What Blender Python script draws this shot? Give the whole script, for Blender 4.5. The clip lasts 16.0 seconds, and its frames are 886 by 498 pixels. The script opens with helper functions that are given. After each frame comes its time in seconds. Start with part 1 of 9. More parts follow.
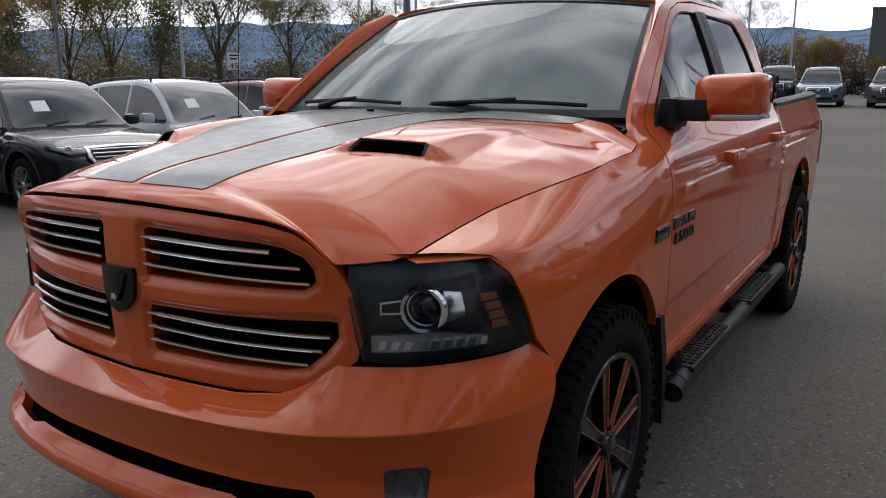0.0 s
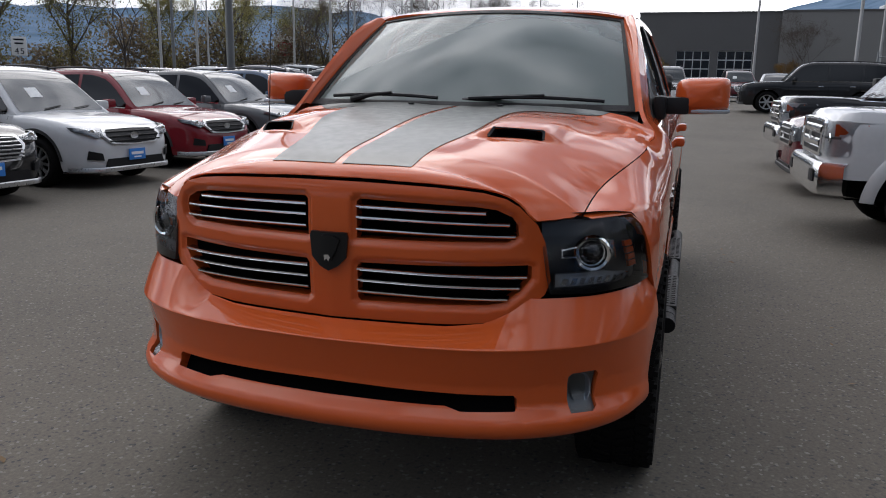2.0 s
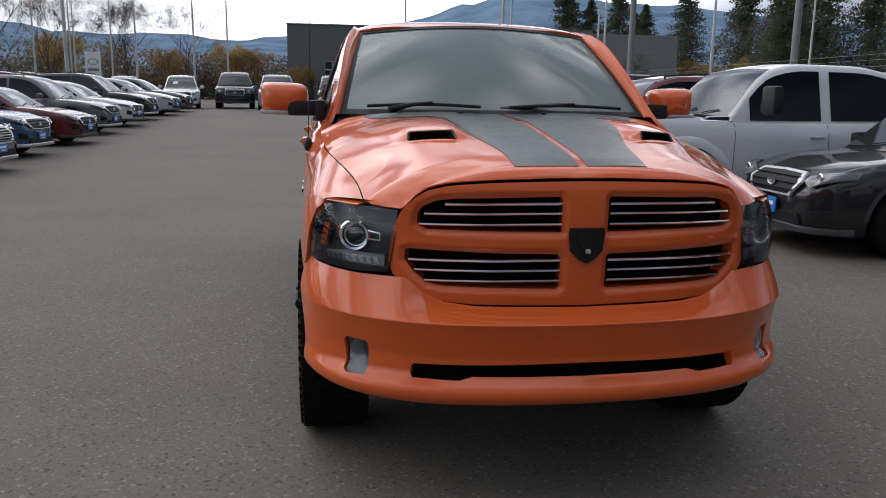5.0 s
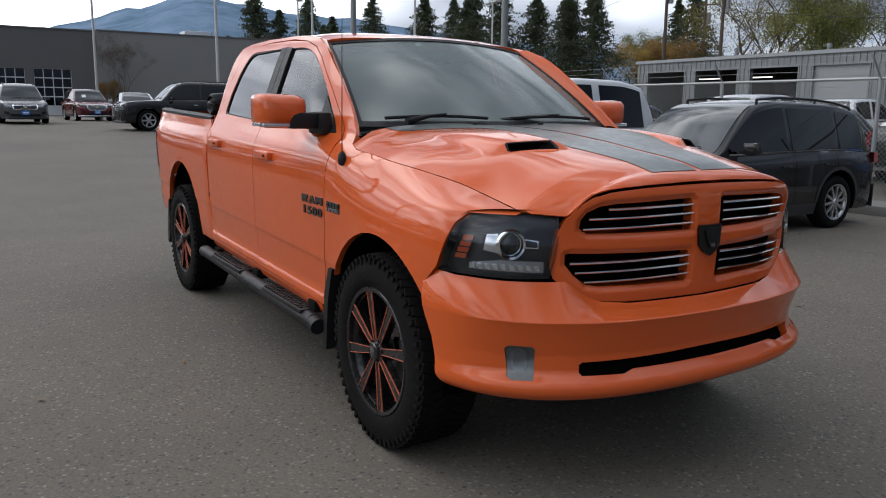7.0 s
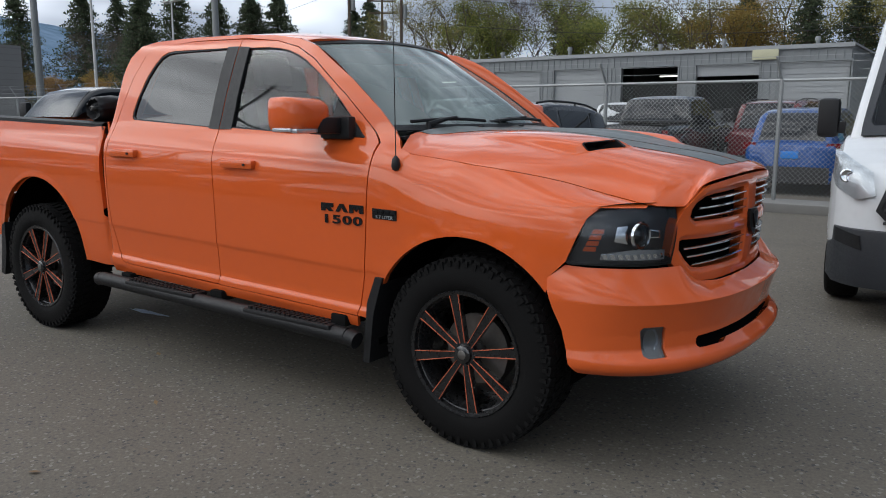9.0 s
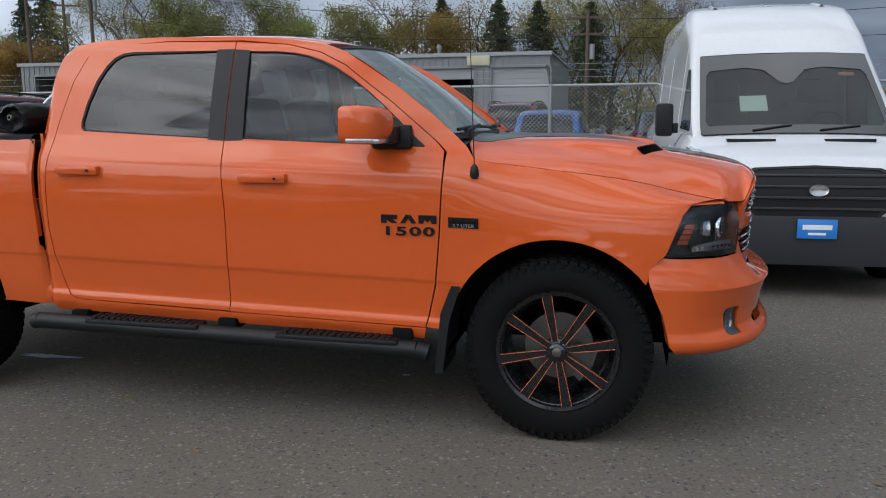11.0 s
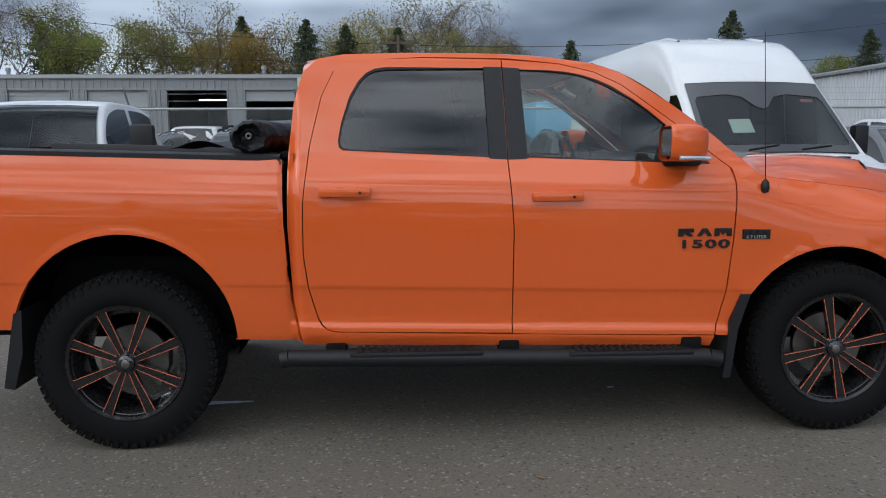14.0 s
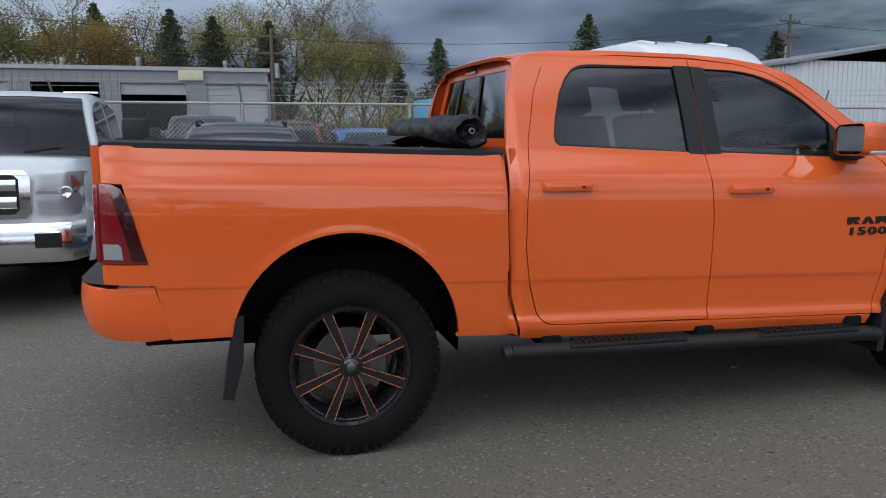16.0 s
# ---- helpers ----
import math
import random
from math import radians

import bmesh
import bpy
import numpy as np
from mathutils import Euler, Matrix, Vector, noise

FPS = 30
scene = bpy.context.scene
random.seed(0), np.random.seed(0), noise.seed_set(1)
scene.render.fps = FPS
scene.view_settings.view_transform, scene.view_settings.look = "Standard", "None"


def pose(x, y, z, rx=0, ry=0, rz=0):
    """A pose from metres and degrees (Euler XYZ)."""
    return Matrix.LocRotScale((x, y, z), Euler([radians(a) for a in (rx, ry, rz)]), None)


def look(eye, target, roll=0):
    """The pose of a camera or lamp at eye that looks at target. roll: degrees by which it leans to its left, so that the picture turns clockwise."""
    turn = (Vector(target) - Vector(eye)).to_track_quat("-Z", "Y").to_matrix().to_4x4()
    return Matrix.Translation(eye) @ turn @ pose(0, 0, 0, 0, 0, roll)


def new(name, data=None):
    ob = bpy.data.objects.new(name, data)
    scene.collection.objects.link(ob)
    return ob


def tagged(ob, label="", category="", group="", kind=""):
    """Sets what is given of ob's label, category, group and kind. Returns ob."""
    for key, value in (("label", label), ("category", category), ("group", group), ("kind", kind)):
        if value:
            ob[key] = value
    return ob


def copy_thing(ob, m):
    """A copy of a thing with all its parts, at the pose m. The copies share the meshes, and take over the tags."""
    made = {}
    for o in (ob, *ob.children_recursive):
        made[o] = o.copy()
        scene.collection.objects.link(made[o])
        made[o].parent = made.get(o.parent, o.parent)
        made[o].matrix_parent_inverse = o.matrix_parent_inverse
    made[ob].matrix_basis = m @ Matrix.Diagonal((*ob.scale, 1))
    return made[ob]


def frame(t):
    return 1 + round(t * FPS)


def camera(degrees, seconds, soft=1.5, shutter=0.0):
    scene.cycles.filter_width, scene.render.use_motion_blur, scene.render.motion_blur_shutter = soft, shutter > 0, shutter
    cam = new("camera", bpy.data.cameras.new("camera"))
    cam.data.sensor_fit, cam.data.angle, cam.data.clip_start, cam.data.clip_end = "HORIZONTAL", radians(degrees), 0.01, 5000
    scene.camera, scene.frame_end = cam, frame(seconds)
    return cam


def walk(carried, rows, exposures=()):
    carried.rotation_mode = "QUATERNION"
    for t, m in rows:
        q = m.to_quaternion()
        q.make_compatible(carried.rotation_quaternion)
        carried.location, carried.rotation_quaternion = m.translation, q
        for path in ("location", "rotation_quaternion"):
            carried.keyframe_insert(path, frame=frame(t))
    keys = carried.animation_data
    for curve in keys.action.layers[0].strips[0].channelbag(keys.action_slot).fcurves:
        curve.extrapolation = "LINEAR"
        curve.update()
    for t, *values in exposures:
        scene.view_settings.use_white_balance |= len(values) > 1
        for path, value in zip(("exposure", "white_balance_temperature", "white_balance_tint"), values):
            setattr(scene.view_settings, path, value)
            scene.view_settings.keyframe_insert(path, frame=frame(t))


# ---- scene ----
cam = camera(59.2, 16.0, soft=1.0)
PATH = [
    (0, (2.211, 1.796, 1.532), (0.557, 0.746, 1.129), -0.0),
    (0.5, (2.498, 1.630, 1.544), (0.779, 0.704, 1.116), 1.0),
    (1, (2.765, 1.49, 1.536), (0.987, 0.676, 1.117), 0.9),
    (1.5, (3.0, 1.302, 1.545), (1.172, 0.606, 1.126), 0.9),
    (2, (3.202, 1.073, 1.547), (1.335, 0.492, 1.129), 0.9),
    (2.5, (3.351, 0.795, 1.526), (1.448, 0.346, 1.109), 0.9),
    (3, (3.471, 0.489, 1.494), (1.53, 0.204, 1.102), 1.0),
    (3.5, (3.555, 0.155, 1.517), (1.597, 0.04, 1.124), 0.8),
    (4, (3.604, -0.187, 1.533), (1.643, -0.16, 1.141), 0.8),
    (4.5, (3.606, -0.541, 1.529), (1.65, -0.386, 1.14), 0.8),
    (7, (3.057, -2.523, 1.515), (1.377, -1.495, 1.164), 0.6),
    (7.5, (2.832, -2.904, 1.517), (1.27, -1.704, 1.172), 0.5),
    (8, (2.552, -3.245, 1.504), (1.1, -1.911, 1.166), 0.3),
    (8.5, (2.224, -3.548, 1.501), (0.914, -2.075, 1.165), 0.2),
    (9, (1.878, -3.84, 1.501), (0.748, -2.224, 1.164), 0.1),
    (9.5, (1.519, -4.086, 1.493), (0.568, -2.359, 1.159), 0.1),
    (12, (-0.561, -4.733, 1.563), (-0.757, -2.768, 1.242), -0.5),
    (12.5, (-0.962, -4.77, 1.529), (-1.081, -2.795, 1.234), -0.4),
    (13, (-1.379, -4.817, 1.533), (-1.412, -2.838, 1.247), -0.3),
    (13.5, (-1.801, -4.837, 1.536), (-1.759, -2.858, 1.25), -0.3),
    (14, (-2.239, -4.815, 1.531), (-2.122, -2.839, 1.249), -0.3),
    (14.5, (-2.695, -4.791, 1.535), (-2.481, -2.823, 1.25), -0.3),
    (15, (-3.152, -4.76, 1.54), (-2.846, -2.804, 1.254), -0.1),
    (15.5, (-3.597, -4.692, 1.53), (-3.212, -2.751, 1.242), -0.1),
    (16, (-4.038, -4.587, 1.531), (-3.547, -2.67, 1.239), -0.1),
]
walk(cam, [(t, look(eye, target, roll)) for t, eye, target, roll in PATH], exposures=((0, -1.00, 6500, 13), (4.5, -0.88, 6450, 13), (9.5, -0.79, 6350, 8), (16, -0.69, 6080, 8)))

# ---- world, sun and exposure ----
world = bpy.data.worlds.new("overcast_sky")
scene.world = world
world.use_nodes = True
wn, wl = world.node_tree.nodes, world.node_tree.links
wn.clear()
SUN_EL, SUN_AZ = 38.0, 214.0          # degrees above the horizon, degrees from +X towards +Y
sky = wn.new("ShaderNodeTexSky")
sky.sky_type = "NISHITA"
sky.sun_disc = False
sky.sun_elevation, sky.sun_rotation = radians(SUN_EL), radians(90 - SUN_AZ)
sky.air_density, sky.dust_density = 1.2, 1.5
coord = wn.new("ShaderNodeTexCoord")
squash = wn.new("ShaderNodeMapping")
squash.inputs["Scale"].default_value = (1.0, 1.0, 3.6)
wl.new(coord.outputs["Generated"], squash.inputs["Vector"])
puffs = wn.new("ShaderNodeTexNoise")
puffs.inputs["Scale"].default_value, puffs.inputs["Detail"].default_value = 2.1, 5
puffs.inputs["Roughness"].default_value, puffs.inputs["Distortion"].default_value = 0.56, 0.35
wl.new(squash.outputs["Vector"], puffs.inputs["Vector"])
cover = wn.new("ShaderNodeValToRGB")      # how much of the blue is covered
cover.color_ramp.elements[0].position, cover.color_ramp.elements[1].position = 0.29, 0.42
wl.new(puffs.outputs["Fac"], cover.inputs["Fac"])
bellies = wn.new("ShaderNodeTexNoise")
bellies.inputs["Scale"].default_value, bellies.inputs["Detail"].default_value = 2.6, 3
bellies.inputs["Roughness"].default_value = 0.48
wl.new(squash.outputs["Vector"], bellies.inputs["Vector"])
shade = wn.new("ShaderNodeValToRGB")      # dark bellies to bright tops
e = shade.color_ramp.elements
e[0].position, e[0].color = 0.36, (2.7, 3.0, 3.6, 1)
e[1].position, e[1].color = 0.64, (14.0, 14.1, 14.3, 1)
mid = shade.color_ramp.elements.new(0.48)
mid.color = (6.6, 6.9, 7.5, 1)
wl.new(bellies.outputs["Fac"], shade.inputs["Fac"])
# clouds are brighter round the hidden sun
facing = wn.new("ShaderNodeVectorMath")
facing.operation = "DOT_PRODUCT"
facing.inputs[1].default_value = (math.cos(radians(SUN_EL)) * math.cos(radians(SUN_AZ)), math.cos(radians(SUN_EL)) * math.sin(radians(SUN_AZ)), math.sin(radians(SUN_EL)))
wl.new(coord.outputs["Generated"], facing.inputs[0])
glow = wn.new("ShaderNodeMapRange")
glow.inputs["From Min"].default_value, glow.inputs["From Max"].default_value = -0.9, 0.95
glow.inputs["To Min"].default_value, glow.inputs["To Max"].default_value = 0.60, 1.82
wl.new(facing.outputs["Value"], glow.inputs["Value"])
shape = wn.new("ShaderNodeMath")
shape.operation = "POWER"
shape.inputs[1].default_value = 2.6
wl.new(glow.outputs["Result"], shape.inputs[0])
lit = wn.new("ShaderNodeVectorMath")
lit.operation = "SCALE"
wl.new(shade.outputs["Color"], lit.inputs[0])
wl.new(shape.outputs[0], lit.inputs["Scale"])
blend = wn.new("ShaderNodeMix")
blend.data_type = "RGBA"
wl.new(cover.outputs["Color"], blend.inputs["Factor"])
wl.new(sky.outputs["Color"], blend.inputs["A"])
hue = wn.new("ShaderNodeMix")              # clouds away from the sun are blue-grey
hue.data_type = "RGBA"
hue.inputs["A"].default_value, hue.inputs["B"].default_value = (0.56, 0.84, 1.24, 1), (1.0, 1.0, 1.0, 1)
warm = wn.new("ShaderNodeMath")
warm.operation = "MULTIPLY"
warm.inputs[1].default_value = 0.62
wl.new(glow.outputs["Result"], warm.inputs[0])
wl.new(warm.outputs[0], hue.inputs["Factor"])
tinted = wn.new("ShaderNodeVectorMath")
tinted.operation = "MULTIPLY"
wl.new(lit.outputs["Vector"], tinted.inputs[0]), wl.new(hue.outputs["Result"], tinted.inputs[1])
wl.new(tinted.outputs["Vector"], blend.inputs["B"])
back = wn.new("ShaderNodeBackground")
back.inputs["Strength"].default_value = 0.088
wl.new(blend.outputs["Result"], back.inputs["Color"])
wout = wn.new("ShaderNodeOutputWorld")
wl.new(back.outputs["Background"], wout.inputs["Surface"])

sun_data = bpy.data.lights.new("sun", "SUN")
sun_data.energy, sun_data.angle, sun_data.color = 0.68, radians(34), (1.0, 0.95, 0.87)
sun = new("sun", sun_data)
sd = Vector((math.cos(radians(SUN_EL)) * math.cos(radians(SUN_AZ)), math.cos(radians(SUN_EL)) * math.sin(radians(SUN_AZ)), math.sin(radians(SUN_EL))))
sun.matrix_world = look(sd * 60, (0, 0, 0))

# ---- materials ----
MATS = {}


def mat(name, colour, rough=0.5, metal=0.0, coat=0.0, vary=0.08, scale=6.0, bump=0.0, bump_scale=60.0, by_object=False, spec=0.5):
    """A principled surface with two scales of variation in colour and gloss and an optional fine relief."""
    if name in MATS:
        return MATS[name]
    m = bpy.data.materials.new(name)
    m.use_nodes = True
    n, l = m.node_tree.nodes, m.node_tree.links
    b = n["Principled BSDF"]
    b.inputs["Metallic"].default_value = metal
    b.inputs["Coat Weight"].default_value = coat
    b.inputs["Coat Roughness"].default_value = 0.025
    b.inputs["Coat IOR"].default_value = 1.47 if coat >= 1 else 1.5
    b.inputs["Specular IOR Level"].default_value = spec
    tc = n.new("ShaderNodeTexCoord")
    big, small = n.new("ShaderNodeTexNoise"), n.new("ShaderNodeTexNoise")
    big.inputs["Scale"].default_value, big.inputs["Detail"].default_value = scale * 0.25, 3
    small.inputs["Scale"].default_value, small.inputs["Detail"].default_value = scale * 6, 4
    for t in (big, small):
        l.new(tc.outputs["Object"], t.inputs["Vector"])
    add = n.new("ShaderNodeMath")
    add.operation = "ADD"
    l.new(big.outputs["Fac"], add.inputs[0]), l.new(small.outputs["Fac"], add.inputs[1])
    rng = n.new("ShaderNodeMapRange")
    rng.inputs["From Min"].default_value, rng.inputs["From Max"].default_value = 0.6, 1.4
    rng.inputs["To Min"].default_value, rng.inputs["To Max"].default_value = 1 - vary, 1 + vary
    l.new(add.outputs[0], rng.inputs["Value"])
    mul = n.new("ShaderNodeVectorMath")
    mul.operation = "SCALE"
    if by_object:
        info = n.new("ShaderNodeObjectInfo")
        l.new(info.outputs["Color"], mul.inputs[0])
    else:
        mul.inputs[0].default_value = colour
    l.new(rng.outputs["Result"], mul.inputs["Scale"])
    l.new(mul.outputs["Vector"], b.inputs["Base Color"])
    r2 = n.new("ShaderNodeMapRange")
    r2.inputs["From Min"].default_value, r2.inputs["From Max"].default_value = 0.3, 0.7
    r2.inputs["To Min"].default_value, r2.inputs["To Max"].default_value = max(0.02, rough * 0.85), min(1, rough * 1.15)
    l.new(small.outputs["Fac"], r2.inputs["Value"])
    l.new(r2.outputs["Result"], b.inputs["Roughness"])
    if bump:
        tex = n.new("ShaderNodeTexNoise")
        tex.inputs["Scale"].default_value, tex.inputs["Detail"].default_value = bump_scale, 3
        l.new(tc.outputs["Object"], tex.inputs["Vector"])
        bp = n.new("ShaderNodeBump")
        bp.inputs["Strength"].default_value, bp.inputs["Distance"].default_value = bump, 0.01
        l.new(tex.outputs["Fac"], bp.inputs["Height"])
        l.new(bp.outputs["Normal"], b.inputs["Normal"])
    MATS[name] = m
    return m


def glass(name, tint, ior=1.5, rough=0.02, sheen=0.0):
    """A thin pane: tinted see-through with mirror gloss by Fresnel."""
    if name in MATS:
        return MATS[name]
    m = bpy.data.materials.new(name)
    m.use_nodes = True
    n, l = m.node_tree.nodes, m.node_tree.links
    n.clear()
    out, mix = n.new("ShaderNodeOutputMaterial"), n.new("ShaderNodeMixShader")
    tr, gl, fr = n.new("ShaderNodeBsdfTransparent"), n.new("ShaderNodeBsdfGlossy"), n.new("ShaderNodeFresnel")
    tr.inputs["Color"].default_value = (*tint, 1)
    gl.inputs["Roughness"].default_value = rough
    gl.inputs["Color"].default_value = (0.95, 0.97, 1, 1)
    fr.inputs["IOR"].default_value = ior
    l.new(fr.outputs["Fac"], mix.inputs["Fac"])
    l.new(tr.outputs["BSDF"], mix.inputs[1]), l.new(gl.outputs["BSDF"], mix.inputs[2])
    if sheen:                                   # a pale diffuse layer that paints sky sheen onto the pane
        pale_layer, mix2 = n.new("ShaderNodeBsdfDiffuse"), n.new("ShaderNodeMixShader")
        pale_layer.inputs["Color"].default_value = (0.52, 0.61, 0.56, 1)
        mix2.inputs["Fac"].default_value = sheen
        l.new(mix.outputs["Shader"], mix2.inputs[1]), l.new(pale_layer.outputs["BSDF"], mix2.inputs[2])
        mix = mix2
    l.new(mix.outputs["Shader"], out.inputs["Surface"])
    MATS[name] = m
    return m


ORANGE = mat("orange_paint", (0.58, 0.095, 0.018), 0.5, 0.0, 1.0, 0.025, 3, spec=0.06)
STRIPE = mat("grey_stripe_vinyl", (0.052, 0.062, 0.058), 0.33, 0.0, 0.10, 0.05, 4, spec=0.5)
BLACK_TRIM = mat("black_plastic", (0.010, 0.010, 0.011), 0.5, 0, 0, 0.15, 8, 0.15, 250, spec=0.3)
GLOSS_BLACK = mat("gloss_black", (0.008, 0.008, 0.009), 0.2, 0, 0.7, 0.1, 5)
DARK = mat("dark_recess", (0.004, 0.004, 0.004), 0.95, 0, 0, 0.1, 5, spec=0.0)
UNDER = mat("underbody_black", (0.008, 0.008, 0.008), 0.9, 0, 0, 0.25, 5, 0.3, 40, spec=0.05)
RUBBER = mat("tyre_rubber", (0.0075, 0.0072, 0.0072), 0.75, 0, 0, 0.25, 8, 0.2, 180, spec=0.08)
RIM_BLACK = mat("satin_black_alloy", (0.012, 0.012, 0.013), 0.28, 0.3, 0.4, 0.1, 6)
MILLED = mat("orange_milled_edge", (0.66, 0.16, 0.08), 0.35, 0.35, 0.3, 0.1, 10)
CHROME = mat("chrome", (0.82, 0.83, 0.84), 0.12, 1.0, 0, 0.03, 6)
BRIGHT = mat("bright_trim", (0.72, 0.73, 0.74), 0.25, 0.35, 0.5, 0.04, 6)
SILVER = mat("silver_alloy", (0.50, 0.51, 0.52), 0.3, 0.85, 0, 0.06, 6)
STEEL = mat("brake_steel", (0.16, 0.15, 0.14), 0.45, 0.9, 0, 0.2, 12)
LAMP_BODY = mat("lamp_housing", (0.030, 0.030, 0.032), 0.35, 0.2, 0.2, 0.1, 10)
LAMP_WHITE = mat("lamp_reflector", (0.46, 0.48, 0.50), 0.22, 0.6, 0.3, 0.1, 30)
RED_LENS = mat("red_lens", (0.16, 0.005, 0.008), 0.15, 0, 1.0, 0.15, 20)
AMBER = mat("amber_reflector", (0.55, 0.10, 0.03), 0.2, 0, 0.8, 0.15, 25)
CLOTH = mat("black_tonneau_vinyl", (0.007, 0.007, 0.008), 0.45, 0, 0, 0.2, 10, 0.35, 35, spec=0.25)
SEAT = mat("charcoal_seat", (0.03, 0.03, 0.032), 0.75, 0, 0, 0.15, 8, 0.2, 120)
DASH = mat("grey_dash", (0.10, 0.105, 0.105), 0.6, 0, 0, 0.1, 8)
PAPER = mat("white_paper", (0.78, 0.79, 0.78), 0.7, 0, 0, 0.04, 8)
STICKER_RED = mat("faded_red_sticker", (0.55, 0.16, 0.13), 0.6, 0, 0, 0.06, 8)
SCREEN_GLASS = glass("windscreen_glass", (0.36, 0.43, 0.40), 1.7, sheen=0.22)
SIDE_GLASS = glass("side_glass", (0.78, 0.85, 0.82), 1.52)
TINT_GLASS = glass("privacy_glass", (0.12, 0.13, 0.14), 1.55)
REAR_GLASS = glass("rear_privacy_glass", (0.05, 0.055, 0.06), 2.8)
LENS = glass("lamp_lens", (0.90, 0.92, 0.94), 1.45)
CAR_PAINT = mat("car_paint", (1, 1, 1), 0.5, 0.0, 1.0, 0.04, 3, by_object=True, spec=0.1)
CAR_GLASS = glass("car_glass", (0.022, 0.026, 0.026), 1.48)
CAR_SCREEN = glass("car_windscreen", (0.022, 0.026, 0.026), 1.7, sheen=0.03)
CLEAR_SCREEN = glass("clear_windscreen", (0.50, 0.58, 0.53), 1.42)
CAB_GREY = mat("cab_lining_grey", (0.10, 0.105, 0.10), 0.85, 0, 0, 0.1, 5)
PLATE_BLUE = mat("blue_dealer_plate", (0.02, 0.20, 0.62), 0.4, 0, 0.3, 0.05, 12)
MIRROR = mat("mirror_glass", (0.7, 0.72, 0.74), 0.03, 1.0, 0, 0.02, 5)

# ---- building helpers ----
class Curve:
    """A smooth curve y(x) through points in order of x (shape-preserving cubic), straight past its ends."""

    def __init__(self, *pts):
        self.x, self.y = np.array([p[0] for p in pts], float), np.array([p[1] for p in pts], float)
        h, d = np.diff(self.x), np.diff(self.y) / np.diff(self.x)
        m = np.zeros(len(pts))
        m[0], m[-1] = d[0], d[-1]
        for i in range(1, len(pts) - 1):
            m[i] = 0 if d[i - 1] * d[i] <= 0 else 2 * d[i - 1] * d[i] / (d[i - 1] + d[i])
        self.m = m

    def __call__(self, x):
        X, Y, M = self.x, self.y, self.m
        if x <= X[0]:
            return Y[0] + M[0] * (x - X[0])
        if x >= X[-1]:
            return Y[-1] + M[-1] * (x - X[-1])
        i = int(np.searchsorted(X, x)) - 1
        h = X[i + 1] - X[i]
        t = (x - X[i]) / h
        return Y[i] * (1 + 2 * t) * (1 - t) ** 2 + M[i] * h * t * (1 - t) ** 2 + Y[i + 1] * t * t * (3 - 2 * t) + M[i + 1] * h * t * t * (t - 1)


class Plan:
    """A curve in plan through (x, y) points, by its length s from the first."""

    def __init__(self, *pts):
        p = np.array(pts, float)
        d = np.r_[0, np.cumsum(np.hypot(*np.diff(p, axis=0).T))]
        self.cx, self.cy = Curve(*zip(d, p[:, 0])), Curve(*zip(d, p[:, 1]))
        self.length = d[-1]

    def at(self, s):
        return Vector((self.cx(s), self.cy(s)))

    def out(self, s):
        t = (self.at(s + 1e-3) - self.at(s - 1e-3)).normalized()
        return Vector((t.y, -t.x))

    def find(self, y):
        """The length at which the curve reaches that y."""
        ss = np.linspace(0, self.length, 200)
        return float(np.interp(y, [self.cy(s) for s in ss], ss))


def smooth(a, b, x):
    t = min(1.0, max(0.0, (x - a) / (b - a)))
    return t * t * (3 - 2 * t)


def link_mesh(name, me, material, parent, label=""):
    ob = new(name, me)
    if material is not None:
        me.materials.append(material)
    if parent is not None:
        ob.parent = parent
    if label:
        ob["label"] = label
    return ob


def part(name, bm, material, parent, label="", angle=40):
    """Links a bmesh as one mesh object under a thing; edges sharper than angle stay sharp."""
    bm.normal_update()
    me = bpy.data.meshes.new(name)
    for f in bm.faces:
        f.smooth = True
    for e in bm.edges:
        if len(e.link_faces) == 2 and e.calc_face_angle(0) > radians(angle):
            e.smooth = False
    bm.to_mesh(me)
    bm.free()
    return link_mesh(name, me, material, parent, label)


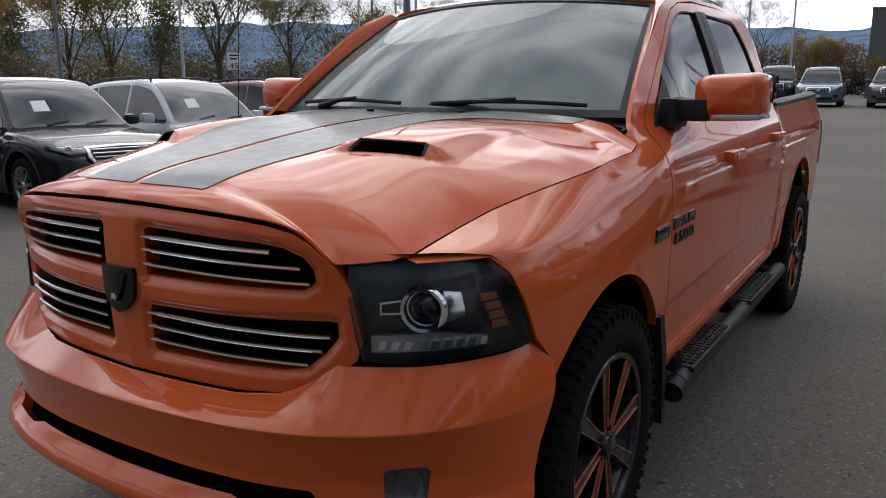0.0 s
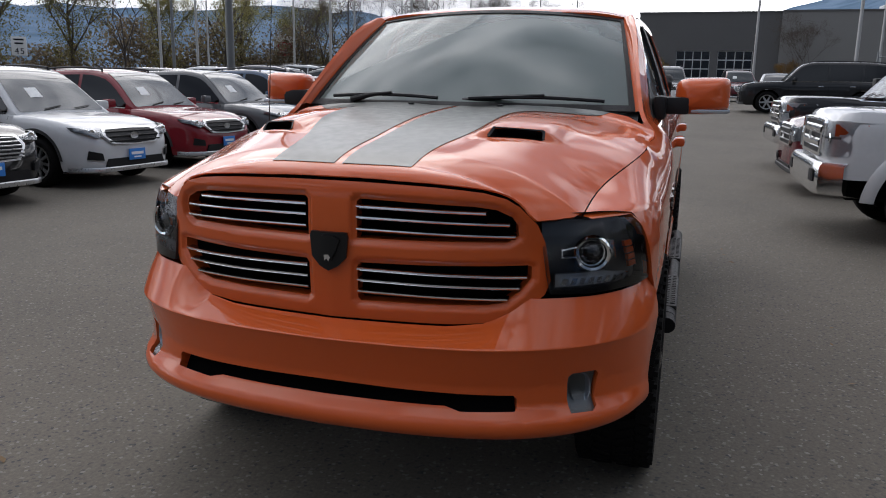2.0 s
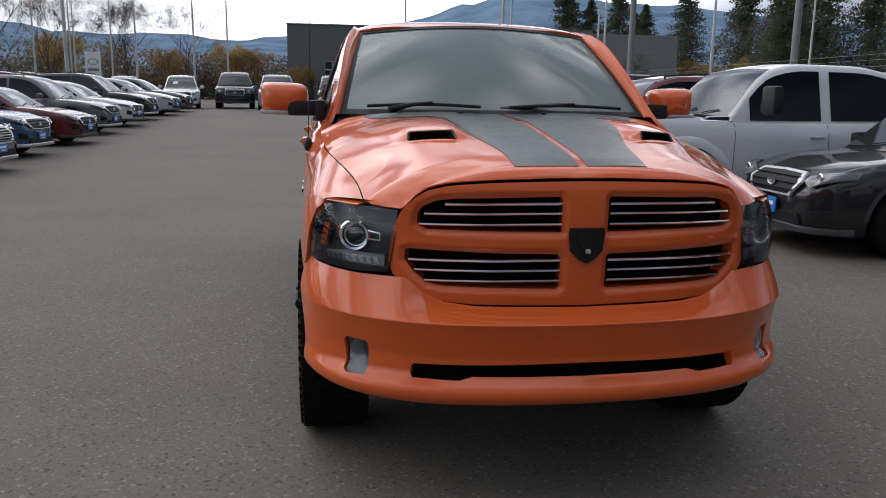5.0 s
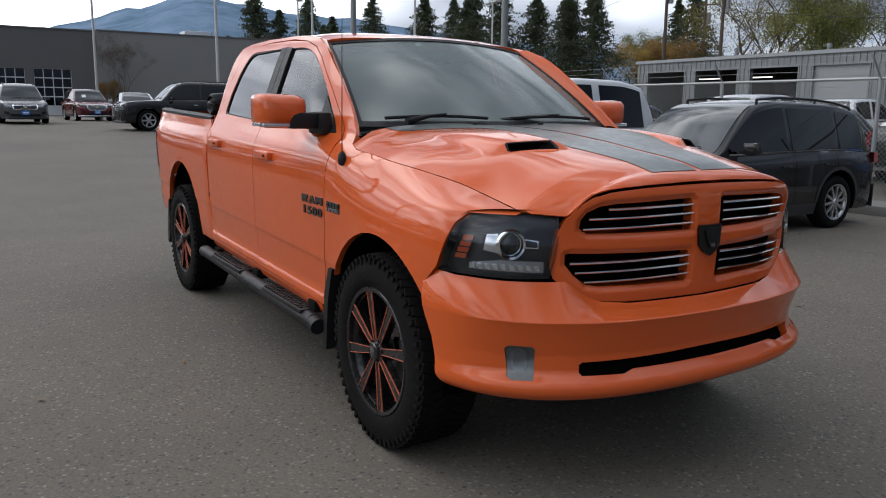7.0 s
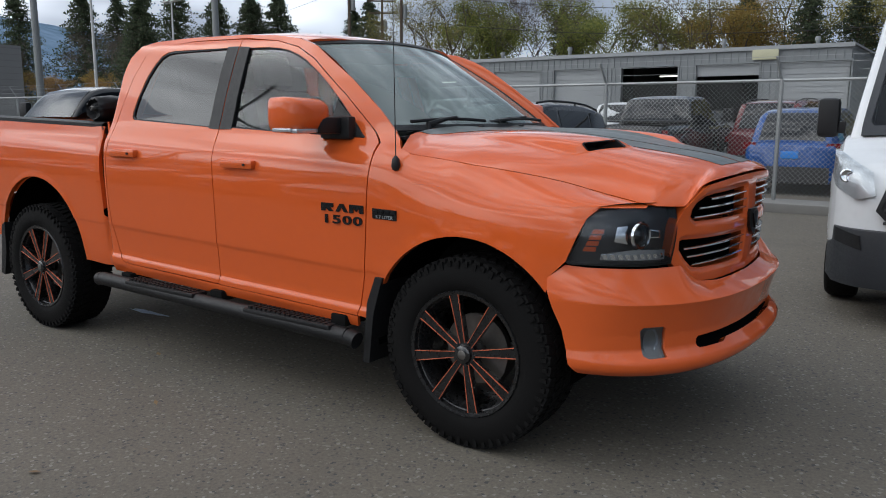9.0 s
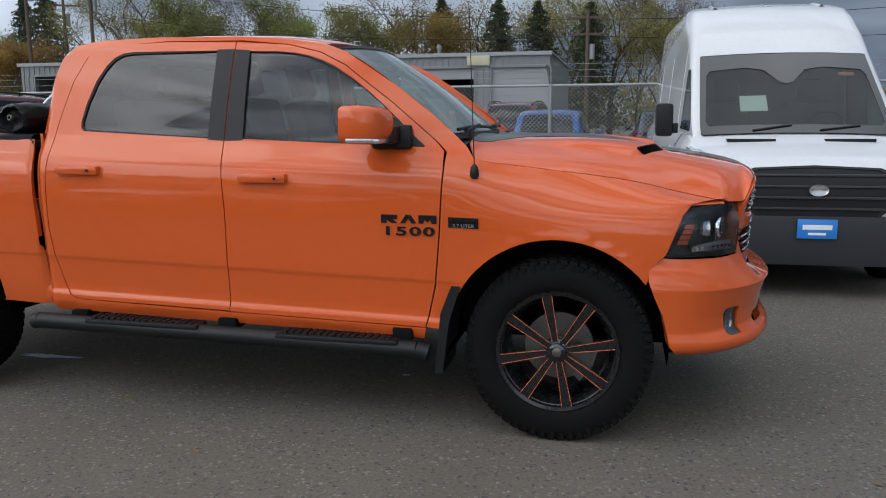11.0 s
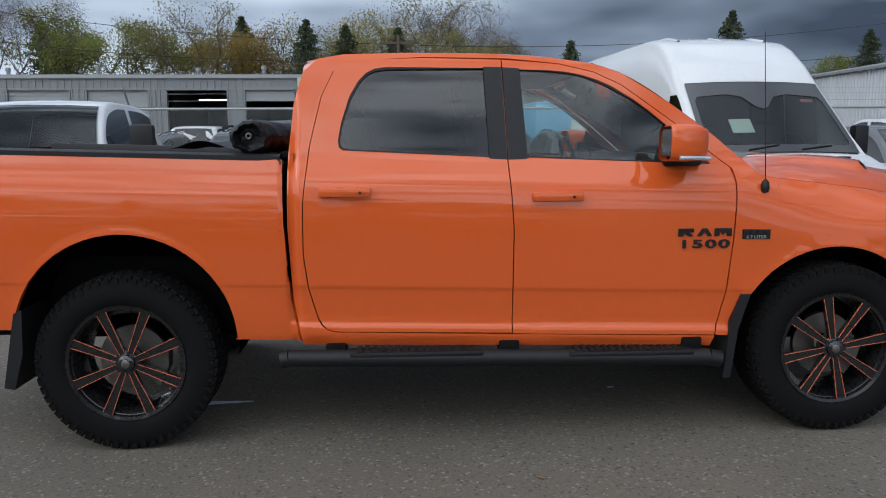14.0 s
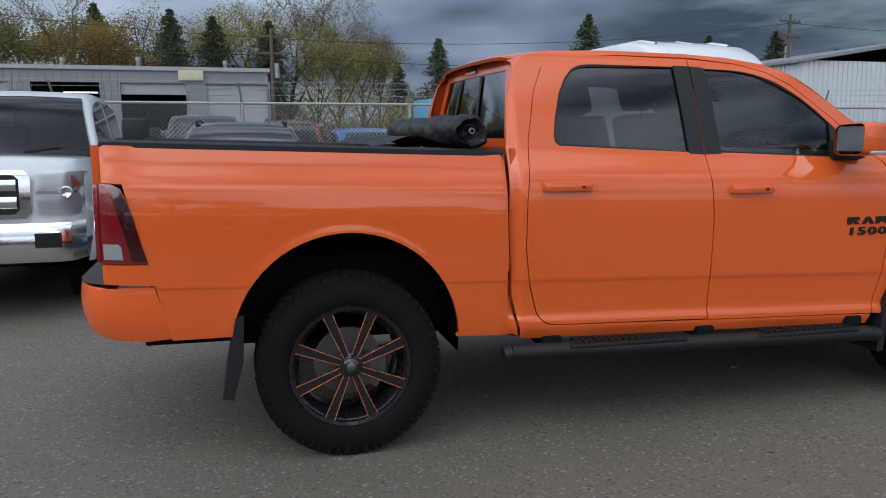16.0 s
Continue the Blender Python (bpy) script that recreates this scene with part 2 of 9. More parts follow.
def panel(name, outline, mapping, material, parent, label="", holes=(), du=0.06, dv=0.06, thick=0.018, out=(0, 0, 1), cuts=()):
    """A skin of any outline, with holes, in the two parameters of mapping(u, v): cut into small faces, bent onto the surface,
    with true surface normals and edges that turn inwards by thick. out: a direction (or centre function) that tells the outside."""
    bm = bmesh.new()
    for loop in (outline, *holes):
        vs = [bm.verts.new((u, v, 0)) for u, v in loop]
        for a, b in zip(vs, vs[1:] + vs[:1]):
            bm.edges.new((a, b))
    bmesh.ops.triangle_fill(bm, edges=bm.edges[:], use_beauty=True)
    us, vs = [p[0] for p in outline], [p[1] for p in outline]
    lines = [((k * du, 0, 0), (1, 0, 0)) for k in range(math.ceil(min(us) / du), math.floor(max(us) / du) + 1)]
    lines += [((0, k * dv, 0), (0, 1, 0)) for k in range(math.ceil(min(vs) / dv), math.floor(max(vs) / dv) + 1)]
    lines += [((c[1], 0, 0), (1, 0, 0)) if c[0] == "u" else ((0, c[1], 0), (0, 1, 0)) for c in cuts]
    for co, no in lines:
        bmesh.ops.bisect_plane(bm, geom=bm.verts[:] + bm.edges[:] + bm.faces[:], plane_co=co, plane_no=no, dist=1e-5)
    bm.verts.index_update()
    where, normal = {}, {}
    eps = 2e-3
    for v in bm.verts:
        u, w = v.co.x, v.co.y
        p = Vector(mapping(u, w))
        n = (Vector(mapping(u + eps, w)) - Vector(mapping(u - eps, w))).cross(Vector(mapping(u, w + eps)) - Vector(mapping(u, w - eps)))
        n = n.normalized() if n.length > 0 else Vector((0, 0, 1))
        o = Vector(out(p)) if callable(out) else Vector(out)
        if n.dot(o) < 0:
            n = -n
        where[v.index], normal[v.index] = p, n
    pts, nrm = [where[i] for i in range(len(bm.verts))], [normal[i] for i in range(len(bm.verts))]
    faces, corner = [], []
    for f in bm.faces:
        ids = [v.index for v in f.verts]
        area = Vector((0, 0, 0))
        for i in range(1, len(ids) - 1):
            area += (pts[ids[i]] - pts[ids[0]]).cross(pts[ids[i + 1]] - pts[ids[0]])
        if area.dot(nrm[ids[0]]) < 0:
            ids.reverse()
        faces.append(ids)
        corner += [nrm[i] for i in ids]
    if thick:
        inner = {}
        directed = {}
        for ids in faces:
            for a, b in zip(ids, ids[1:] + ids[:1]):
                directed[(a, b)] = True
        rim = [(a, b) for (a, b) in directed if (b, a) not in directed]
        for a, b in rim:
            for i in (a, b):
                if i not in inner:
                    inner[i] = len(pts)
                    pts.append(pts[i] - nrm[i] * thick)
        for a, b in rim:
            ids = [b, a, inner[a], inner[b]]
            n = (pts[ids[1]] - pts[ids[0]]).cross(pts[ids[2]] - pts[ids[0]])
            n = n.normalized() if n.length > 0 else Vector((0, 0, 1))
            faces.append(ids)
            corner += [n] * 4
    bm.free()
    me = bpy.data.meshes.new(name)
    me.from_pydata(pts, [], faces)
    me.polygons.foreach_set("use_smooth", [True] * len(me.polygons))
    me.normals_split_custom_set([tuple(n) for n in corner])
    return link_mesh(name, me, material, parent, label)


def box(bm, lo, hi, m=None, bevel=0.0):
    """A box between two corners, with rounded edges."""
    g = bmesh.ops.create_cube(bm, size=1)
    size = [hi[i] - lo[i] for i in range(3)]
    mid = [(hi[i] + lo[i]) / 2 for i in range(3)]
    bmesh.ops.transform(bm, matrix=Matrix.Translation(mid) @ Matrix.Diagonal((*size, 1)), verts=g["verts"])
    vs = g["verts"]
    if bevel:
        es = {e for v in vs for e in v.link_edges}
        r = bmesh.ops.bevel(bm, geom=list(es), offset=bevel, segments=2, affect="EDGES", profile=0.6)
        vs = list({v for f in r["faces"] for v in f.verts} | {v for v in vs if v.is_valid})
    if m is not None:
        bmesh.ops.transform(bm, matrix=m, verts=vs)
    return vs


def tube(bm, a, b, r, r2=None, n=10, cap=True):
    """A straight round bar from a to b."""
    a, b = Vector(a), Vector(b)
    d = b - a
    g = bmesh.ops.create_cone(bm, cap_ends=cap, segments=n, radius1=r, radius2=r if r2 is None else r2, depth=d.length)
    bmesh.ops.transform(bm, matrix=Matrix.Translation((a + b) / 2) @ d.to_track_quat("Z", "Y").to_matrix().to_4x4(), verts=g["verts"])
    return g["verts"]


def lathe(bm, profile, n=48, m=None):
    """Turns a profile of (radius, along) about the y axis."""
    rings = []
    for r, y in profile:
        rings.append([bm.verts.new((r * math.cos(2 * math.pi * k / n), y, r * math.sin(2 * math.pi * k / n))) for k in range(n)])
    vs = [v for ring in rings for v in ring]
    for p, q in zip(rings, rings[1:]):
        for k in range(n):
            bm.faces.new((p[k], p[(k + 1) % n], q[(k + 1) % n], q[k]))
    if m is not None:
        bmesh.ops.transform(bm, matrix=m, verts=vs)
    return vs


def prism(bm, outline, depth, m=None):
    """A flat outline in x, z of that depth along y, from y = 0."""
    a = [bm.verts.new((x, 0, z)) for x, z in outline]
    b = [bm.verts.new((x, depth, z)) for x, z in outline]
    bm.faces.new(a), bm.faces.new(b[::-1])
    for i in range(len(a)):
        j = (i + 1) % len(a)
        bm.faces.new((a[i], b[i], b[j], a[j]))
    bmesh.ops.recalc_face_normals(bm, faces=bm.faces[:])
    if m is not None:
        bmesh.ops.transform(bm, matrix=m, verts=a + b)
    return a + b


def sheet(name, rows, material, parent, label="", angle=40, closed=False):
    """A skin through rows of points, one row after another."""
    bm = bmesh.new()
    vs = [[bm.verts.new(p) for p in row] for row in rows]
    for r0, r1 in zip(vs, vs[1:]):
        k = len(r0)
        for i in range(k if closed else k - 1):
            bm.faces.new((r0[i], r0[(i + 1) % k], r1[(i + 1) % k], r1[i]))
    bmesh.ops.remove_doubles(bm, verts=bm.verts[:], dist=1e-5)
    bmesh.ops.recalc_face_normals(bm, faces=bm.faces[:])
    return part(name, bm, material, parent, label, angle)


def thing(name, label, category, at=None, group="", kind=""):
    ob = new(name)
    ob.empty_display_size = 0.2
    if at is not None:
        ob.matrix_world = at
    return tagged(ob, label, category, group, kind)


def letters(name, text, size, depth, m, material, parent, spread=1.0, label="", bold=0.0):
    """Raised writing in the built-in font."""
    cu = bpy.data.curves.new(name, "FONT")
    cu.body, cu.size, cu.extrude, cu.align_x, cu.space_character = text, size, depth, "CENTER", spread
    cu.offset = bold
    tmp = bpy.data.objects.new(name, cu)
    scene.collection.objects.link(tmp)
    me = bpy.data.meshes.new_from_object(tmp.evaluated_get(bpy.context.evaluated_depsgraph_get()))
    bpy.data.objects.remove(tmp)
    me.transform(m)
    me.materials.clear()
    return link_mesh(name, me, material, parent, label)


def sweep(bm, pts, r, n=6):
    """One connected round bar through points; r: one radius or one for each point."""
    pts = [Vector(p) for p in pts]
    rings = []
    for i, p in enumerate(pts):
        d = (pts[min(i + 1, len(pts) - 1)] - pts[max(i - 1, 0)]).normalized()
        u = d.orthogonal().normalized() if i == 0 else (u - d * u.dot(d)).normalized()
        w = d.cross(u)
        rr = r[i] if isinstance(r, (list, tuple)) else r
        rings.append([bm.verts.new(p + (u * math.cos(2 * math.pi * k / n) + w * math.sin(2 * math.pi * k / n)) * rr) for k in range(n)])
    for a, b in zip(rings, rings[1:]):
        for k in range(n):
            bm.faces.new((a[k], a[(k + 1) % n], b[(k + 1) % n], b[k]))
    bm.faces.new(rings[0][::-1]), bm.faces.new(rings[-1])

# ---- the orange pickup: x ahead, front axle at x = 0, rear axle at x = -3.569 ----
WB, TYRE_R, RIM_R = 3.575, 0.442, 0.287
truck = thing("pickup_truck", "bright orange crew cab pickup with grey hood stripes and black wheels", "pickup truck")


def rake(x):
    return -0.026 * (x + 1.6)


DOOR_PROFILE = Curve((0.44, 0.955), (0.50, 0.988), (0.545, 1.005), (0.572, 1.005), (0.602, 0.991), (0.66, 0.994), (0.774, 1.0035), (0.785, 1.0072), (0.797, 1.0078), (0.95, 1.012), (1.10, 1.016), (1.22, 1.012),
                     (1.29, 1.000), (1.33, 0.984), (1.38, 0.958), (1.43, 0.933), (1.60, 0.874), (1.80, 0.795), (1.90, 0.748), (1.96, 0.700))
FENDER_PROFILE = Curve((0.44, 0.955), (0.56, 0.998), (0.80, 1.006), (0.95, 1.014), (1.06, 1.012), (1.14, 0.998), (1.20, 0.972), (1.26, 0.930), (1.31, 0.870), (1.36, 0.78))
NOSE_TAPER = Curve((-0.2, 0.0), (0.15, 0.001), (0.35, 0.010), (0.50, 0.030), (0.62, 0.080), (0.74, 0.165), (0.84, 0.26))
TAIL_TAPER = Curve((-4.70, 0.075), (-4.62, 0.035), (-4.50, 0.014), (-4.30, 0.003), (-4.0, 0.0))
BED_PROFILE = Curve((0.44, 0.96), (0.53, 0.985), (0.62, 0.994), (0.774, 1.0022), (0.785, 1.0060), (0.797, 1.0065), (0.98, 1.012), (1.10, 1.014), (1.21, 1.006), (1.27, 0.990), (1.33, 0.968), (1.40, 0.950), (1.46, 0.935))
ARCHES = ((0.0, 0.455, 0.520), (-3.575, 0.540, 0.540))


# the hood's side seam: its height and its half width
SEAM_Z = Curve((-0.44, 1.395), (-0.405, 1.350), (-0.34, 1.325), (-0.25, 1.314), (-0.174, 1.306), (-0.10, 1.296), (0.0, 1.283), (0.096, 1.272), (0.182, 1.260), (0.268, 1.247), (0.35, 1.232), (0.432, 1.214), (0.511, 1.193), (0.592, 1.174), (0.676, 1.157), (0.758, 1.140))
SEAM_Y = Curve((-0.40, 0.935), (-0.25, 0.935), (-0.10, 0.917), (0.0, 0.903), (0.096, 0.890), (0.182, 0.873), (0.268, 0.855), (0.35, 0.834), (0.432, 0.812), (0.511, 0.793), (0.592, 0.782), (0.676, 0.777), (0.758, 0.772))


def shoulder_z(x):
    """Height at which the fender's flank turns over to its top."""
    return 1.134 + 0.060 * smooth(0.42, -0.30, x)


def side(x, z):
    """Half width of the body at x ahead and z up."""
    zz = z - rake(x)
    d = DOOR_PROFILE(zz)
    if x > -0.75:
        f = FENDER_PROFILE(zz)
        k = smooth(-0.60, 0.28, x) * smooth(1.47, 1.33, zz)
        d = d * (1 - k) + f * k
        d -= max(0.0, NOSE_TAPER(x))
    d -= 0.055 * smooth(-1.15, -0.45, x) * smooth(1.34, 1.46, zz)
    if -2.779 < x < -2.69:                         # the cab's rear corner rounds inwards
        d -= 0.042 * smooth(-2.700, -2.777, x) ** 1.5 * smooth(1.85, 1.60, zz)
    if x < -2.779:
        d = BED_PROFILE(zz) - 0.012 * smooth(-2.825, -2.79, x) ** 2
        if x < -4.0:
            d -= max(0.0, TAIL_TAPER(x))
    if zz < 1.2:
        for cx, cz, r in ARCHES:
            q = math.hypot(x - cx, z - cz) - r
            if -0.02 < q < 0.2:
                d += 0.005 * (1 - smooth(0.0, 0.045, q)) if q > 0 else 0.005
    return d


def seam_y(x):
    """Half width of the hood's side seam, which meets the flank at the windscreen."""
    k = smooth(-0.30, -0.05, x)
    return side(x, SEAM_Z(x)) * (1 - k) + SEAM_Y(x) * k


def fender_top(x, v, s):
    """The fender's top: from the shoulder (v = 0) over a rounded edge to the hood's seam (v = 1)."""
    zb, zs = shoulder_z(x), SEAM_Z(x)
    yb, ys = side(x, zb), seam_y(x)
    lean = (side(x, zb - 0.01) - yb) / 0.01
    rise = 0.62 * (zs - zb)
    yc, zc = max(ys + 0.004, yb - lean * rise), zb + rise
    y = yb * (1 - v) ** 2 + 2 * yc * v * (1 - v) + ys * v * v
    z = zb * (1 - v) ** 2 + 2 * zc * v * (1 - v) + zs * v * v
    k = smooth(-0.30, -0.05, x)
    z = z * k + (zb + (zs - zb) * v) * (1 - k)
    return (x, s * (y * k + side(x, z) * (1 - k)), z)


def right_side(s, off=0.0):
    return lambda x, z: (x, s * (side(x, z) + off), z)


def flank_panel(name, outline, s, material, parent, label="", holes=(), off=0.0, **kw):
    """A side panel cut along lines that follow the body's rake, with a crisp crease above the sills."""
    level = lambda loop: [(x, z - rake(x)) for x, z in loop]
    return panel(name, level(outline), lambda x, zz: (x, s * (side(x, zz + rake(x)) + off), zz + rake(x)), material, parent, label, holes=[level(h) for h in holes],
                 out=(0, s, 0.1), cuts=(("v", 0.776), ("v", 0.784), ("v", 0.794), ("v", 0.802), ("v", 0.59), ("v", 0.565)), **kw)


def arch(i, a0, a1, n=18, grow=0.0):
    cx, cz, r = ARCHES[i]
    return [(cx + (r + grow) * math.cos(radians(a)), cz + (r + grow) * math.sin(radians(a))) for a in np.linspace(a0, a1, n)]


# outlines in (x, z)
REAR_EDGE = [(-2.530, 0.578), (-2.566, 0.583), (-2.594, 0.596), (-2.616, 0.617), (-2.632, 0.645), (-2.645, 0.69), (-2.675, 0.80), (-2.696, 0.97), (-2.692, 1.22), (-2.66, 1.50), (-2.605, 1.74), (-2.545, 1.87), (-2.50, 1.905), (-2.43, 1.925)]
TOP_EDGE = [(-2.1, 1.936), (-1.66, 1.930)]
FRONT_TOP = [(-1.40, 1.905), (-1.22, 1.862), (-1.08, 1.795), (-0.82, 1.605), (-0.60, 1.425)]
REAR_DOOR = [(-1.6677, 0.556)] + REAR_EDGE + TOP_EDGE[:1] + [(-1.6957, 1.928), (-1.6867, 1.41), (-1.6637, 1.08)]
FRONT_DOOR = [(-0.624, 0.525), (-1.6622, 0.552), (-1.6582, 1.08), (-1.6812, 1.41), (-1.6902, 1.928)] + FRONT_TOP + [(-0.545, 1.375), (-0.537, 1.30), (-0.552, 1.00), (-0.575, 0.74)]
REAR_WIN = [(-2.500, 1.472), (-1.765, 1.434), (-1.775, 1.884), (-2.28, 1.888), (-2.34, 1.880), (-2.385, 1.858), (-2.425, 1.815), (-2.47, 1.735), (-2.508, 1.61), (-2.524, 1.52), (-2.520, 1.488)]
FRONT_WIN = [(-1.595, 1.432), (-0.645, 1.393), (-0.845, 1.582), (-0.94, 1.662), (-1.02, 1.722), (-1.13, 1.790), (-1.20, 1.822), (-1.28, 1.848), (-1.36, 1.864), (-1.45, 1.873), (-1.615, 1.877)]
CAB_SIDE = ([(-0.44, 1.395), (-0.60, 1.535), (-0.80, 1.685), (-1.08, 1.862), (-1.24, 1.912), (-1.44, 1.94), (-1.71, 1.957), (-2.17, 1.965), (-2.50, 1.955), (-2.63, 1.93), (-2.70, 1.86),
             (-2.745, 1.70), (-2.770, 1.46), (-2.777, 1.10), (-2.757, 0.73), (-2.712, 0.51), (-0.635, 0.462), (-0.620, 0.52)]
            + [(-1.665, 0.548)] + [(x - 0.005, z - 0.004) for x, z in REAR_EDGE] + [(-2.1, 1.942), (-1.66, 1.936)] + [(x + 0.002, z + 0.004) for x, z in FRONT_TOP] + [(-0.53, 1.372)])
FENDER = ([(-0.530, 1.372), (-0.44, 1.395), (-0.405, 1.350), (-0.34, 1.325), (-0.30, SEAM_Z(-0.30))] + [(x, shoulder_z(x)) for x in (-0.30, -0.2, -0.1, 0.0, 0.1, 0.2, 0.3, 0.4, 0.5, 0.60)] + [(0.562, 1.092), (0.530, 1.01), (0.492, 0.914), (0.424, 0.844), (0.420, 0.80)]
          + arch(0, 38, 152, 22) + [(-0.475, 0.66), (-0.555, 0.52), (-0.617, 0.525), (-0.568, 0.74), (-0.545, 1.00), (-0.530, 1.30)])
BED_SIDE = ([(-2.796, 1.430), (-2.791, 1.10), (-2.772, 0.73), (-2.728, 0.53)] + [(-3.046, 0.545)] + arch(1, 2, 172, 30) + [(-4.37, 0.612), (-4.43, 0.868), (-4.645, 0.880), (-4.645, 0.966), (-4.452, 0.964), (-4.50, 1.15), (-4.545, 1.318), (-4.63, 1.325), (-4.64, 1.486)])

for s in (-1, 1):
    out = (0, s, 0.1)
    flank_panel("cab_side", CAB_SIDE, s, ORANGE, truck, du=0.015, dv=0.06)
    fender = flank_panel("front_fender", FENDER, s, ORANGE, truck, du=0.05, dv=0.04, thick=0.03)
    sheet("fender_top", [[fender_top(x, v, s) for v in np.linspace(0, 1, 13)] for x in list(np.linspace(-0.30, 0.60, 31)) + list(np.linspace(0.62, 0.754, 10))], ORANGE, fender, "", 80)
    flank_panel("bed_side", BED_SIDE, s, ORANGE, truck, du=0.03, dv=0.022, thick=0.03)
    for nm, door_line, win in (("front_door", FRONT_DOOR, FRONT_WIN), ("rear_door", REAR_DOOR, REAR_WIN)):
        door = flank_panel(nm, door_line, s, ORANGE, truck, holes=[win], du=0.08, dv=0.04)
        pane = panel("window_pane", win, right_side(s, -0.012), SIDE_GLASS if nm == "front_door" else TINT_GLASS, door,
                     "clear side glass" if nm == "front_door" else "dark tinted privacy glass", du=0.2, dv=0.1, thick=0, out=out)
        # rubber seal: a thin band round the opening
        c = np.mean(np.array(win), axis=0)
        inner = [tuple(c + (np.array(p) - c) * (1 - 0.012 / max(0.05, np.hypot(*(np.array(p) - c))) )) for p in win]
        panel("window_seal", win, right_side(s, -0.004), BLACK_TRIM, door, "black rubber seal", holes=[inner], du=0.3, dv=0.2, thick=0.01, out=out)
    panel("pillar_cover", [(-1.584, 1.426), (-1.604, 1.882), (-1.6897, 1.888), (-1.6807, 1.424)], right_side(s, 0.003), BLACK_TRIM, truck, "black pillar trim", du=0.3, dv=0.08, thick=0.008, out=out)
    panel("pillar_cover", [(-1.6874, 1.424), (-1.6963, 1.889), (-1.789, 1.890), (-1.775, 1.429)], right_side(s, 0.003), BLACK_TRIM, truck, "black pillar trim", du=0.3, dv=0.08, thick=0.008, out=out)
    panel("mirror_sail", [(-0.640, 1.397), (-0.875, 1.405), (-0.86, 1.585), (-0.835, 1.56)], right_side(s, 0.002), BLACK_TRIM, truck, "black corner trim", du=0.2, dv=0.2, thick=0.01, out=out)

# hood: raised pods with a slot each, in (x, y)
NOSE_EDGE = ((0.750, 0.772, 1.141), (0.785, 0.745, 1.136), (0.823, 0.703, 1.133), (0.858, 0.655, 1.131), (0.872, 0.632, 1.151), (0.888, 0.604, 1.187), (0.902, 0.562, 1.214), (0.919, 0.498, 1.230), (0.933, 0.430, 1.237), (0.945, 0.350, 1.242), (0.955, 0.220, 1.246), (0.960, 0.110, 1.248), (0.962, 0.010, 1.249))
EDGE_X = [-0.44, -0.405, -0.34, -0.22, -0.10, 0.0, 0.10, 0.20, 0.30, 0.40, 0.50, 0.60, 0.68]
HOOD_SEAM_Y = Curve(*[(x, seam_y(x)) for x in EDGE_X], *[(x, y) for x, y, z in NOSE_EDGE])
HOOD_SEAM_Z = Curve(*[(x, SEAM_Z(x)) for x in EDGE_X], *[(x, z) for x, y, z in NOSE_EDGE])
HOOD_CENTRE = Curve((-0.52, 1.450), (0.0, 1.425), (0.30, 1.395), (0.60, 1.352), (0.80, 1.315), (0.90, 1.288), (0.94, 1.270), (0.962, 1.251))


def hood_z(x, y):
    """The hood's skin: a broad crown that falls to its edge all round, with a raised pod on each side."""
    a = abs(y)
    q = min(1.2, a / max(0.02, HOOD_SEAM_Y(min(x, 0.961))))
    zc, zs = HOOD_CENTRE(x), HOOD_SEAM_Z(x)
    z = zc - (zc - zs) * (0.30 * q ** 2 + 0.70 * q ** 4)
    ridge = math.exp(-((a - 0.48) / 0.155) ** 4)
    z += 0.009 * ridge * smooth(0.84, 0.42, x) * smooth(-0.42, 0.05, x)
    u = x - (0.507 - 0.56 * (a - 0.375))          # the scoop: a rise to the slot, then a steep face
    z += 0.029 * math.exp(-((a - 0.478) / 0.135) ** 6) * smooth(0.004, -0.050, u) * smooth(-0.75, -0.07, u)
    return z - 0.010 * math.exp(-(a / 0.22) ** 4) * smooth(0.85, 0.5, x)


rim_x = list(np.linspace(-0.40, 0.68, 16)) + [0.715, 0.745, 0.78, 0.82, 0.845, 0.858, 0.865, 0.872, 0.880, 0.888, 0.895, 0.902, 0.910, 0.919, 0.926, 0.933, 0.940, 0.945, 0.950, 0.955]
HOOD = [(-0.47 + 0.03 * (y / 0.8) ** 2, y) for y in np.linspace(-0.80, 0.80, 9)]
HOOD += [(x, HOOD_SEAM_Y(x) - 0.004) for x in rim_x] + [(0.957, 0.165), (0.959, 0.11), (0.960, 0.05), (0.960, -0.05), (0.959, -0.11), (0.957, -0.165)]
HOOD += [(x, -HOOD_SEAM_Y(x) + 0.004) for x in rim_x[::-1]]


STRIPE_EDGE = Curve((-0.26, 0.47), (-0.18, 0.415), (-0.05, 0.382), (0.10, 0.366), (0.28, 0.350), (0.40, 0.328), (0.52, 0.296), (0.64, 0.268), (0.76, 0.253), (0.90, 0.245))


def slot(s):
    line = lambda a, u: (0.507 - 0.56 * (a - 0.375) + u, s * a)
    return [line(0.398, -0.045), line(0.562, -0.045), line(0.571, -0.040), line(0.574, -0.012), line(0.566, -0.005), line(0.392, -0.005), line(0.386, -0.012)]


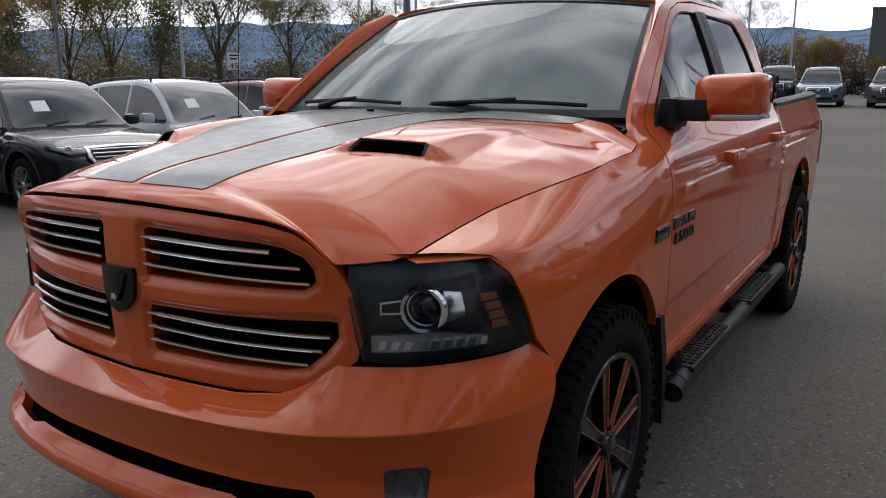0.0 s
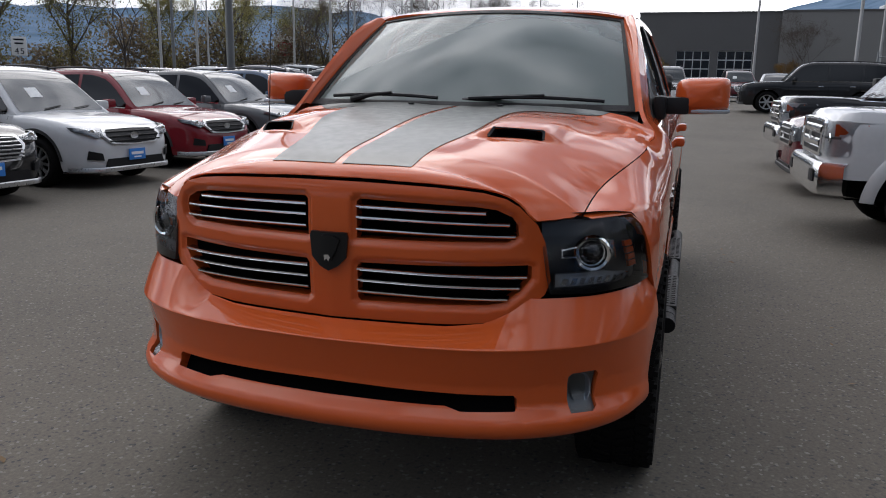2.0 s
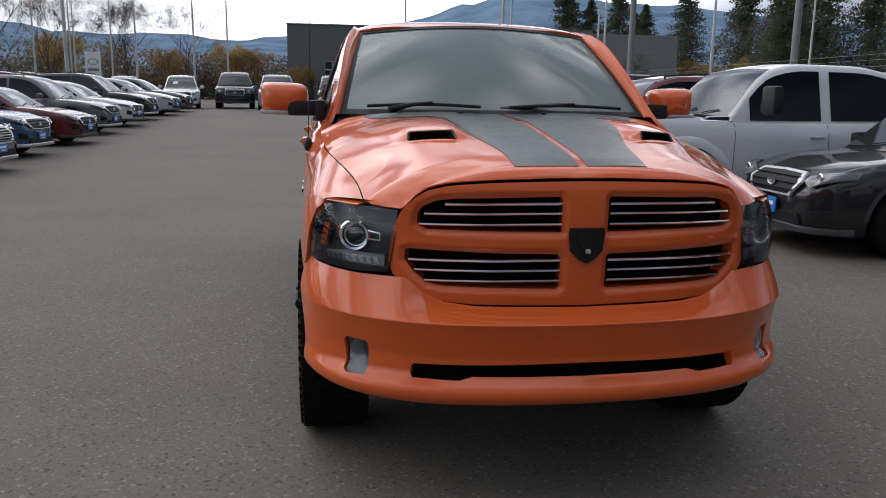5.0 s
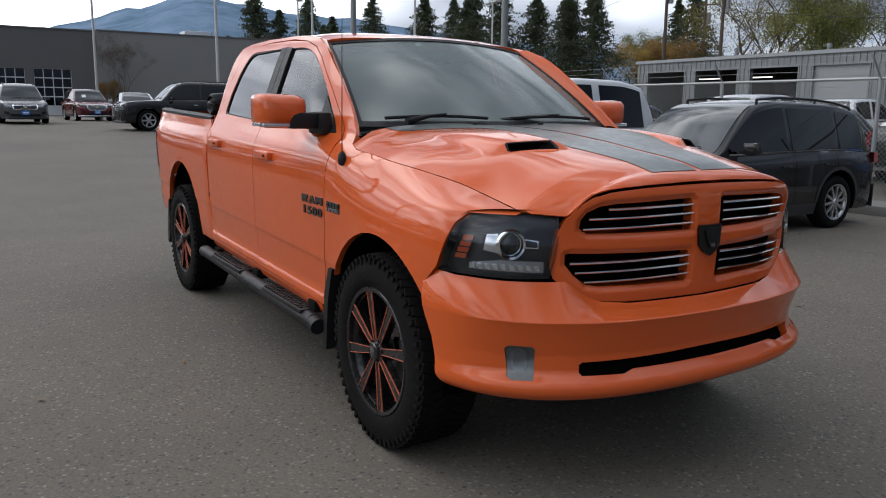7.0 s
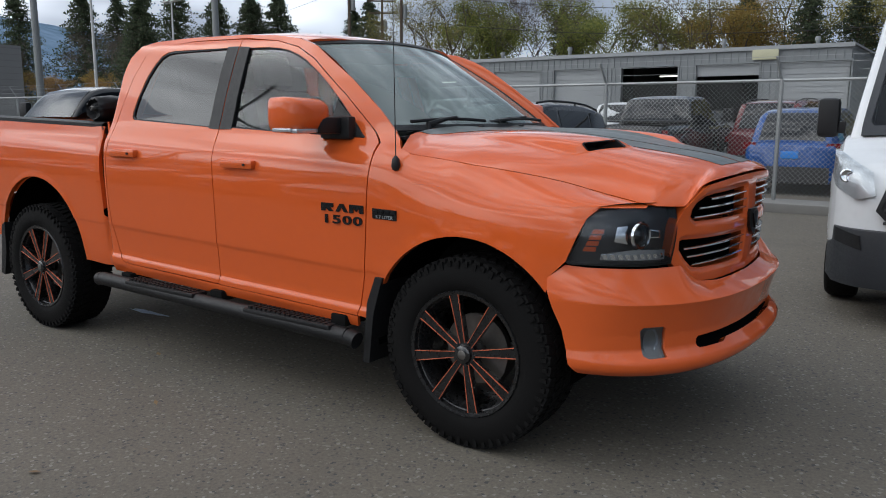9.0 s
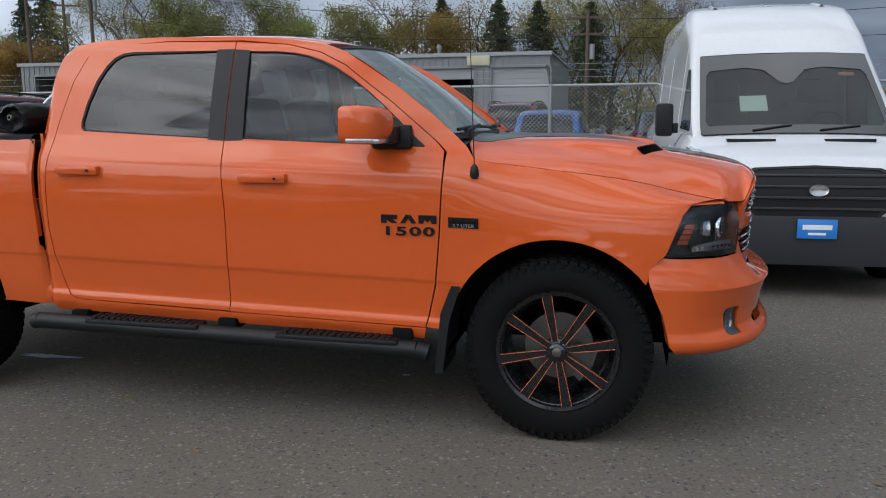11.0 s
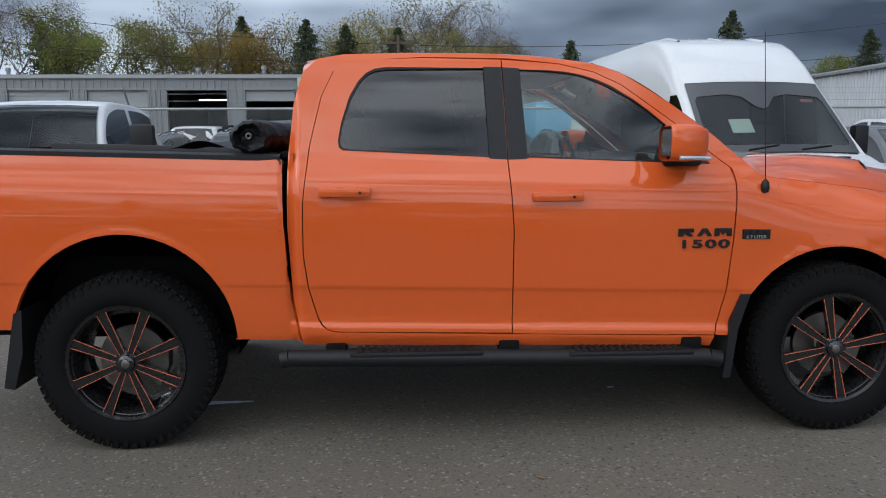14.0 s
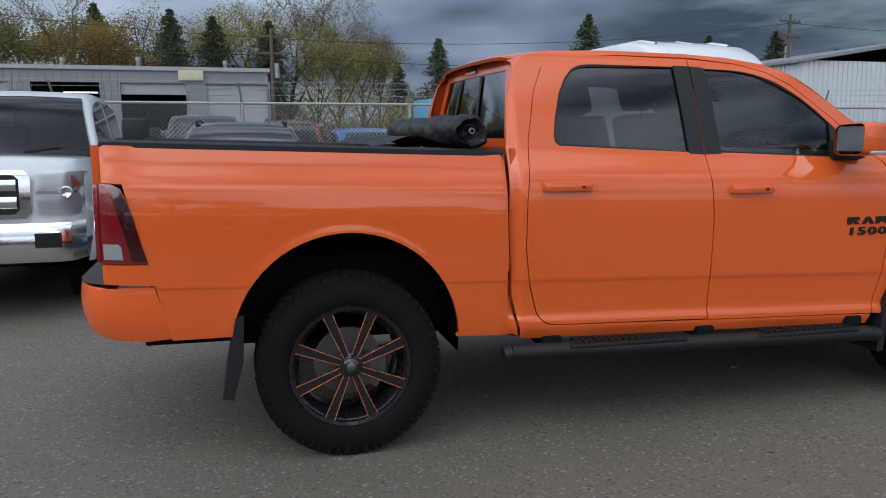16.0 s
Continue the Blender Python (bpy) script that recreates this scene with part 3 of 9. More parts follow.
hood = panel("hood", HOOD, lambda x, y: (x, y, hood_z(x, y)), ORANGE, truck, holes=[slot(1), slot(-1)], du=0.02, dv=0.02, thick=0.006, out=(0.2, 0, 1))
for s in (-1, 1):
    # painted stripe, its outer edge following the pod
    inner, outer = 0.014, 0.245
    st = [(-0.465, s * inner), (0.905, s * inner), (0.902, s * outer * 0.5), (0.893, s * outer)] + [(x, s * STRIPE_EDGE(x)) for x in np.linspace(0.85, -0.24, 24)] + [(-0.30, s * 0.54), (-0.36, s * 0.63), (-0.445, s * 0.72)]
    panel("hood_stripe", st, lambda x, y: (x, y, hood_z(x, y) + 0.0022), STRIPE, hood, "satin grey stripe", du=0.02, dv=0.02, thick=0.001, out=(0.2, 0, 1))
    bm = bmesh.new()
    top = [(x, y, hood_z(x, y) + 0.004) for x, y in slot(s)]
    c = Vector((0.425, s * 0.478, 0))
    mid = [tuple(Vector(p) * 1.0 + (Vector(p) - Vector((c.x, c.y, p[2]))) * -0.09 - Vector((0, 0, 0.004))) for p in top]
    low = [(p[0] - 0.075, p[1], p[2] - 0.030) for p in mid]
    rings = [[bm.verts.new(p) for p in r] for r in (top, mid, low)]
    for r0, r1 in zip(rings, rings[1:]):
        for i in range(7):
            bm.faces.new((r0[i], r0[(i + 1) % 7], r1[(i + 1) % 7], r1[i]))
    bm.faces.new(rings[-1])
    bmesh.ops.recalc_face_normals(bm, faces=bm.faces[:])
    bmesh.ops.reverse_faces(bm, faces=bm.faces[:])
    part("hood_vent", bm, BLACK_TRIM, hood, "black plastic air slot")

# roof
ROOF_Z = Curve((-2.76, 1.925), (-2.68, 1.965), (-2.45, 1.992), (-2.0, 2.003), (-1.55, 1.992), (-1.28, 1.962), (-1.14, 1.928))


def roof_z(x, y):
    e = abs(y) / 0.70
    return ROOF_Z(x) - 0.028 * e ** 2 - 0.030 * e ** 8


def roof_edge(x):
    return side(x, ROOF_Z(x) - 0.058) - 0.004


roof_line = [(-2.74 + 0.05 * abs(y / 0.66) ** 3, y) for y in np.linspace(-0.66, 0.66, 11)] + [(x, 0.695) for x in (-2.6, -2.2, -1.7, -1.4, -1.26)] + \
            [(-1.135 - 0.10 * abs(y / 0.66) ** 2.2, y) for y in np.linspace(0.66, -0.66, 13)] + [(x, -0.695) for x in (-1.26, -1.4, -1.7, -2.2, -2.6)]
panel("roof", roof_line, lambda x, y: (x, y, roof_z(x, y)), ORANGE, truck, du=0.1, dv=0.1, out=(0, 0, 1))


# windscreen and rear glass, by q across (-1..1) and k up (0..1)
def screen(q, k):
    bx, bz, tx, tz = -0.435 - 0.115 * abs(q) ** 2.2, 1.425 + 0.0 * q, -1.14 - 0.115 * abs(q) ** 2.2, 1.935 - 0.045 * q * q
    w = 0.838 - 0.145 * k
    return (bx + (tx - bx) * k + 0.012 * math.sin(math.pi * k), q * w, bz + (tz - bz) * k + 0.018 * math.sin(math.pi * k))


full = [(-1, 0), (1, 0), (1, 1), (-1, 1)]
ws = panel("windscreen", full, screen, SCREEN_GLASS, truck, "curved windscreen glass", du=0.1, dv=0.1, thick=0, out=(1, 0, 0.5))
band = [(-1, 0), (1, 0), (1, 1), (-1, 1)]
panel("windscreen_border", band, lambda q, k: tuple(Vector(screen(q, k)) + Vector((0.004, 0, 0.004))), BLACK_TRIM, truck, "black rubber border", holes=[[(-0.955, 0.05), (0.955, 0.05), (0.965, 0.965), (-0.965, 0.965)]], du=0.1, dv=0.2, thick=0.006, out=(1, 0, 0.5))
panel("registration_sticker", [(0.72, 0.74), (0.80, 0.74), (0.80, 0.86), (0.72, 0.86)], lambda q, k: tuple(Vector(screen(q, k)) + Vector((-0.006, 0, -0.006))), PAPER, ws, "small white paper sticker", du=0.2, dv=0.2, thick=0, out=(1, 0, 0.5))
panel("red_sticker", [(0.60, 0.90), (0.80, 0.90), (0.80, 0.945), (0.60, 0.945)], lambda q, k: tuple(Vector(screen(q, k)) + Vector((-0.006, 0, -0.006))), STICKER_RED, ws, "faded red strip", du=0.2, dv=0.2, thick=0, out=(1, 0, 0.5))
panel("dealer_sheet", [(-0.93, 0.075), (-0.66, 0.075), (-0.70, 0.13), (-0.92, 0.125)], lambda q, k: tuple(Vector(screen(q, k)) + Vector((-0.02, 0, -0.02))), PAPER, ws, "white papers on the dash", du=0.2, dv=0.2, thick=0, out=(1, 0, 0.5))


def rear_glass(q, k):
    return (-2.750 + 0.075 * k + 0.03 * abs(q) ** 2.5, q * (0.86 - 0.20 * k), 1.46 + 0.47 * k)


panel("rear_panel", full, rear_glass, ORANGE, truck, holes=[[(-0.86, 0.10), (0.86, 0.10), (0.84, 0.86), (-0.84, 0.86)]], du=0.1, dv=0.2, out=(-1, 0, 0))
rw = panel("rear_window", [(-0.86, 0.10), (0.86, 0.10), (0.84, 0.86), (-0.84, 0.86)], lambda q, k: tuple(Vector(rear_glass(q, k)) + Vector((0.006, 0, 0))), REAR_GLASS, truck, "dark tinted sliding rear glass", du=0.1, dv=0.2, thick=0, out=(-1, 0, 0))
for q in (-0.30, 0.30):
    panel("slider_frame", [(q - 0.025, 0.12), (q + 0.025, 0.12), (q + 0.025, 0.85), (q - 0.025, 0.85)], lambda a, k: tuple(Vector(rear_glass(a, k)) + Vector((-0.004, 0, 0))), BLACK_TRIM, rw, du=0.3, dv=0.3, thick=0.004, out=(-1, 0, 0))
panel("high_brake_light", [(-0.16, 0.90), (0.16, 0.90), (0.16, 0.965), (-0.16, 0.965)], lambda a, k: tuple(Vector(rear_glass(a, k)) + Vector((-0.012, 0, 0))), RED_LENS, truck, "red brake lamp strip", du=0.3, dv=0.3, thick=0.012, out=(-1, 0, 0))
panel("rear_wall", [(-1, 0), (1, 0), (1, 1), (-1, 1)], lambda q, k: (-2.76, q * 0.94, 0.60 + 0.86 * k), ORANGE, truck, du=0.5, dv=0.5, out=(-1, 0, 0))

# pillar skins between the side frame and the windscreen, and roof gutters
A_LINE = Curve(*[(z, x) for x, z in CAB_SIDE[:5]])
for s in (-1, 1):
    rows_ = []
    for k in np.linspace(0, 1, 14):
        g = Vector(screen(s * 0.985, k)) + Vector((0.004, 0, 0.004))
        z = 1.395 + (1.905 - 1.395) * k
        o = Vector((A_LINE(z), s * (side(A_LINE(z), z)), z))
        m1, m2 = o.lerp(g, 0.35) + Vector((0.010, s * 0.008, 0.010)), o.lerp(g, 0.8) + Vector((0.010, s * 0.002, 0.010))
        rows_.append([o, m1, m2, g - Vector((0.0, 0, 0.004))])
    sheet("windscreen_pillar", rows_, ORANGE, truck, "orange windscreen pillar", 70)
    rows_ = []
    for x, z in CAB_SIDE[4:11]:
        o = Vector((x, s * side(x, z), z))
        e = Vector((x, s * 0.690, roof_z(x, 0.69)))
        rows_.append([o, o.lerp(e, 0.5) + Vector((0, s * 0.006, 0.008)), e])
    sheet("roof_gutter", rows_, ORANGE, truck, "", 70)

# cowl strip and wipers
cowl = panel("cowl", [(-1, 0), (1, 0), (1, 1), (-1, 1)], lambda q, k: (-0.475 + 0.02 * q * q - k * 0.10 - 0.08 * abs(q) ** 2.4 * k, q * 0.825, 1.432 - 0.03 * abs(q) ** 3 - 0.012 * math.sin(3.1 * k)), BLACK_TRIM, truck, "black plastic cowl", du=0.1, dv=0.5, out=(0, 0, 1))
for y0, y1, yp in ((0.05, 0.66, -0.05), (-0.66, -0.10, -0.62)):
    bm = bmesh.new()
    lo = [Vector(screen(y / 0.80, 0.055 + 0.02 * math.sin((y - y0) / (y1 - y0) * 3.14))) + Vector((0.022, 0, 0.018)) for y in np.linspace(y0, y1, 8)]
    sweep(bm, lo, 0.009)
    p = Vector((-0.50, yp + 0.05, 1.445))
    m2 = lo[4] + Vector((0.008, 0, 0.010))
    wiper = part("wiper", bm, BLACK_TRIM, truck, "black wiper blade")
    bm = bmesh.new()
    sweep(bm, [p - Vector((0, 0, 0.03)), p + Vector((0, 0, 0.012)), (p + m2) / 2 + Vector((0.006, 0, 0.012)), m2], [0.024, 0.018, 0.011, 0.007], 8)
    part("wiper_arm", bm, BLACK_TRIM, wiper, "black wiper arm")
for y in (-0.22, 0.22):
    bm = bmesh.new()
    box(bm, (-0.415, y - 0.012, hood_z(-0.40, y) - 0.002), (-0.39, y + 0.012, hood_z(-0.40, y) + 0.012), bevel=0.004)
    part("washer_nozzle", bm, BLACK_TRIM, truck)

# grille surround, in (y, z)
GRILLE_PLAN = Curve((0.0, 0.968), (0.30, 0.950), (0.48, 0.912), (0.60, 0.868), (0.70, 0.812))


GRILLE_LIFT = Curve((0.0, 0.008), (0.30, 0.016), (0.43, 0.028), (0.50, 0.031), (0.56, 0.035), (0.62, 0.033), (0.72, 0.028))


UPPER = [(0.085, 1.058), (0.56, 1.064), (0.592, 1.085), (0.592, 1.118), (0.575, 1.146), (0.53, 1.168), (0.46, 1.177), (0.095, 1.185), (0.085, 1.175)]
LOWER = [(0.095, 0.850), (0.50, 0.858), (0.555, 0.868), (0.60, 0.905), (0.632, 0.948), (0.632, 0.985), (0.62, 0.990), (0.095, 0.978), (0.085, 0.965), (0.085, 0.86)]


def edge_distance(y, z, loop):
    """How far a point lies from an outline."""
    best = 9.0
    for (ay, az), (by, bz) in zip(loop, loop[1:] + loop[:1]):
        L2 = (by - ay) ** 2 + (bz - az) ** 2
        k = min(1.0, max(0.0, ((y - ay) * (by - ay) + (z - az) * (bz - az)) / L2))
        best = min(best, math.hypot(y - ay - k * (by - ay), z - az - k * (bz - az)))
    return best


def grille_x(y, z, off=0.0):
    a = abs(y)
    edge = 0.0
    if off == 0.0:                               # the frame rolls inwards round each opening
        d = min(edge_distance(a, z, UPPER), edge_distance(a, z, LOWER))
        edge = -0.016 * (1 - smooth(0.0, 0.024, d))
    return edge + GRILLE_PLAN(a) + off + GRILLE_LIFT(a) * smooth(1.02, 1.20, z) - 0.006 * max(0, (z - 1.20) / 0.04) ** 2 + 0.016 * math.sin((z - 0.78) / 0.46 * math.pi) - 0.010


def mirrored(half):
    return half + [(-y, z) for y, z in half[::-1]]


SURROUND = mirrored([(0.0, 0.790), (0.40, 0.795), (0.54, 0.805), (0.61, 0.832), (0.675, 0.895), (0.69, 0.94), (0.672, 1.06), (0.650, 1.121), (0.626, 1.149), (0.598, 1.180), (0.559, 1.2045), (0.497, 1.220), (0.430, 1.2272), (0.350, 1.2322), (0.22, 1.2362), (0.11, 1.2382), (0.0, 1.2392)][::1])
SURROUND = [p for i, p in enumerate(SURROUND) if i in (0,) or p != SURROUND[i - 1]]
SURROUND = SURROUND[:-1] if SURROUND[0] == SURROUND[-1] else SURROUND
openings = [UPPER, LOWER, [(-y, z) for y, z in UPPER], [(-y, z) for y, z in LOWER]]
grille = panel("grille_surround", SURROUND, lambda y, z: (grille_x(y, z), y, z), ORANGE, truck, "orange painted grille frame", holes=openings, du=0.012, dv=0.010, thick=0.055, out=(1, 0, 0))
panel("grille_backing", [(-0.67, 0.81), (0.67, 0.81), (0.64, 1.09), (0.58, 1.185), (-0.58, 1.185), (-0.64, 1.09)], lambda y, z: (grille_x(y, z, -0.06), y, z), DARK, truck, "black mesh backing", du=0.1, dv=0.1, thick=0, out=(1, 0, 0))
for s in (-1, 1):
    for rows_, y1s in (((1.160, 1.126, 1.088), (0.50, 0.57, 0.585)), ((0.957, 0.921, 0.883), (0.62, 0.60, 0.565))):
        for z0, y1 in zip(rows_, y1s):
            pts = [(grille_x(y, z0, -0.018), s * y, z0 - (0.006 * (y / 0.6) ** 2)) for y in np.linspace(0.088, y1, 10)]
            sheet("grille_bar", [[(x, y, z - 0.010), (x + 0.012, y, z - 0.0015), (x + 0.010, y, z + 0.005), (x - 0.02, y, z + 0.007)] for x, y, z in pts], GLOSS_BLACK, grille, "black grille slat")
            sheet("chrome_strip", [[(x + 0.0125, y, z - 0.0035), (x + 0.0150, y, z - 0.0005), (x + 0.0145, y, z + 0.0035), (x + 0.0095, y, z + 0.0058)] for x, y, z in pts], CHROME, grille, "thin chrome strip")
# emblem: plain black shield with a small bright shape
EMBLEM = mat("emblem_black", (0.006, 0.006, 0.006), 0.4, 0, 0.1, 0.1, 10, spec=0.3)
shield = [(-0.062, 1.076), (0.062, 1.076), (0.066, 1.06), (0.060, 0.995), (0.03, 0.965), (0.0, 0.950), (-0.03, 0.965), (-0.060, 0.995), (-0.066, 1.06)]
emblem = panel("emblem", shield, lambda y, z: (0.990 - 1.6 * y * y, y, z), EMBLEM, truck, "plain black shield emblem", du=0.02, dv=0.02, thick=0.03, out=(1, 0, 0))
panel("emblem_relief", [(-0.042, 1.055), (-0.02, 1.066), (0.02, 1.066), (0.042, 1.055), (0.030, 1.02), (0.012, 0.985), (-0.012, 0.985), (-0.030, 1.02)], lambda y, z: (0.999 - 2.5 * y * y, y, z), EMBLEM, emblem, "raised dull black relief", du=0.02, dv=0.02, thick=0.01, out=(1, 0, 0))
panel("emblem_glint", [(-0.010, 1.004), (0.004, 1.006), (0.012, 0.998), (0.006, 0.984), (0.0, 0.992), (-0.008, 0.986)], lambda y, z: (1.001, y, z), CHROME, emblem, "small bright shape", du=0.05, dv=0.05, thick=0.003, out=(1, 0, 0))

# front bumper, by s along its plan and z up
BUMP = Plan((1.066, 0.0), (1.056, 0.22), (1.030, 0.42), (0.980, 0.600), (0.905, 0.746), (0.80, 0.866), (0.68, 0.948), (0.56, 0.992), (0.43, 1.016), (0.30, 1.026))
RECESS = Curve((0.0, 0.110), (0.60, 0.105), (0.75, 0.098), (0.95, 0.068), (1.10, 0.052), (1.25, 0.040), (1.5, 0.030))
RISE = Curve((0.0, 0.79), (0.52, 0.80), (0.62, 0.835), (0.72, 0.885), (1.3, 0.89))


CREASE_Z = 0.747


def bumper(s_sign, off=0.0):
    """A ledge that falls to a crease, a face that leans back below it, the intake, and a rounded lip that juts out."""
    def f(u, z):
        a = abs(u)
        p, n = BUMP.at(a), BUMP.out(a)
        top = max(RISE(a), CREASE_Z + 0.02)
        front = smooth(1.22, 0.86, a)
        o = off
        if z > CREASE_Z:
            o -= RECESS(a) * min(1.3, (z - CREASE_Z) / (top - CREASE_Z)) ** (1.0 + 0.5 * (1 - front))
        else:
            o -= (0.034 * front + 0.006) * min(1.0, (CREASE_Z - z) / 0.13) ** 0.8
            o += (0.040 * front + 0.010) * smooth(0.560, 0.497, z)
            o -= 0.030 * max(0, (0.487 - z) / 0.04) ** 2
        # n points away from the truck for the half with positive y
        nx, ny = -n.x, -n.y
        if nx < 0:
            nx, ny = -nx, -ny
        x, y = p.x + nx * o, p.y + ny * o
        return (x, math.copysign(1, u) * y * s_sign if u else 0.0, z)
    return f


def s_of(y):
    return BUMP.find(y)


def s_at_x(x):
    ss = np.linspace(0, BUMP.length, 300)
    return float(np.interp(-x, [-BUMP.cx(q) for q in ss], ss))


edge_arch = [(s_at_x(x), z) for x, z in ((0.420, 0.842), (0.424, 0.79), (0.452, 0.715), (0.491, 0.633), (0.512, 0.55), (0.524, 0.49), (0.560, 0.446))]
half_out = [(0.0, 0.786), (0.40, 0.791), (0.53, 0.801), (0.60, 0.828), (0.665, 0.885), (0.72, 0.883), (0.95, 0.886), (1.10, 0.890), (1.18, 0.891), (s_at_x(0.49), 0.897)] + edge_arch + [(1.05, 0.443), (0.80, 0.444), (0.70, 0.446), (0.5, 0.449), (0.0, 0.450)]
BUMPER = half_out + [(-u, z) for u, z in half_out[::-1]][1:-1]
FOG_GREY = mat("fog_lamp_grey", (0.17, 0.17, 0.16), 0.35, 0.4, 0.3, 0.1, 10)
fog = [(s_of(0.788), 0.524), (s_of(0.850), 0.521), (s_of(0.865), 0.532), (s_of(0.874), 0.634), (s_of(0.864), 0.648), (s_of(0.796), 0.648), (s_of(0.786), 0.638)]
intake = [(-0.632, 0.586), (-0.645, 0.575), (-0.645, 0.548), (-0.635, 0.538), (-0.46, 0.536), (-0.41, 0.548), (0.41, 0.548), (0.46, 0.536), (0.635, 0.538), (0.645, 0.548), (0.645, 0.575), (0.632, 0.586), (0.0, 0.596)]
front_bumper = panel("front_bumper", BUMPER, bumper(1), ORANGE, truck, "orange painted bumper cover", holes=[intake, fog, [(-u, z) for u, z in fog]], du=0.035, dv=0.02, thick=0.05, out=lambda p: p - Vector((-0.2, 0, p.z)), cuts=[("v", CREASE_Z + d) for d in (-0.012, -0.005, -0.001, 0.001, 0.005, 0.012, 0.023)])
panel("air_intake", [(-0.68, 0.51), (0.68, 0.51), (0.68, 0.62), (-0.68, 0.62)], bumper(1, -0.055), DARK, front_bumper, "black lower intake", du=0.1, dv=0.1, thick=0, out=(1, 0, 0))
for s in (-1, 1):
    back = [(s * u, z) for u, z in [(fog[0][0] - 0.02, 0.505), (fog[3][0] + 0.02, 0.505), (fog[3][0] + 0.02, 0.67), (fog[0][0] - 0.02, 0.67)]]
    panel("fog_housing", back, bumper(1, -0.022), FOG_GREY, front_bumper, "grey fog lamp housing", du=0.05, dv=0.05, thick=0, out=(1, s, 0))
    lens = [(s * u, z) for u, z in fog]
    panel("fog_lens", lens, bumper(1, -0.012), LENS, front_bumper, "clear fog lamp lens", du=0.05, dv=0.05, thick=0, out=(1, s, 0))
    bm = bmesh.new()
    c = Vector(bumper(1, -0.030)(s * s_of(0.836), 0.585))
    lathe(bm, [(0.0001, 0.0), (0.018, 0.003), (0.030, 0.010), (0.036, 0.02)], 24, Matrix.Translation(c) @ pose(0, 0, 0, 0, 0, -90 + s * 38) @ Matrix.Diagonal((1, 1, 1.5, 1)))
    part("fog_reflector", bm, LAMP_WHITE, front_bumper, "bright reflector bowl")
    # lower black air dam edge
    panel("air_dam", [(s * 0.80, 0.452), (s * 1.15, 0.452), (s * 1.17, 0.40), (s * 1.0, 0.385), (s * 0.8, 0.40)], bumper(1, -0.07), BLACK_TRIM, front_bumper, "black lower air dam", du=0.06, dv=0.05, thick=0.02, out=(1, s, 0))

# headlights, by s along their plan and z up
LAMP = Plan((0.838, 0.684), (0.787, 0.780), (0.71, 0.868), (0.61, 0.936), (0.50, 0.975), (0.38, 0.998))
LAMP_LINE = [(0.012, 0.897), (-0.004, 0.96), (-0.020, 1.05), (-0.022, 1.129), (0.05, 1.132), (0.10, 1.133), (0.19, 1.134), (0.262, 1.131), (0.345, 1.121), (0.398, 1.088), (0.428, 1.007), (0.480, 0.914), (0.465, 0.902), (0.30, 0.900), (0.15, 0.895)]


def lamp(s, off=0.0):
    def f(u, z):
        p, n = LAMP.at(u), LAMP.out(u)
        nx, ny = (n.x, n.y) if n.x > 0 else (-n.x, -n.y)
        o = off - 0.026 * max(0, (z - 0.99) / 0.14) ** 2
        return (p.x + nx * o, s * (p.y + ny * o), z)
    return f


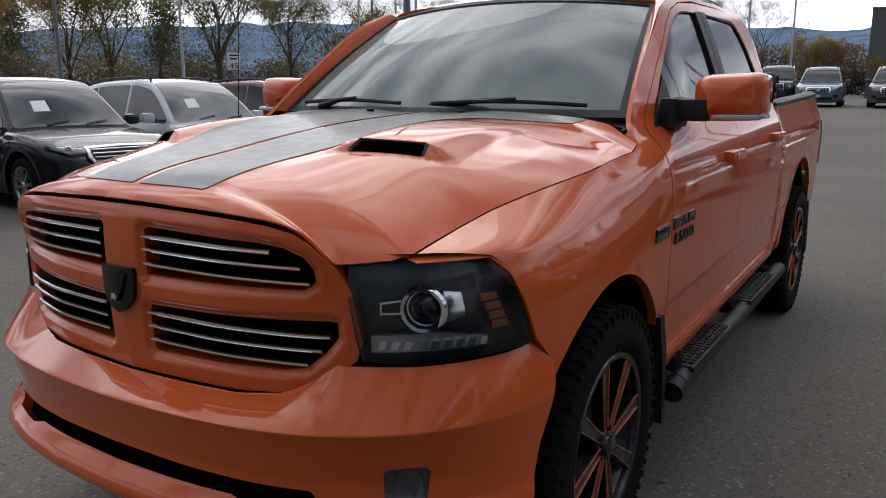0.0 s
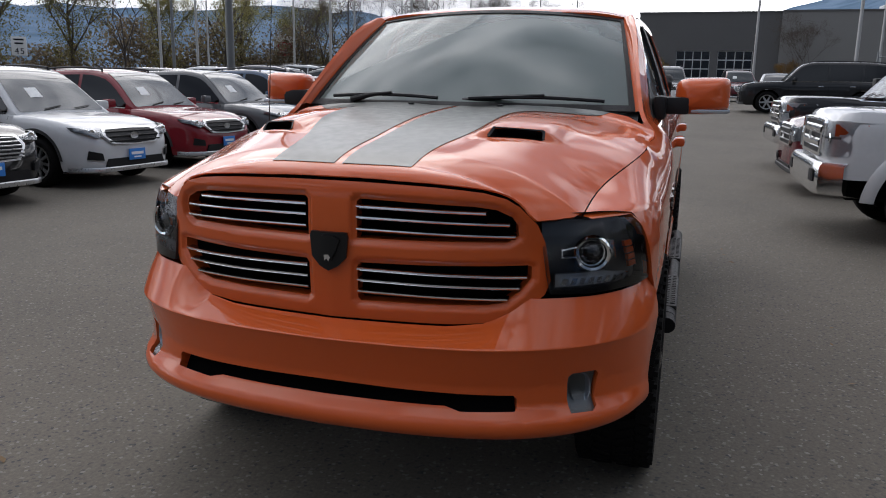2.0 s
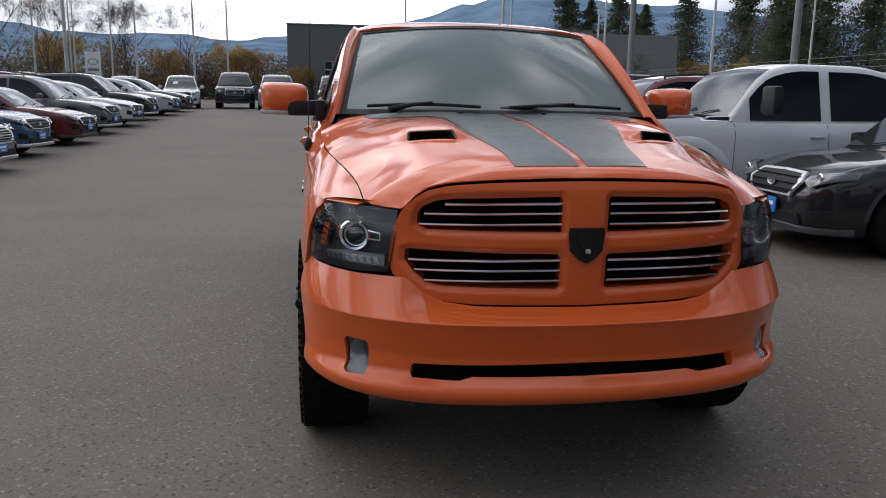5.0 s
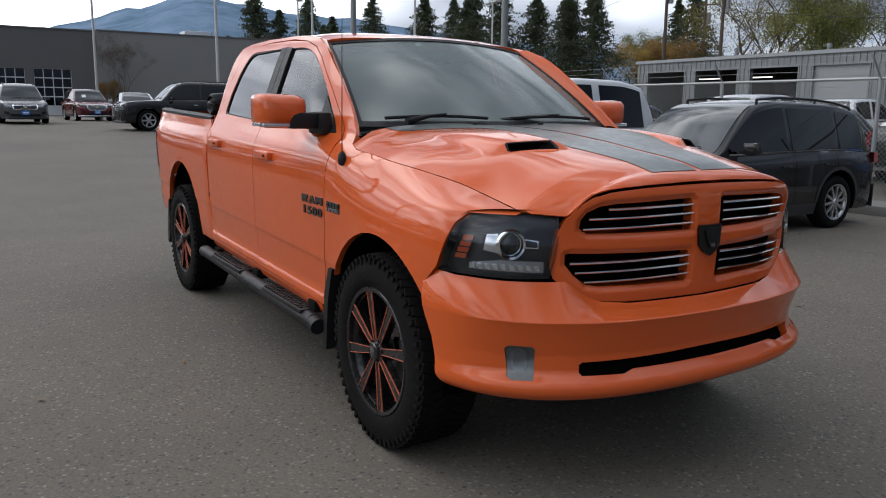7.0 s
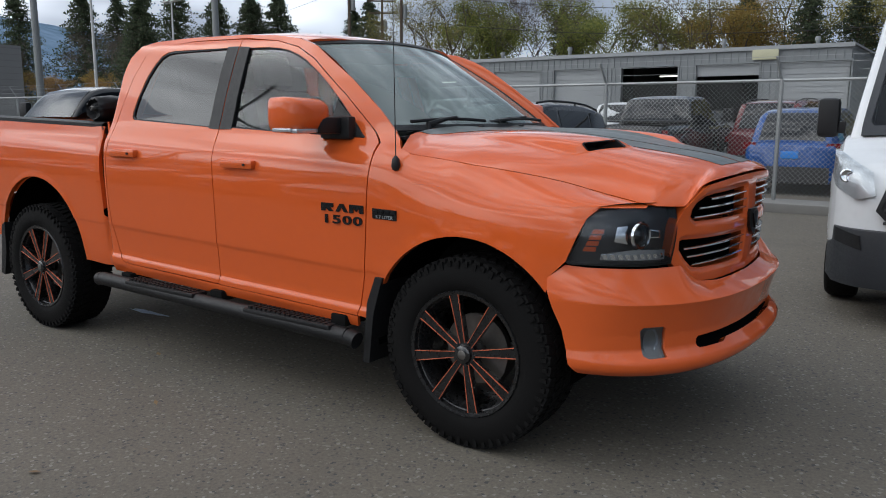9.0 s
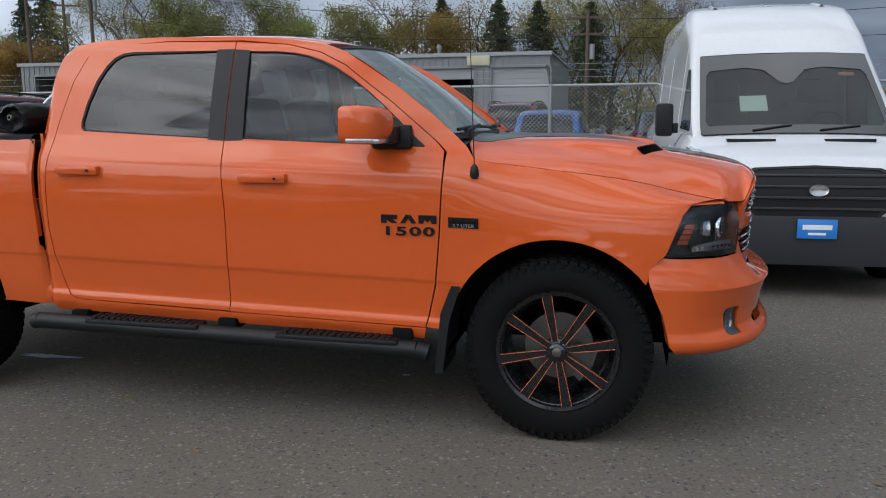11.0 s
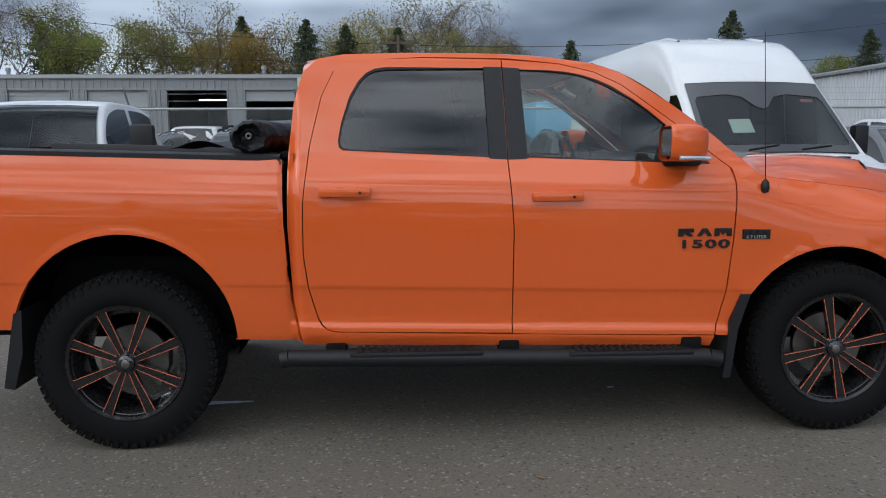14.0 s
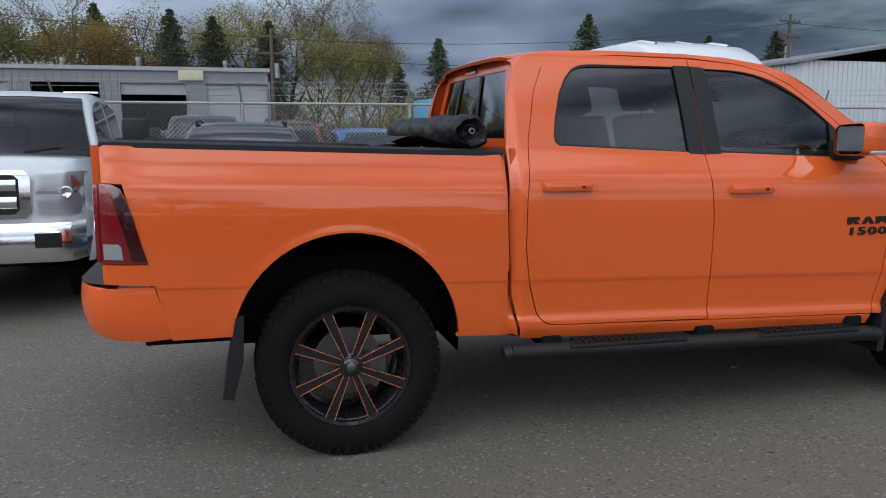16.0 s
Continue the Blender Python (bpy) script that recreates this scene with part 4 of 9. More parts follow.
for s in (-1, 1):
    hl = panel("headlight", LAMP_LINE, lamp(s, -0.001), LENS, truck, "clear headlight lens over black housing", du=0.04, dv=0.04, thick=0, out=(1, s, 0))
    panel("lamp_housing", LAMP_LINE, lamp(s, -0.06), LAMP_BODY, hl, "black lamp housing", du=0.04, dv=0.04, thick=-0.058, out=(1, s, 0))
    c = Vector(lamp(s, -0.035)(0.165, 1.02))
    n = (Vector(lamp(s, 0.0)(0.165, 1.02)) - c).normalized()
    m = Matrix.Translation(c) @ Vector((1, s * 0.35, 0)).normalized().to_track_quat("Y", "Z").to_matrix().to_4x4()
    bm = bmesh.new()
    lathe(bm, [(0.040, 0.0), (0.058, 0.004), (0.060, 0.014), (0.054, 0.022), (0.046, 0.020), (0.043, 0.008)], 32, m)
    part("projector_ring", bm, CHROME, hl, "chrome projector ring")
    bm = bmesh.new()
    lathe(bm, [(0.0001, 0.020), (0.016, 0.018), (0.030, 0.011), (0.041, -0.002)], 28, m)
    part("projector_lens", bm, GLOSS_BLACK, hl, "dark glass projector lens")
    panel("chrome_arm", [(0.215, 0.985), (0.275, 0.995), (0.262, 1.055), (0.215, 1.06)], lamp(s, -0.03), CHROME, hl, "chrome bezel wing", du=0.03, dv=0.03, thick=0.02, out=(1, s, 0))
    panel("chrome_outline", [(0.050, 1.005), (0.108, 1.008), (0.108, 1.043), (0.050, 1.035)], lamp(s, -0.03), CHROME, hl, "thin chrome outline", holes=[[(0.054, 1.010), (0.103, 1.012), (0.103, 1.038), (0.054, 1.030)]], du=0.05, dv=0.05, thick=0.01, out=(1, s, 0))
    panel("light_bar", [(0.030, 0.915), (0.335, 0.922), (0.330, 0.945), (0.20, 0.962), (0.030, 0.957)], lamp(s, -0.022), LAMP_WHITE, hl, "row of silver light diodes", du=0.024, dv=0.03, thick=0.02, out=(1, s, 0))
    for k in range(9):
        u = 0.045 + 0.032 * k
        panel("diode", [(u, 0.925), (u + 0.018, 0.925), (u + 0.026, 0.945), (u + 0.008, 0.945)], lamp(s, -0.012), CHROME, hl, du=0.1, dv=0.1, thick=0.012, out=(1, s, 0))
    for k in range(4):
        z0 = 0.955 + 0.024 * k
        panel("side_marker", [(0.355 - 0.011 * k, z0), (0.410 - 0.012 * k, z0), (0.402 - 0.012 * k, z0 + 0.019), (0.351 - 0.011 * k, z0 + 0.019)], lamp(s, -0.03), AMBER, hl, "red side reflector", du=0.1, dv=0.1, thick=0.01, out=(1, s, 0))

# wheels
def tread_mesh():
    bm = bmesh.new()
    R, W = TYRE_R, 0.150
    lathe(bm, [(RIM_R - 0.012, -W + 0.030), (RIM_R + 0.012, -W + 0.010), (RIM_R + 0.045, -W), (R - 0.050, -W + 0.004), (R - 0.018, -W + 0.018), (R - 0.008, -W + 0.045), (R - 0.008, W - 0.045), (R - 0.018, W - 0.018), (R - 0.050, W - 0.004), (RIM_R + 0.045, W), (RIM_R + 0.012, W - 0.010), (RIM_R - 0.012, W - 0.030)], 72)
    return bm


def tread_blocks():
    bm = bmesh.new()
    R = TYRE_R
    n = 58
    for k in range(n):
        a = 360 / n * k
        for sgn in (-1, 1):
            box(bm, (-0.019, sgn * 0.112 - 0.026, R - 0.024), (0.019, sgn * 0.112 + 0.026, R - 0.005), pose(0, 0, 0, 0, a, 0) @ pose(0, 0, 0, 0, 0, 14 * sgn))
            box(bm, (-0.009, sgn * 0.134 - 0.014, R - (0.050 if k % 2 else 0.038)), (0.009, sgn * 0.134 + 0.011, R - 0.016), pose(0, 0, 0, 0, a + 1.2, 0))
            box(bm, (-0.015, sgn * 0.050 - 0.033, R - 0.016), (0.015, sgn * 0.050 + 0.033, R), pose(0, 0, 0, 0, a + 3.1 * sgn, 0) @ pose(0, 0, 0, 0, 0, -22 * sgn))
    return bm


def spoke_meshes():
    """Eight flat blades with milled edges; the outer face looks along -y."""
    blade, edges = bmesh.new(), bmesh.new()
    for k in range(8):
        m = pose(0, 0, 0, 0, 45 * k + 8, 0)
        outline = [(-0.0145, 0.045), (0.0145, 0.045), (0.025, RIM_R - 0.012), (-0.025, RIM_R - 0.012)]
        vs = prism(blade, outline, 0.040)
        for v in vs:
            v.co.y += -0.125 - 0.010 * (v.co.z / 0.3)
            if v.co.y > -0.1:
                v.co.x *= 0.7
        bmesh.ops.transform(blade, matrix=m, verts=vs)
        for sg in (-1, 1):
            e = prism(edges, [(sg * 0.0145, 0.050), (sg * 0.0122, 0.050), (sg * 0.0220, RIM_R - 0.016), (sg * 0.0250, RIM_R - 0.016)], 0.006)
            for v in e:
                v.co.y += -0.129 - 0.010 * (v.co.z / 0.3)
            bmesh.ops.transform(edges, matrix=m, verts=e)
    return blade, edges


def truck_wheel(x, y, turn):
    blade, edges = spoke_meshes()
    m = pose(x, y, TYRE_R, 0, turn, 0 if y < 0 else 180)
    wheel = part("wheel", tread_mesh(), RUBBER, truck, "chunky black all-terrain tyre", 30)
    tagged(part("tread", tread_blocks(), RUBBER, wheel, "raised tread blocks"), kind="stuff")
    bm = bmesh.new()
    lathe(bm, [(RIM_R - 0.02, 0.13), (RIM_R - 0.045, 0.10), (RIM_R - 0.05, -0.06), (RIM_R - 0.022, -0.115), (RIM_R - 0.004, -0.122), (RIM_R + 0.006, -0.135), (RIM_R + 0.002, -0.142), (RIM_R - 0.014, -0.138), (RIM_R - 0.018, -0.118)], 64)
    bm2 = [part("rim", bm, RIM_BLACK, wheel, "satin black alloy rim"), part("spoke", blade, RIM_BLACK, wheel, "black spokes"), part("spoke_edge", edges, MILLED, wheel, "orange milled spoke edges")]
    bm = bmesh.new()
    lathe(bm, [(0.0001, -0.150), (0.030, -0.149), (0.040, -0.143), (0.043, -0.128), (0.060, -0.124), (0.066, -0.10), (0.06, -0.06)], 32)
    part("centre_cap", bm, GLOSS_BLACK, wheel, "black centre cap")
    bm = bmesh.new()
    lathe(bm, [(0.0001, -0.152), (0.016, -0.1515), (0.022, -0.149)], 24)
    part("cap_badge", bm, STEEL, wheel, "small silver cap badge")
    for k in range(5):
        a = radians(72 * k + 20)
        bm = bmesh.new()
        tube(bm, (0.052 * math.cos(a), -0.135, 0.052 * math.sin(a)), (0.052 * math.cos(a), -0.120, 0.052 * math.sin(a)), 0.009, n=6)
        part("lug_nut", bm, GLOSS_BLACK, wheel)
    bm = bmesh.new()
    lathe(bm, [(0.05, -0.02), (0.165, -0.02), (0.165, 0.012), (0.05, 0.012)], 40)
    part("brake_disc", bm, STEEL, wheel, "steel brake disc")
    bm = bmesh.new()
    prism(bm, [(0.075, -0.07), (0.165, -0.10), (0.185, 0.0), (0.165, 0.10), (0.075, 0.07)], 0.08, pose(0, -0.055, 0, 0, 0, 0))
    part("brake_caliper", bm, STEEL, wheel, "grey brake caliper")
    wheel.matrix_world = m
    return wheel


for x in (0.0, -WB):
    for s in (-1, 1):
        truck_wheel(x + (0.016 if x == 0 else 0.0), s * 0.882, 26 if x == 0 else 14.5)

# dark inner shell, wheel wells and underbody, so that gaps and arches read as deep
bm = bmesh.new()
for lo, hi in (((-2.74, -0.90, 0.50), (-0.58, 0.90, 0.62)), ((-0.56, -0.60, 0.45), (0.75, 0.60, 1.12)), ((-4.5, -0.62, 0.50), (-2.80, 0.62, 0.92))):
    bm = bmesh.new()
    box(bm, lo, hi, bevel=0.02)
    part("floor_pan", bm, UNDER, truck, "black floor pan")
for y in (-0.42, 0.42):
    bm = bmesh.new()
    box(bm, (-4.55, y - 0.045, 0.46), (0.80, y + 0.045, 0.62), bevel=0.01)
    part("frame_rail", bm, UNDER, truck, "black frame rail")
bm = bmesh.new()
tube(bm, (-WB, -0.72, TYRE_R), (-WB, 0.72, TYRE_R), 0.05, n=14)
tube(bm, (0, -0.70, TYRE_R), (0, 0.70, TYRE_R), 0.035, n=12)
bmesh.ops.create_uvsphere(bm, u_segments=16, v_segments=10, radius=0.15, matrix=pose(-WB, 0, TYRE_R))
tube(bm, (-WB, 0.1, TYRE_R), (-0.5, 0.05, 0.55), 0.045, n=10)
part("axle", bm, UNDER, truck, "black axles and exhaust")
for i, (cx, cz, r) in enumerate(ARCHES):
    for s in (-1, 1):
        rows_ = []
        for y in (0.965, 0.80, 0.55):
            rows_.append([(cx + (r + 0.004) * math.cos(radians(a)), s * y, cz + (r + 0.004) * math.sin(radians(a))) for a in np.linspace(-8, 188, 24)])
        sheet("wheel_well", rows_, DARK, truck, "black wheel arch liner")
        bm = bmesh.new()
        prism(bm, [(cx + (r + 0.004) * math.cos(radians(a)), cz + (r + 0.004) * math.sin(radians(a))) for a in np.linspace(-8, 188, 24)], 0.02, pose(0, s * 0.55, 0))
        part("well_wall", bm, DARK, truck)

# bed: inner walls, floor, rails, tailgate, tonneau
for lo, hi in (((-4.60, -0.54, 0.86), (-2.84, 0.54, 0.90)), ((-4.60, -0.83, 1.10), (-2.84, -0.77, 1.40)), ((-4.60, 0.77, 1.10), (-2.84, 0.83, 1.40)), ((-2.86, -0.77, 0.90), (-2.83, 0.77, 1.40))):
    bm = bmesh.new()
    box(bm, lo, hi)
    part("bed_liner", bm, UNDER, truck, "black bed liner")
for s in (-1, 1):
    rows_ = []
    for x in np.linspace(-4.64, -2.806, 12):
        zt = 1.436 + (1.49 - 1.436) * (-2.835 - x) / 1.805
        yo = side(x, zt - 0.002) + 0.004
        rows_.append([(x, s * yo, zt - 0.012), (x, s * yo, zt + 0.010), (x, s * (yo - 0.02), zt + 0.020), (x, s * (yo - 0.085), zt + 0.020), (x, s * (yo - 0.095), zt + 0.008), (x, s * (yo - 0.095), zt - 0.05)])
    sheet("bed_rail", rows_, BLACK_TRIM, truck, "black plastic bed rail cap")
    bm = bmesh.new()
    box(bm, (-2.835, s * 0.90 - 0.05, 1.385), (-2.80, s * 0.90 + 0.05, 1.425), bevel=0.006)
    part("rail_end", bm, BLACK_TRIM, truck)
tg = panel("tailgate", [(-0.90, 0.885), (0.90, 0.885), (0.90, 1.485), (-0.90, 1.485)], lambda y, z: (-4.66 - 0.03 * (1 - (abs(y) / 0.95) ** 4) + 0.01 * math.cos((z - 0.88) * 5), y, z), ORANGE, truck, "orange tailgate", du=0.1, dv=0.05, thick=0.05, out=(-1, 0, 0))
bm = bmesh.new()
box(bm, (-4.712, -0.12, 1.33), (-4.69, 0.12, 1.42), bevel=0.01)
part("tailgate_handle", bm, BLACK_TRIM, tg)
for s in (-1, 1):
    TAIL = [(-4.642, 0.972), (-4.452, 0.968), (-4.475, 1.05), (-4.505, 1.18), (-4.528, 1.25), (-4.552, 1.30), (-4.590, 1.320), (-4.640, 1.322)]
    tl = panel("tail_light", TAIL, right_side(s, 0.004), RED_LENS, truck, "red tail lamp with clear lower lens", du=0.04, dv=0.04, thick=0.04, out=(-0.2, s, 0))
    panel("reverse_lens", [(-4.635, 0.992), (-4.555, 0.989), (-4.560, 1.045), (-4.575, 1.058), (-4.635, 1.060)], right_side(s, 0.008), LAMP_WHITE, tl, "clear reversing lens", du=0.05, dv=0.05, thick=0.006, out=(-0.2, s, 0))
    panel("dark_rim", [(-4.520, 0.985), (-4.456, 0.976), (-4.480, 1.06), (-4.508, 1.18), (-4.532, 1.25), (-4.556, 1.298), (-4.595, 1.308), (-4.572, 1.20), (-4.540, 1.08)], right_side(s, 0.007), mat("smoked_red_lens", (0.030, 0.003, 0.005), 0.15, 0, 1.0, 0.1, 20), tl, "dark smoked lamp edge", du=0.05, dv=0.05, thick=0.004, out=(-0.2, s, 0))
    bm = bmesh.new()
    box(bm, (-4.675, s * 0.89 - 0.05, 0.97), (-4.635, s * 0.89 + 0.03, 1.320), bevel=0.02)
    part("tail_light_back", bm, RED_LENS, tl)
REAR_BUMP = Plan((-4.36, 0.995), (-4.50, 0.985), (-4.64, 0.945), (-4.74, 0.86), (-4.79, 0.70), (-4.80, 0.0))
for s in (-1, 1):
    def rb(u, z, s=s):
        p = REAR_BUMP.at(u)
        k = 1 - 0.035 * ((z - 0.78) / 0.12) ** 2
        return (-4.2 + (p.x + 4.2) * (k if p.x < -4.5 else 1), s * p.y * (1 - 0.012 * ((z - 0.78) / 0.12) ** 2), z)
    L = REAR_BUMP.length
    panel("rear_bumper", [(0.0, 0.62), (0.12, 0.61), (0.3, 0.615), (0.5, 0.66), (L, 0.66), (L, 0.865), (0.45, 0.865), (0.28, 0.855), (0.18, 0.862), (0.075, 0.862)], rb, ORANGE, truck, "orange rear bumper end", du=0.05, dv=0.04, thick=0.03, out=lambda p, s=s: (p.x + 4.0, p.y, 0))
    sheet("bumper_step", [[(x, s * y, 0.872), (x + 0.15, s * y * 0.93, 0.880)] for x, y in ((-4.52, 0.975), (-4.64, 0.935), (-4.735, 0.855), (-4.785, 0.70), (-4.795, 0.0))], BLACK_TRIM, truck, "black bumper tread pad")
# rolled tonneau cover by the cab
def roll_row(t, y, g=1.0):
    a = 2 * math.pi * t
    r = 0.080 + 0.004 * math.sin(3 * a + y * 9) + 0.004 * math.sin(7 * a + y * 21) + 0.003 * math.sin(13 * a - y * 31) + 0.014 * t
    r *= g
    return (-2.955 + r * math.cos(a) * 1.1 + 0.006 * math.sin(y * 17), y + (1 - g) * 0.02 * math.sin(9 * g + a), 1.545 + r * math.sin(a) * 0.97 + 0.004 * math.sin(y * 23))


sheet("rolled_tonneau", [[roll_row(t, y, g) for t in np.linspace(0, 1, 40)] for y, g in [(-0.88, 0.02), (-0.905, 0.35), (-0.885, 0.55), (-0.915, 0.78), (-0.90, 0.95)] + [(y, 1.0) for y in np.linspace(-0.86, 0.86, 24)] + [(0.90, 0.95), (0.915, 0.78), (0.885, 0.55), (0.905, 0.35), (0.88, 0.02)]], CLOTH, truck, "rolled black vinyl tonneau cover", 80)
sheet("folded_cover", [[(x, y, 1.475 + 0.045 * math.exp(-((x + 3.22) / 0.12) ** 2) + 0.004 * math.sin(9 * y + 13 * x)) for x in np.linspace(-3.42, -2.98, 14)] for y in np.linspace(-0.80, 0.80, 24)], CLOTH, truck, "loose fold of the black cover", 80)

for s in (-1, 1):                      # the roll's metal tube and its strap
    bm = bmesh.new()
    lathe(bm, [(0.008, -0.93), (0.014, -0.93), (0.018, -0.925), (0.018, -0.88)], 16, pose(-2.955, 0, 1.545) @ Matrix.Diagonal((1, -s, 1, 1)))
    part("roll_tube", bm, STEEL, truck, "bright tube end of the rolled cover")

# handles, mirrors, step bars, flaps, antenna, badges
for s in (-1, 1):
    for x0, z0 in ((-2.49, 1.272), (-1.445, 1.242)):
        bm = bmesh.new()
        yo = side(x0, z0)
        box(bm, (x0 - 0.128, -0.022, -0.024), (x0 + 0.128, 0.030, 0.024), bevel=0.016)
        bmesh.ops.transform(bm, matrix=Matrix.Translation((0, s * (yo + 0.010), z0)), verts=bm.verts[:])
        h = part("door_handle", bm, ORANGE, truck, "orange painted pull handle")
        bm = bmesh.new()
        tube(bm, (x0 + 0.075, s * (yo + 0.030), z0), (x0 + 0.075, s * (yo + 0.042), z0), 0.007, n=10)
        part("lock", bm, BLACK_TRIM, h, "dark lock")
    # mirror
    bm = bmesh.new()
    rings = []
    for k, (dx, g) in enumerate(((-0.108, 0.90), (-0.094, 0.985), (-0.02, 1.0), (0.035, 0.93), (0.072, 0.74), (0.088, 0.45), (0.094, 0.15))):
        ring = []
        for a in np.linspace(0, 2 * math.pi, 28, endpoint=False):
            c, d = math.cos(a), math.sin(a)
            e = 0.38
            yy = math.copysign(abs(c) ** e, c) * 0.128 * g
            zz = math.copysign(abs(d) ** e, d) * 0.088 * g + 0.010 * c
            ring.append(bm.verts.new((-0.845 + dx - 0.15 * yy * 0.5, s * (1.118 + yy), 1.500 + zz)))
        rings.append(ring)
    for r0, r1 in zip(rings, rings[1:]):
        for i in range(28):
            bm.faces.new((r0[i], r0[(i + 1) % 28], r1[(i + 1) % 28], r1[i]))
    bm.faces.new(rings[-1])
    bmesh.ops.recalc_face_normals(bm, faces=bm.faces[:])
    mir = part("side_mirror", bm, ORANGE, truck, "large orange door mirror", 60)
    sheet("mirror_face", [[(-0.938, s * (1.118 + y), 1.500 + z) for y in (-0.100, 0.100)] for z in (-0.062, 0.066)], MIRROR, mir, "mirror glass")
    bm = bmesh.new()
    box(bm, (-0.815, s * 1.153 - 0.085, 1.420), (-0.768, s * 1.153 + 0.085, 1.440), bevel=0.006)
    box(bm, (-0.925, s * 1.240 - 0.007, 1.424), (-0.80, s * 1.240 + 0.007, 1.442), bevel=0.005)
    part("mirror_lamp", bm, LAMP_WHITE, mir, "clear turn signal strip")
    bm = bmesh.new()
    vs = box(bm, (-0.90, -0.10, -0.042), (-0.75, 0.06, 0.040), bevel=0.015)
    bmesh.ops.transform(bm, matrix=Matrix.Translation((0, s * 1.0, 1.455)), verts=bm.verts[:])
    box(bm, (-0.90, s * 0.925 - 0.03, 1.385), (-0.70, s * 0.925 + 0.03, 1.50), bevel=0.02)
    part("mirror_arm", bm, BLACK_TRIM, mir, "black mirror arm")
    # step bar
    bm = bmesh.new()
    ends = [(-2.82, 0.448), (-2.78, 0.455), (-0.66, 0.418), (-0.60, 0.405)]
    for (x0, z0), (x1, z1) in zip(ends, ends[1:]):
        tube(bm, (x0, s * 1.035, z0), (x1, s * 1.035, z1), 0.043, n=16)
    bar = part("step_bar", bm, BLACK_TRIM, truck, "black oval running board tube")
    for x0, x1 in ((-2.45, -1.85), (-1.36, -0.78)):
        bm = bmesh.new()
        zc = lambda x: 0.455 - 0.0175 * (x + 2.78) + 0.040
        for k in range(16):
            x = x0 + (x1 - x0) * (k + 0.5) / 16
            for j in range(3):
                y = s * (0.995 + 0.03 * j)
                box(bm, (x - 0.012, y - 0.010, zc(x) - 0.004), (x + 0.012, y + 0.010, zc(x) + 0.012))
        box(bm, (x0 - 0.03, s * 1.022 - 0.055, zc((x0 + x1) / 2) - 0.025), (x1 + 0.03, s * 1.022 + 0.055, zc((x0 + x1) / 2) + 0.002), pose(0, 0, 0), bevel=0.01)
        part("step_pad", bm, BLACK_TRIM, bar, "ribbed black step pad")
    for x in (-2.55, -1.68, -0.74):
        bm = bmesh.new()
        box(bm, (x - 0.05, s * 0.93 - 0.09, 0.455), (x + 0.05, s * 0.93 + 0.09, 0.515), bevel=0.01)
        part("step_bracket", bm, UNDER, bar)
    # mud flaps
    bm = bmesh.new()
    prism(bm, [(-0.447, 0.735), (-0.492, 0.735), (-0.545, 0.60), (-0.575, 0.30), (-0.535, 0.30), (-0.505, 0.55), (-0.478, 0.64)], s * -0.30, pose(0, s * 1.022, 0))
    part("mud_flap", bm, BLACK_TRIM, truck, "black rubber mud flap")
    bm = bmesh.new()
    prism(bm, [(-4.055, 0.72), (-4.095, 0.70), (-4.165, 0.33), (-4.115, 0.32), (-4.065, 0.50)], s * -0.30, pose(0, s * 1.015, 0))
    part("mud_flap", bm, BLACK_TRIM, truck, "black rubber mud flap")
bm = bmesh.new()
ax, az = -0.385, 1.262
ay = -side(ax, az)
lathe(bm, [(0.0001, -0.016), (0.017, -0.008), (0.022, 0.010), (0.018, 0.04), (0.006, 0.055)], 14, Matrix.Translation((ax, ay - 0.004, az)) @ pose(0, 0, 0, 90, 0, 0))
tube(bm, (ax, ay - 0.004, az + 0.04), (ax - 0.03, ay + 0.02, az + 0.78), 0.0028, 0.0016, 6)
part("antenna", bm, BLACK_TRIM, truck, "thin black whip antenna")
BADGE = mat("dark_badge", (0.012, 0.012, 0.013), 0.25, 0.4, 0.5, 0.05, 8)
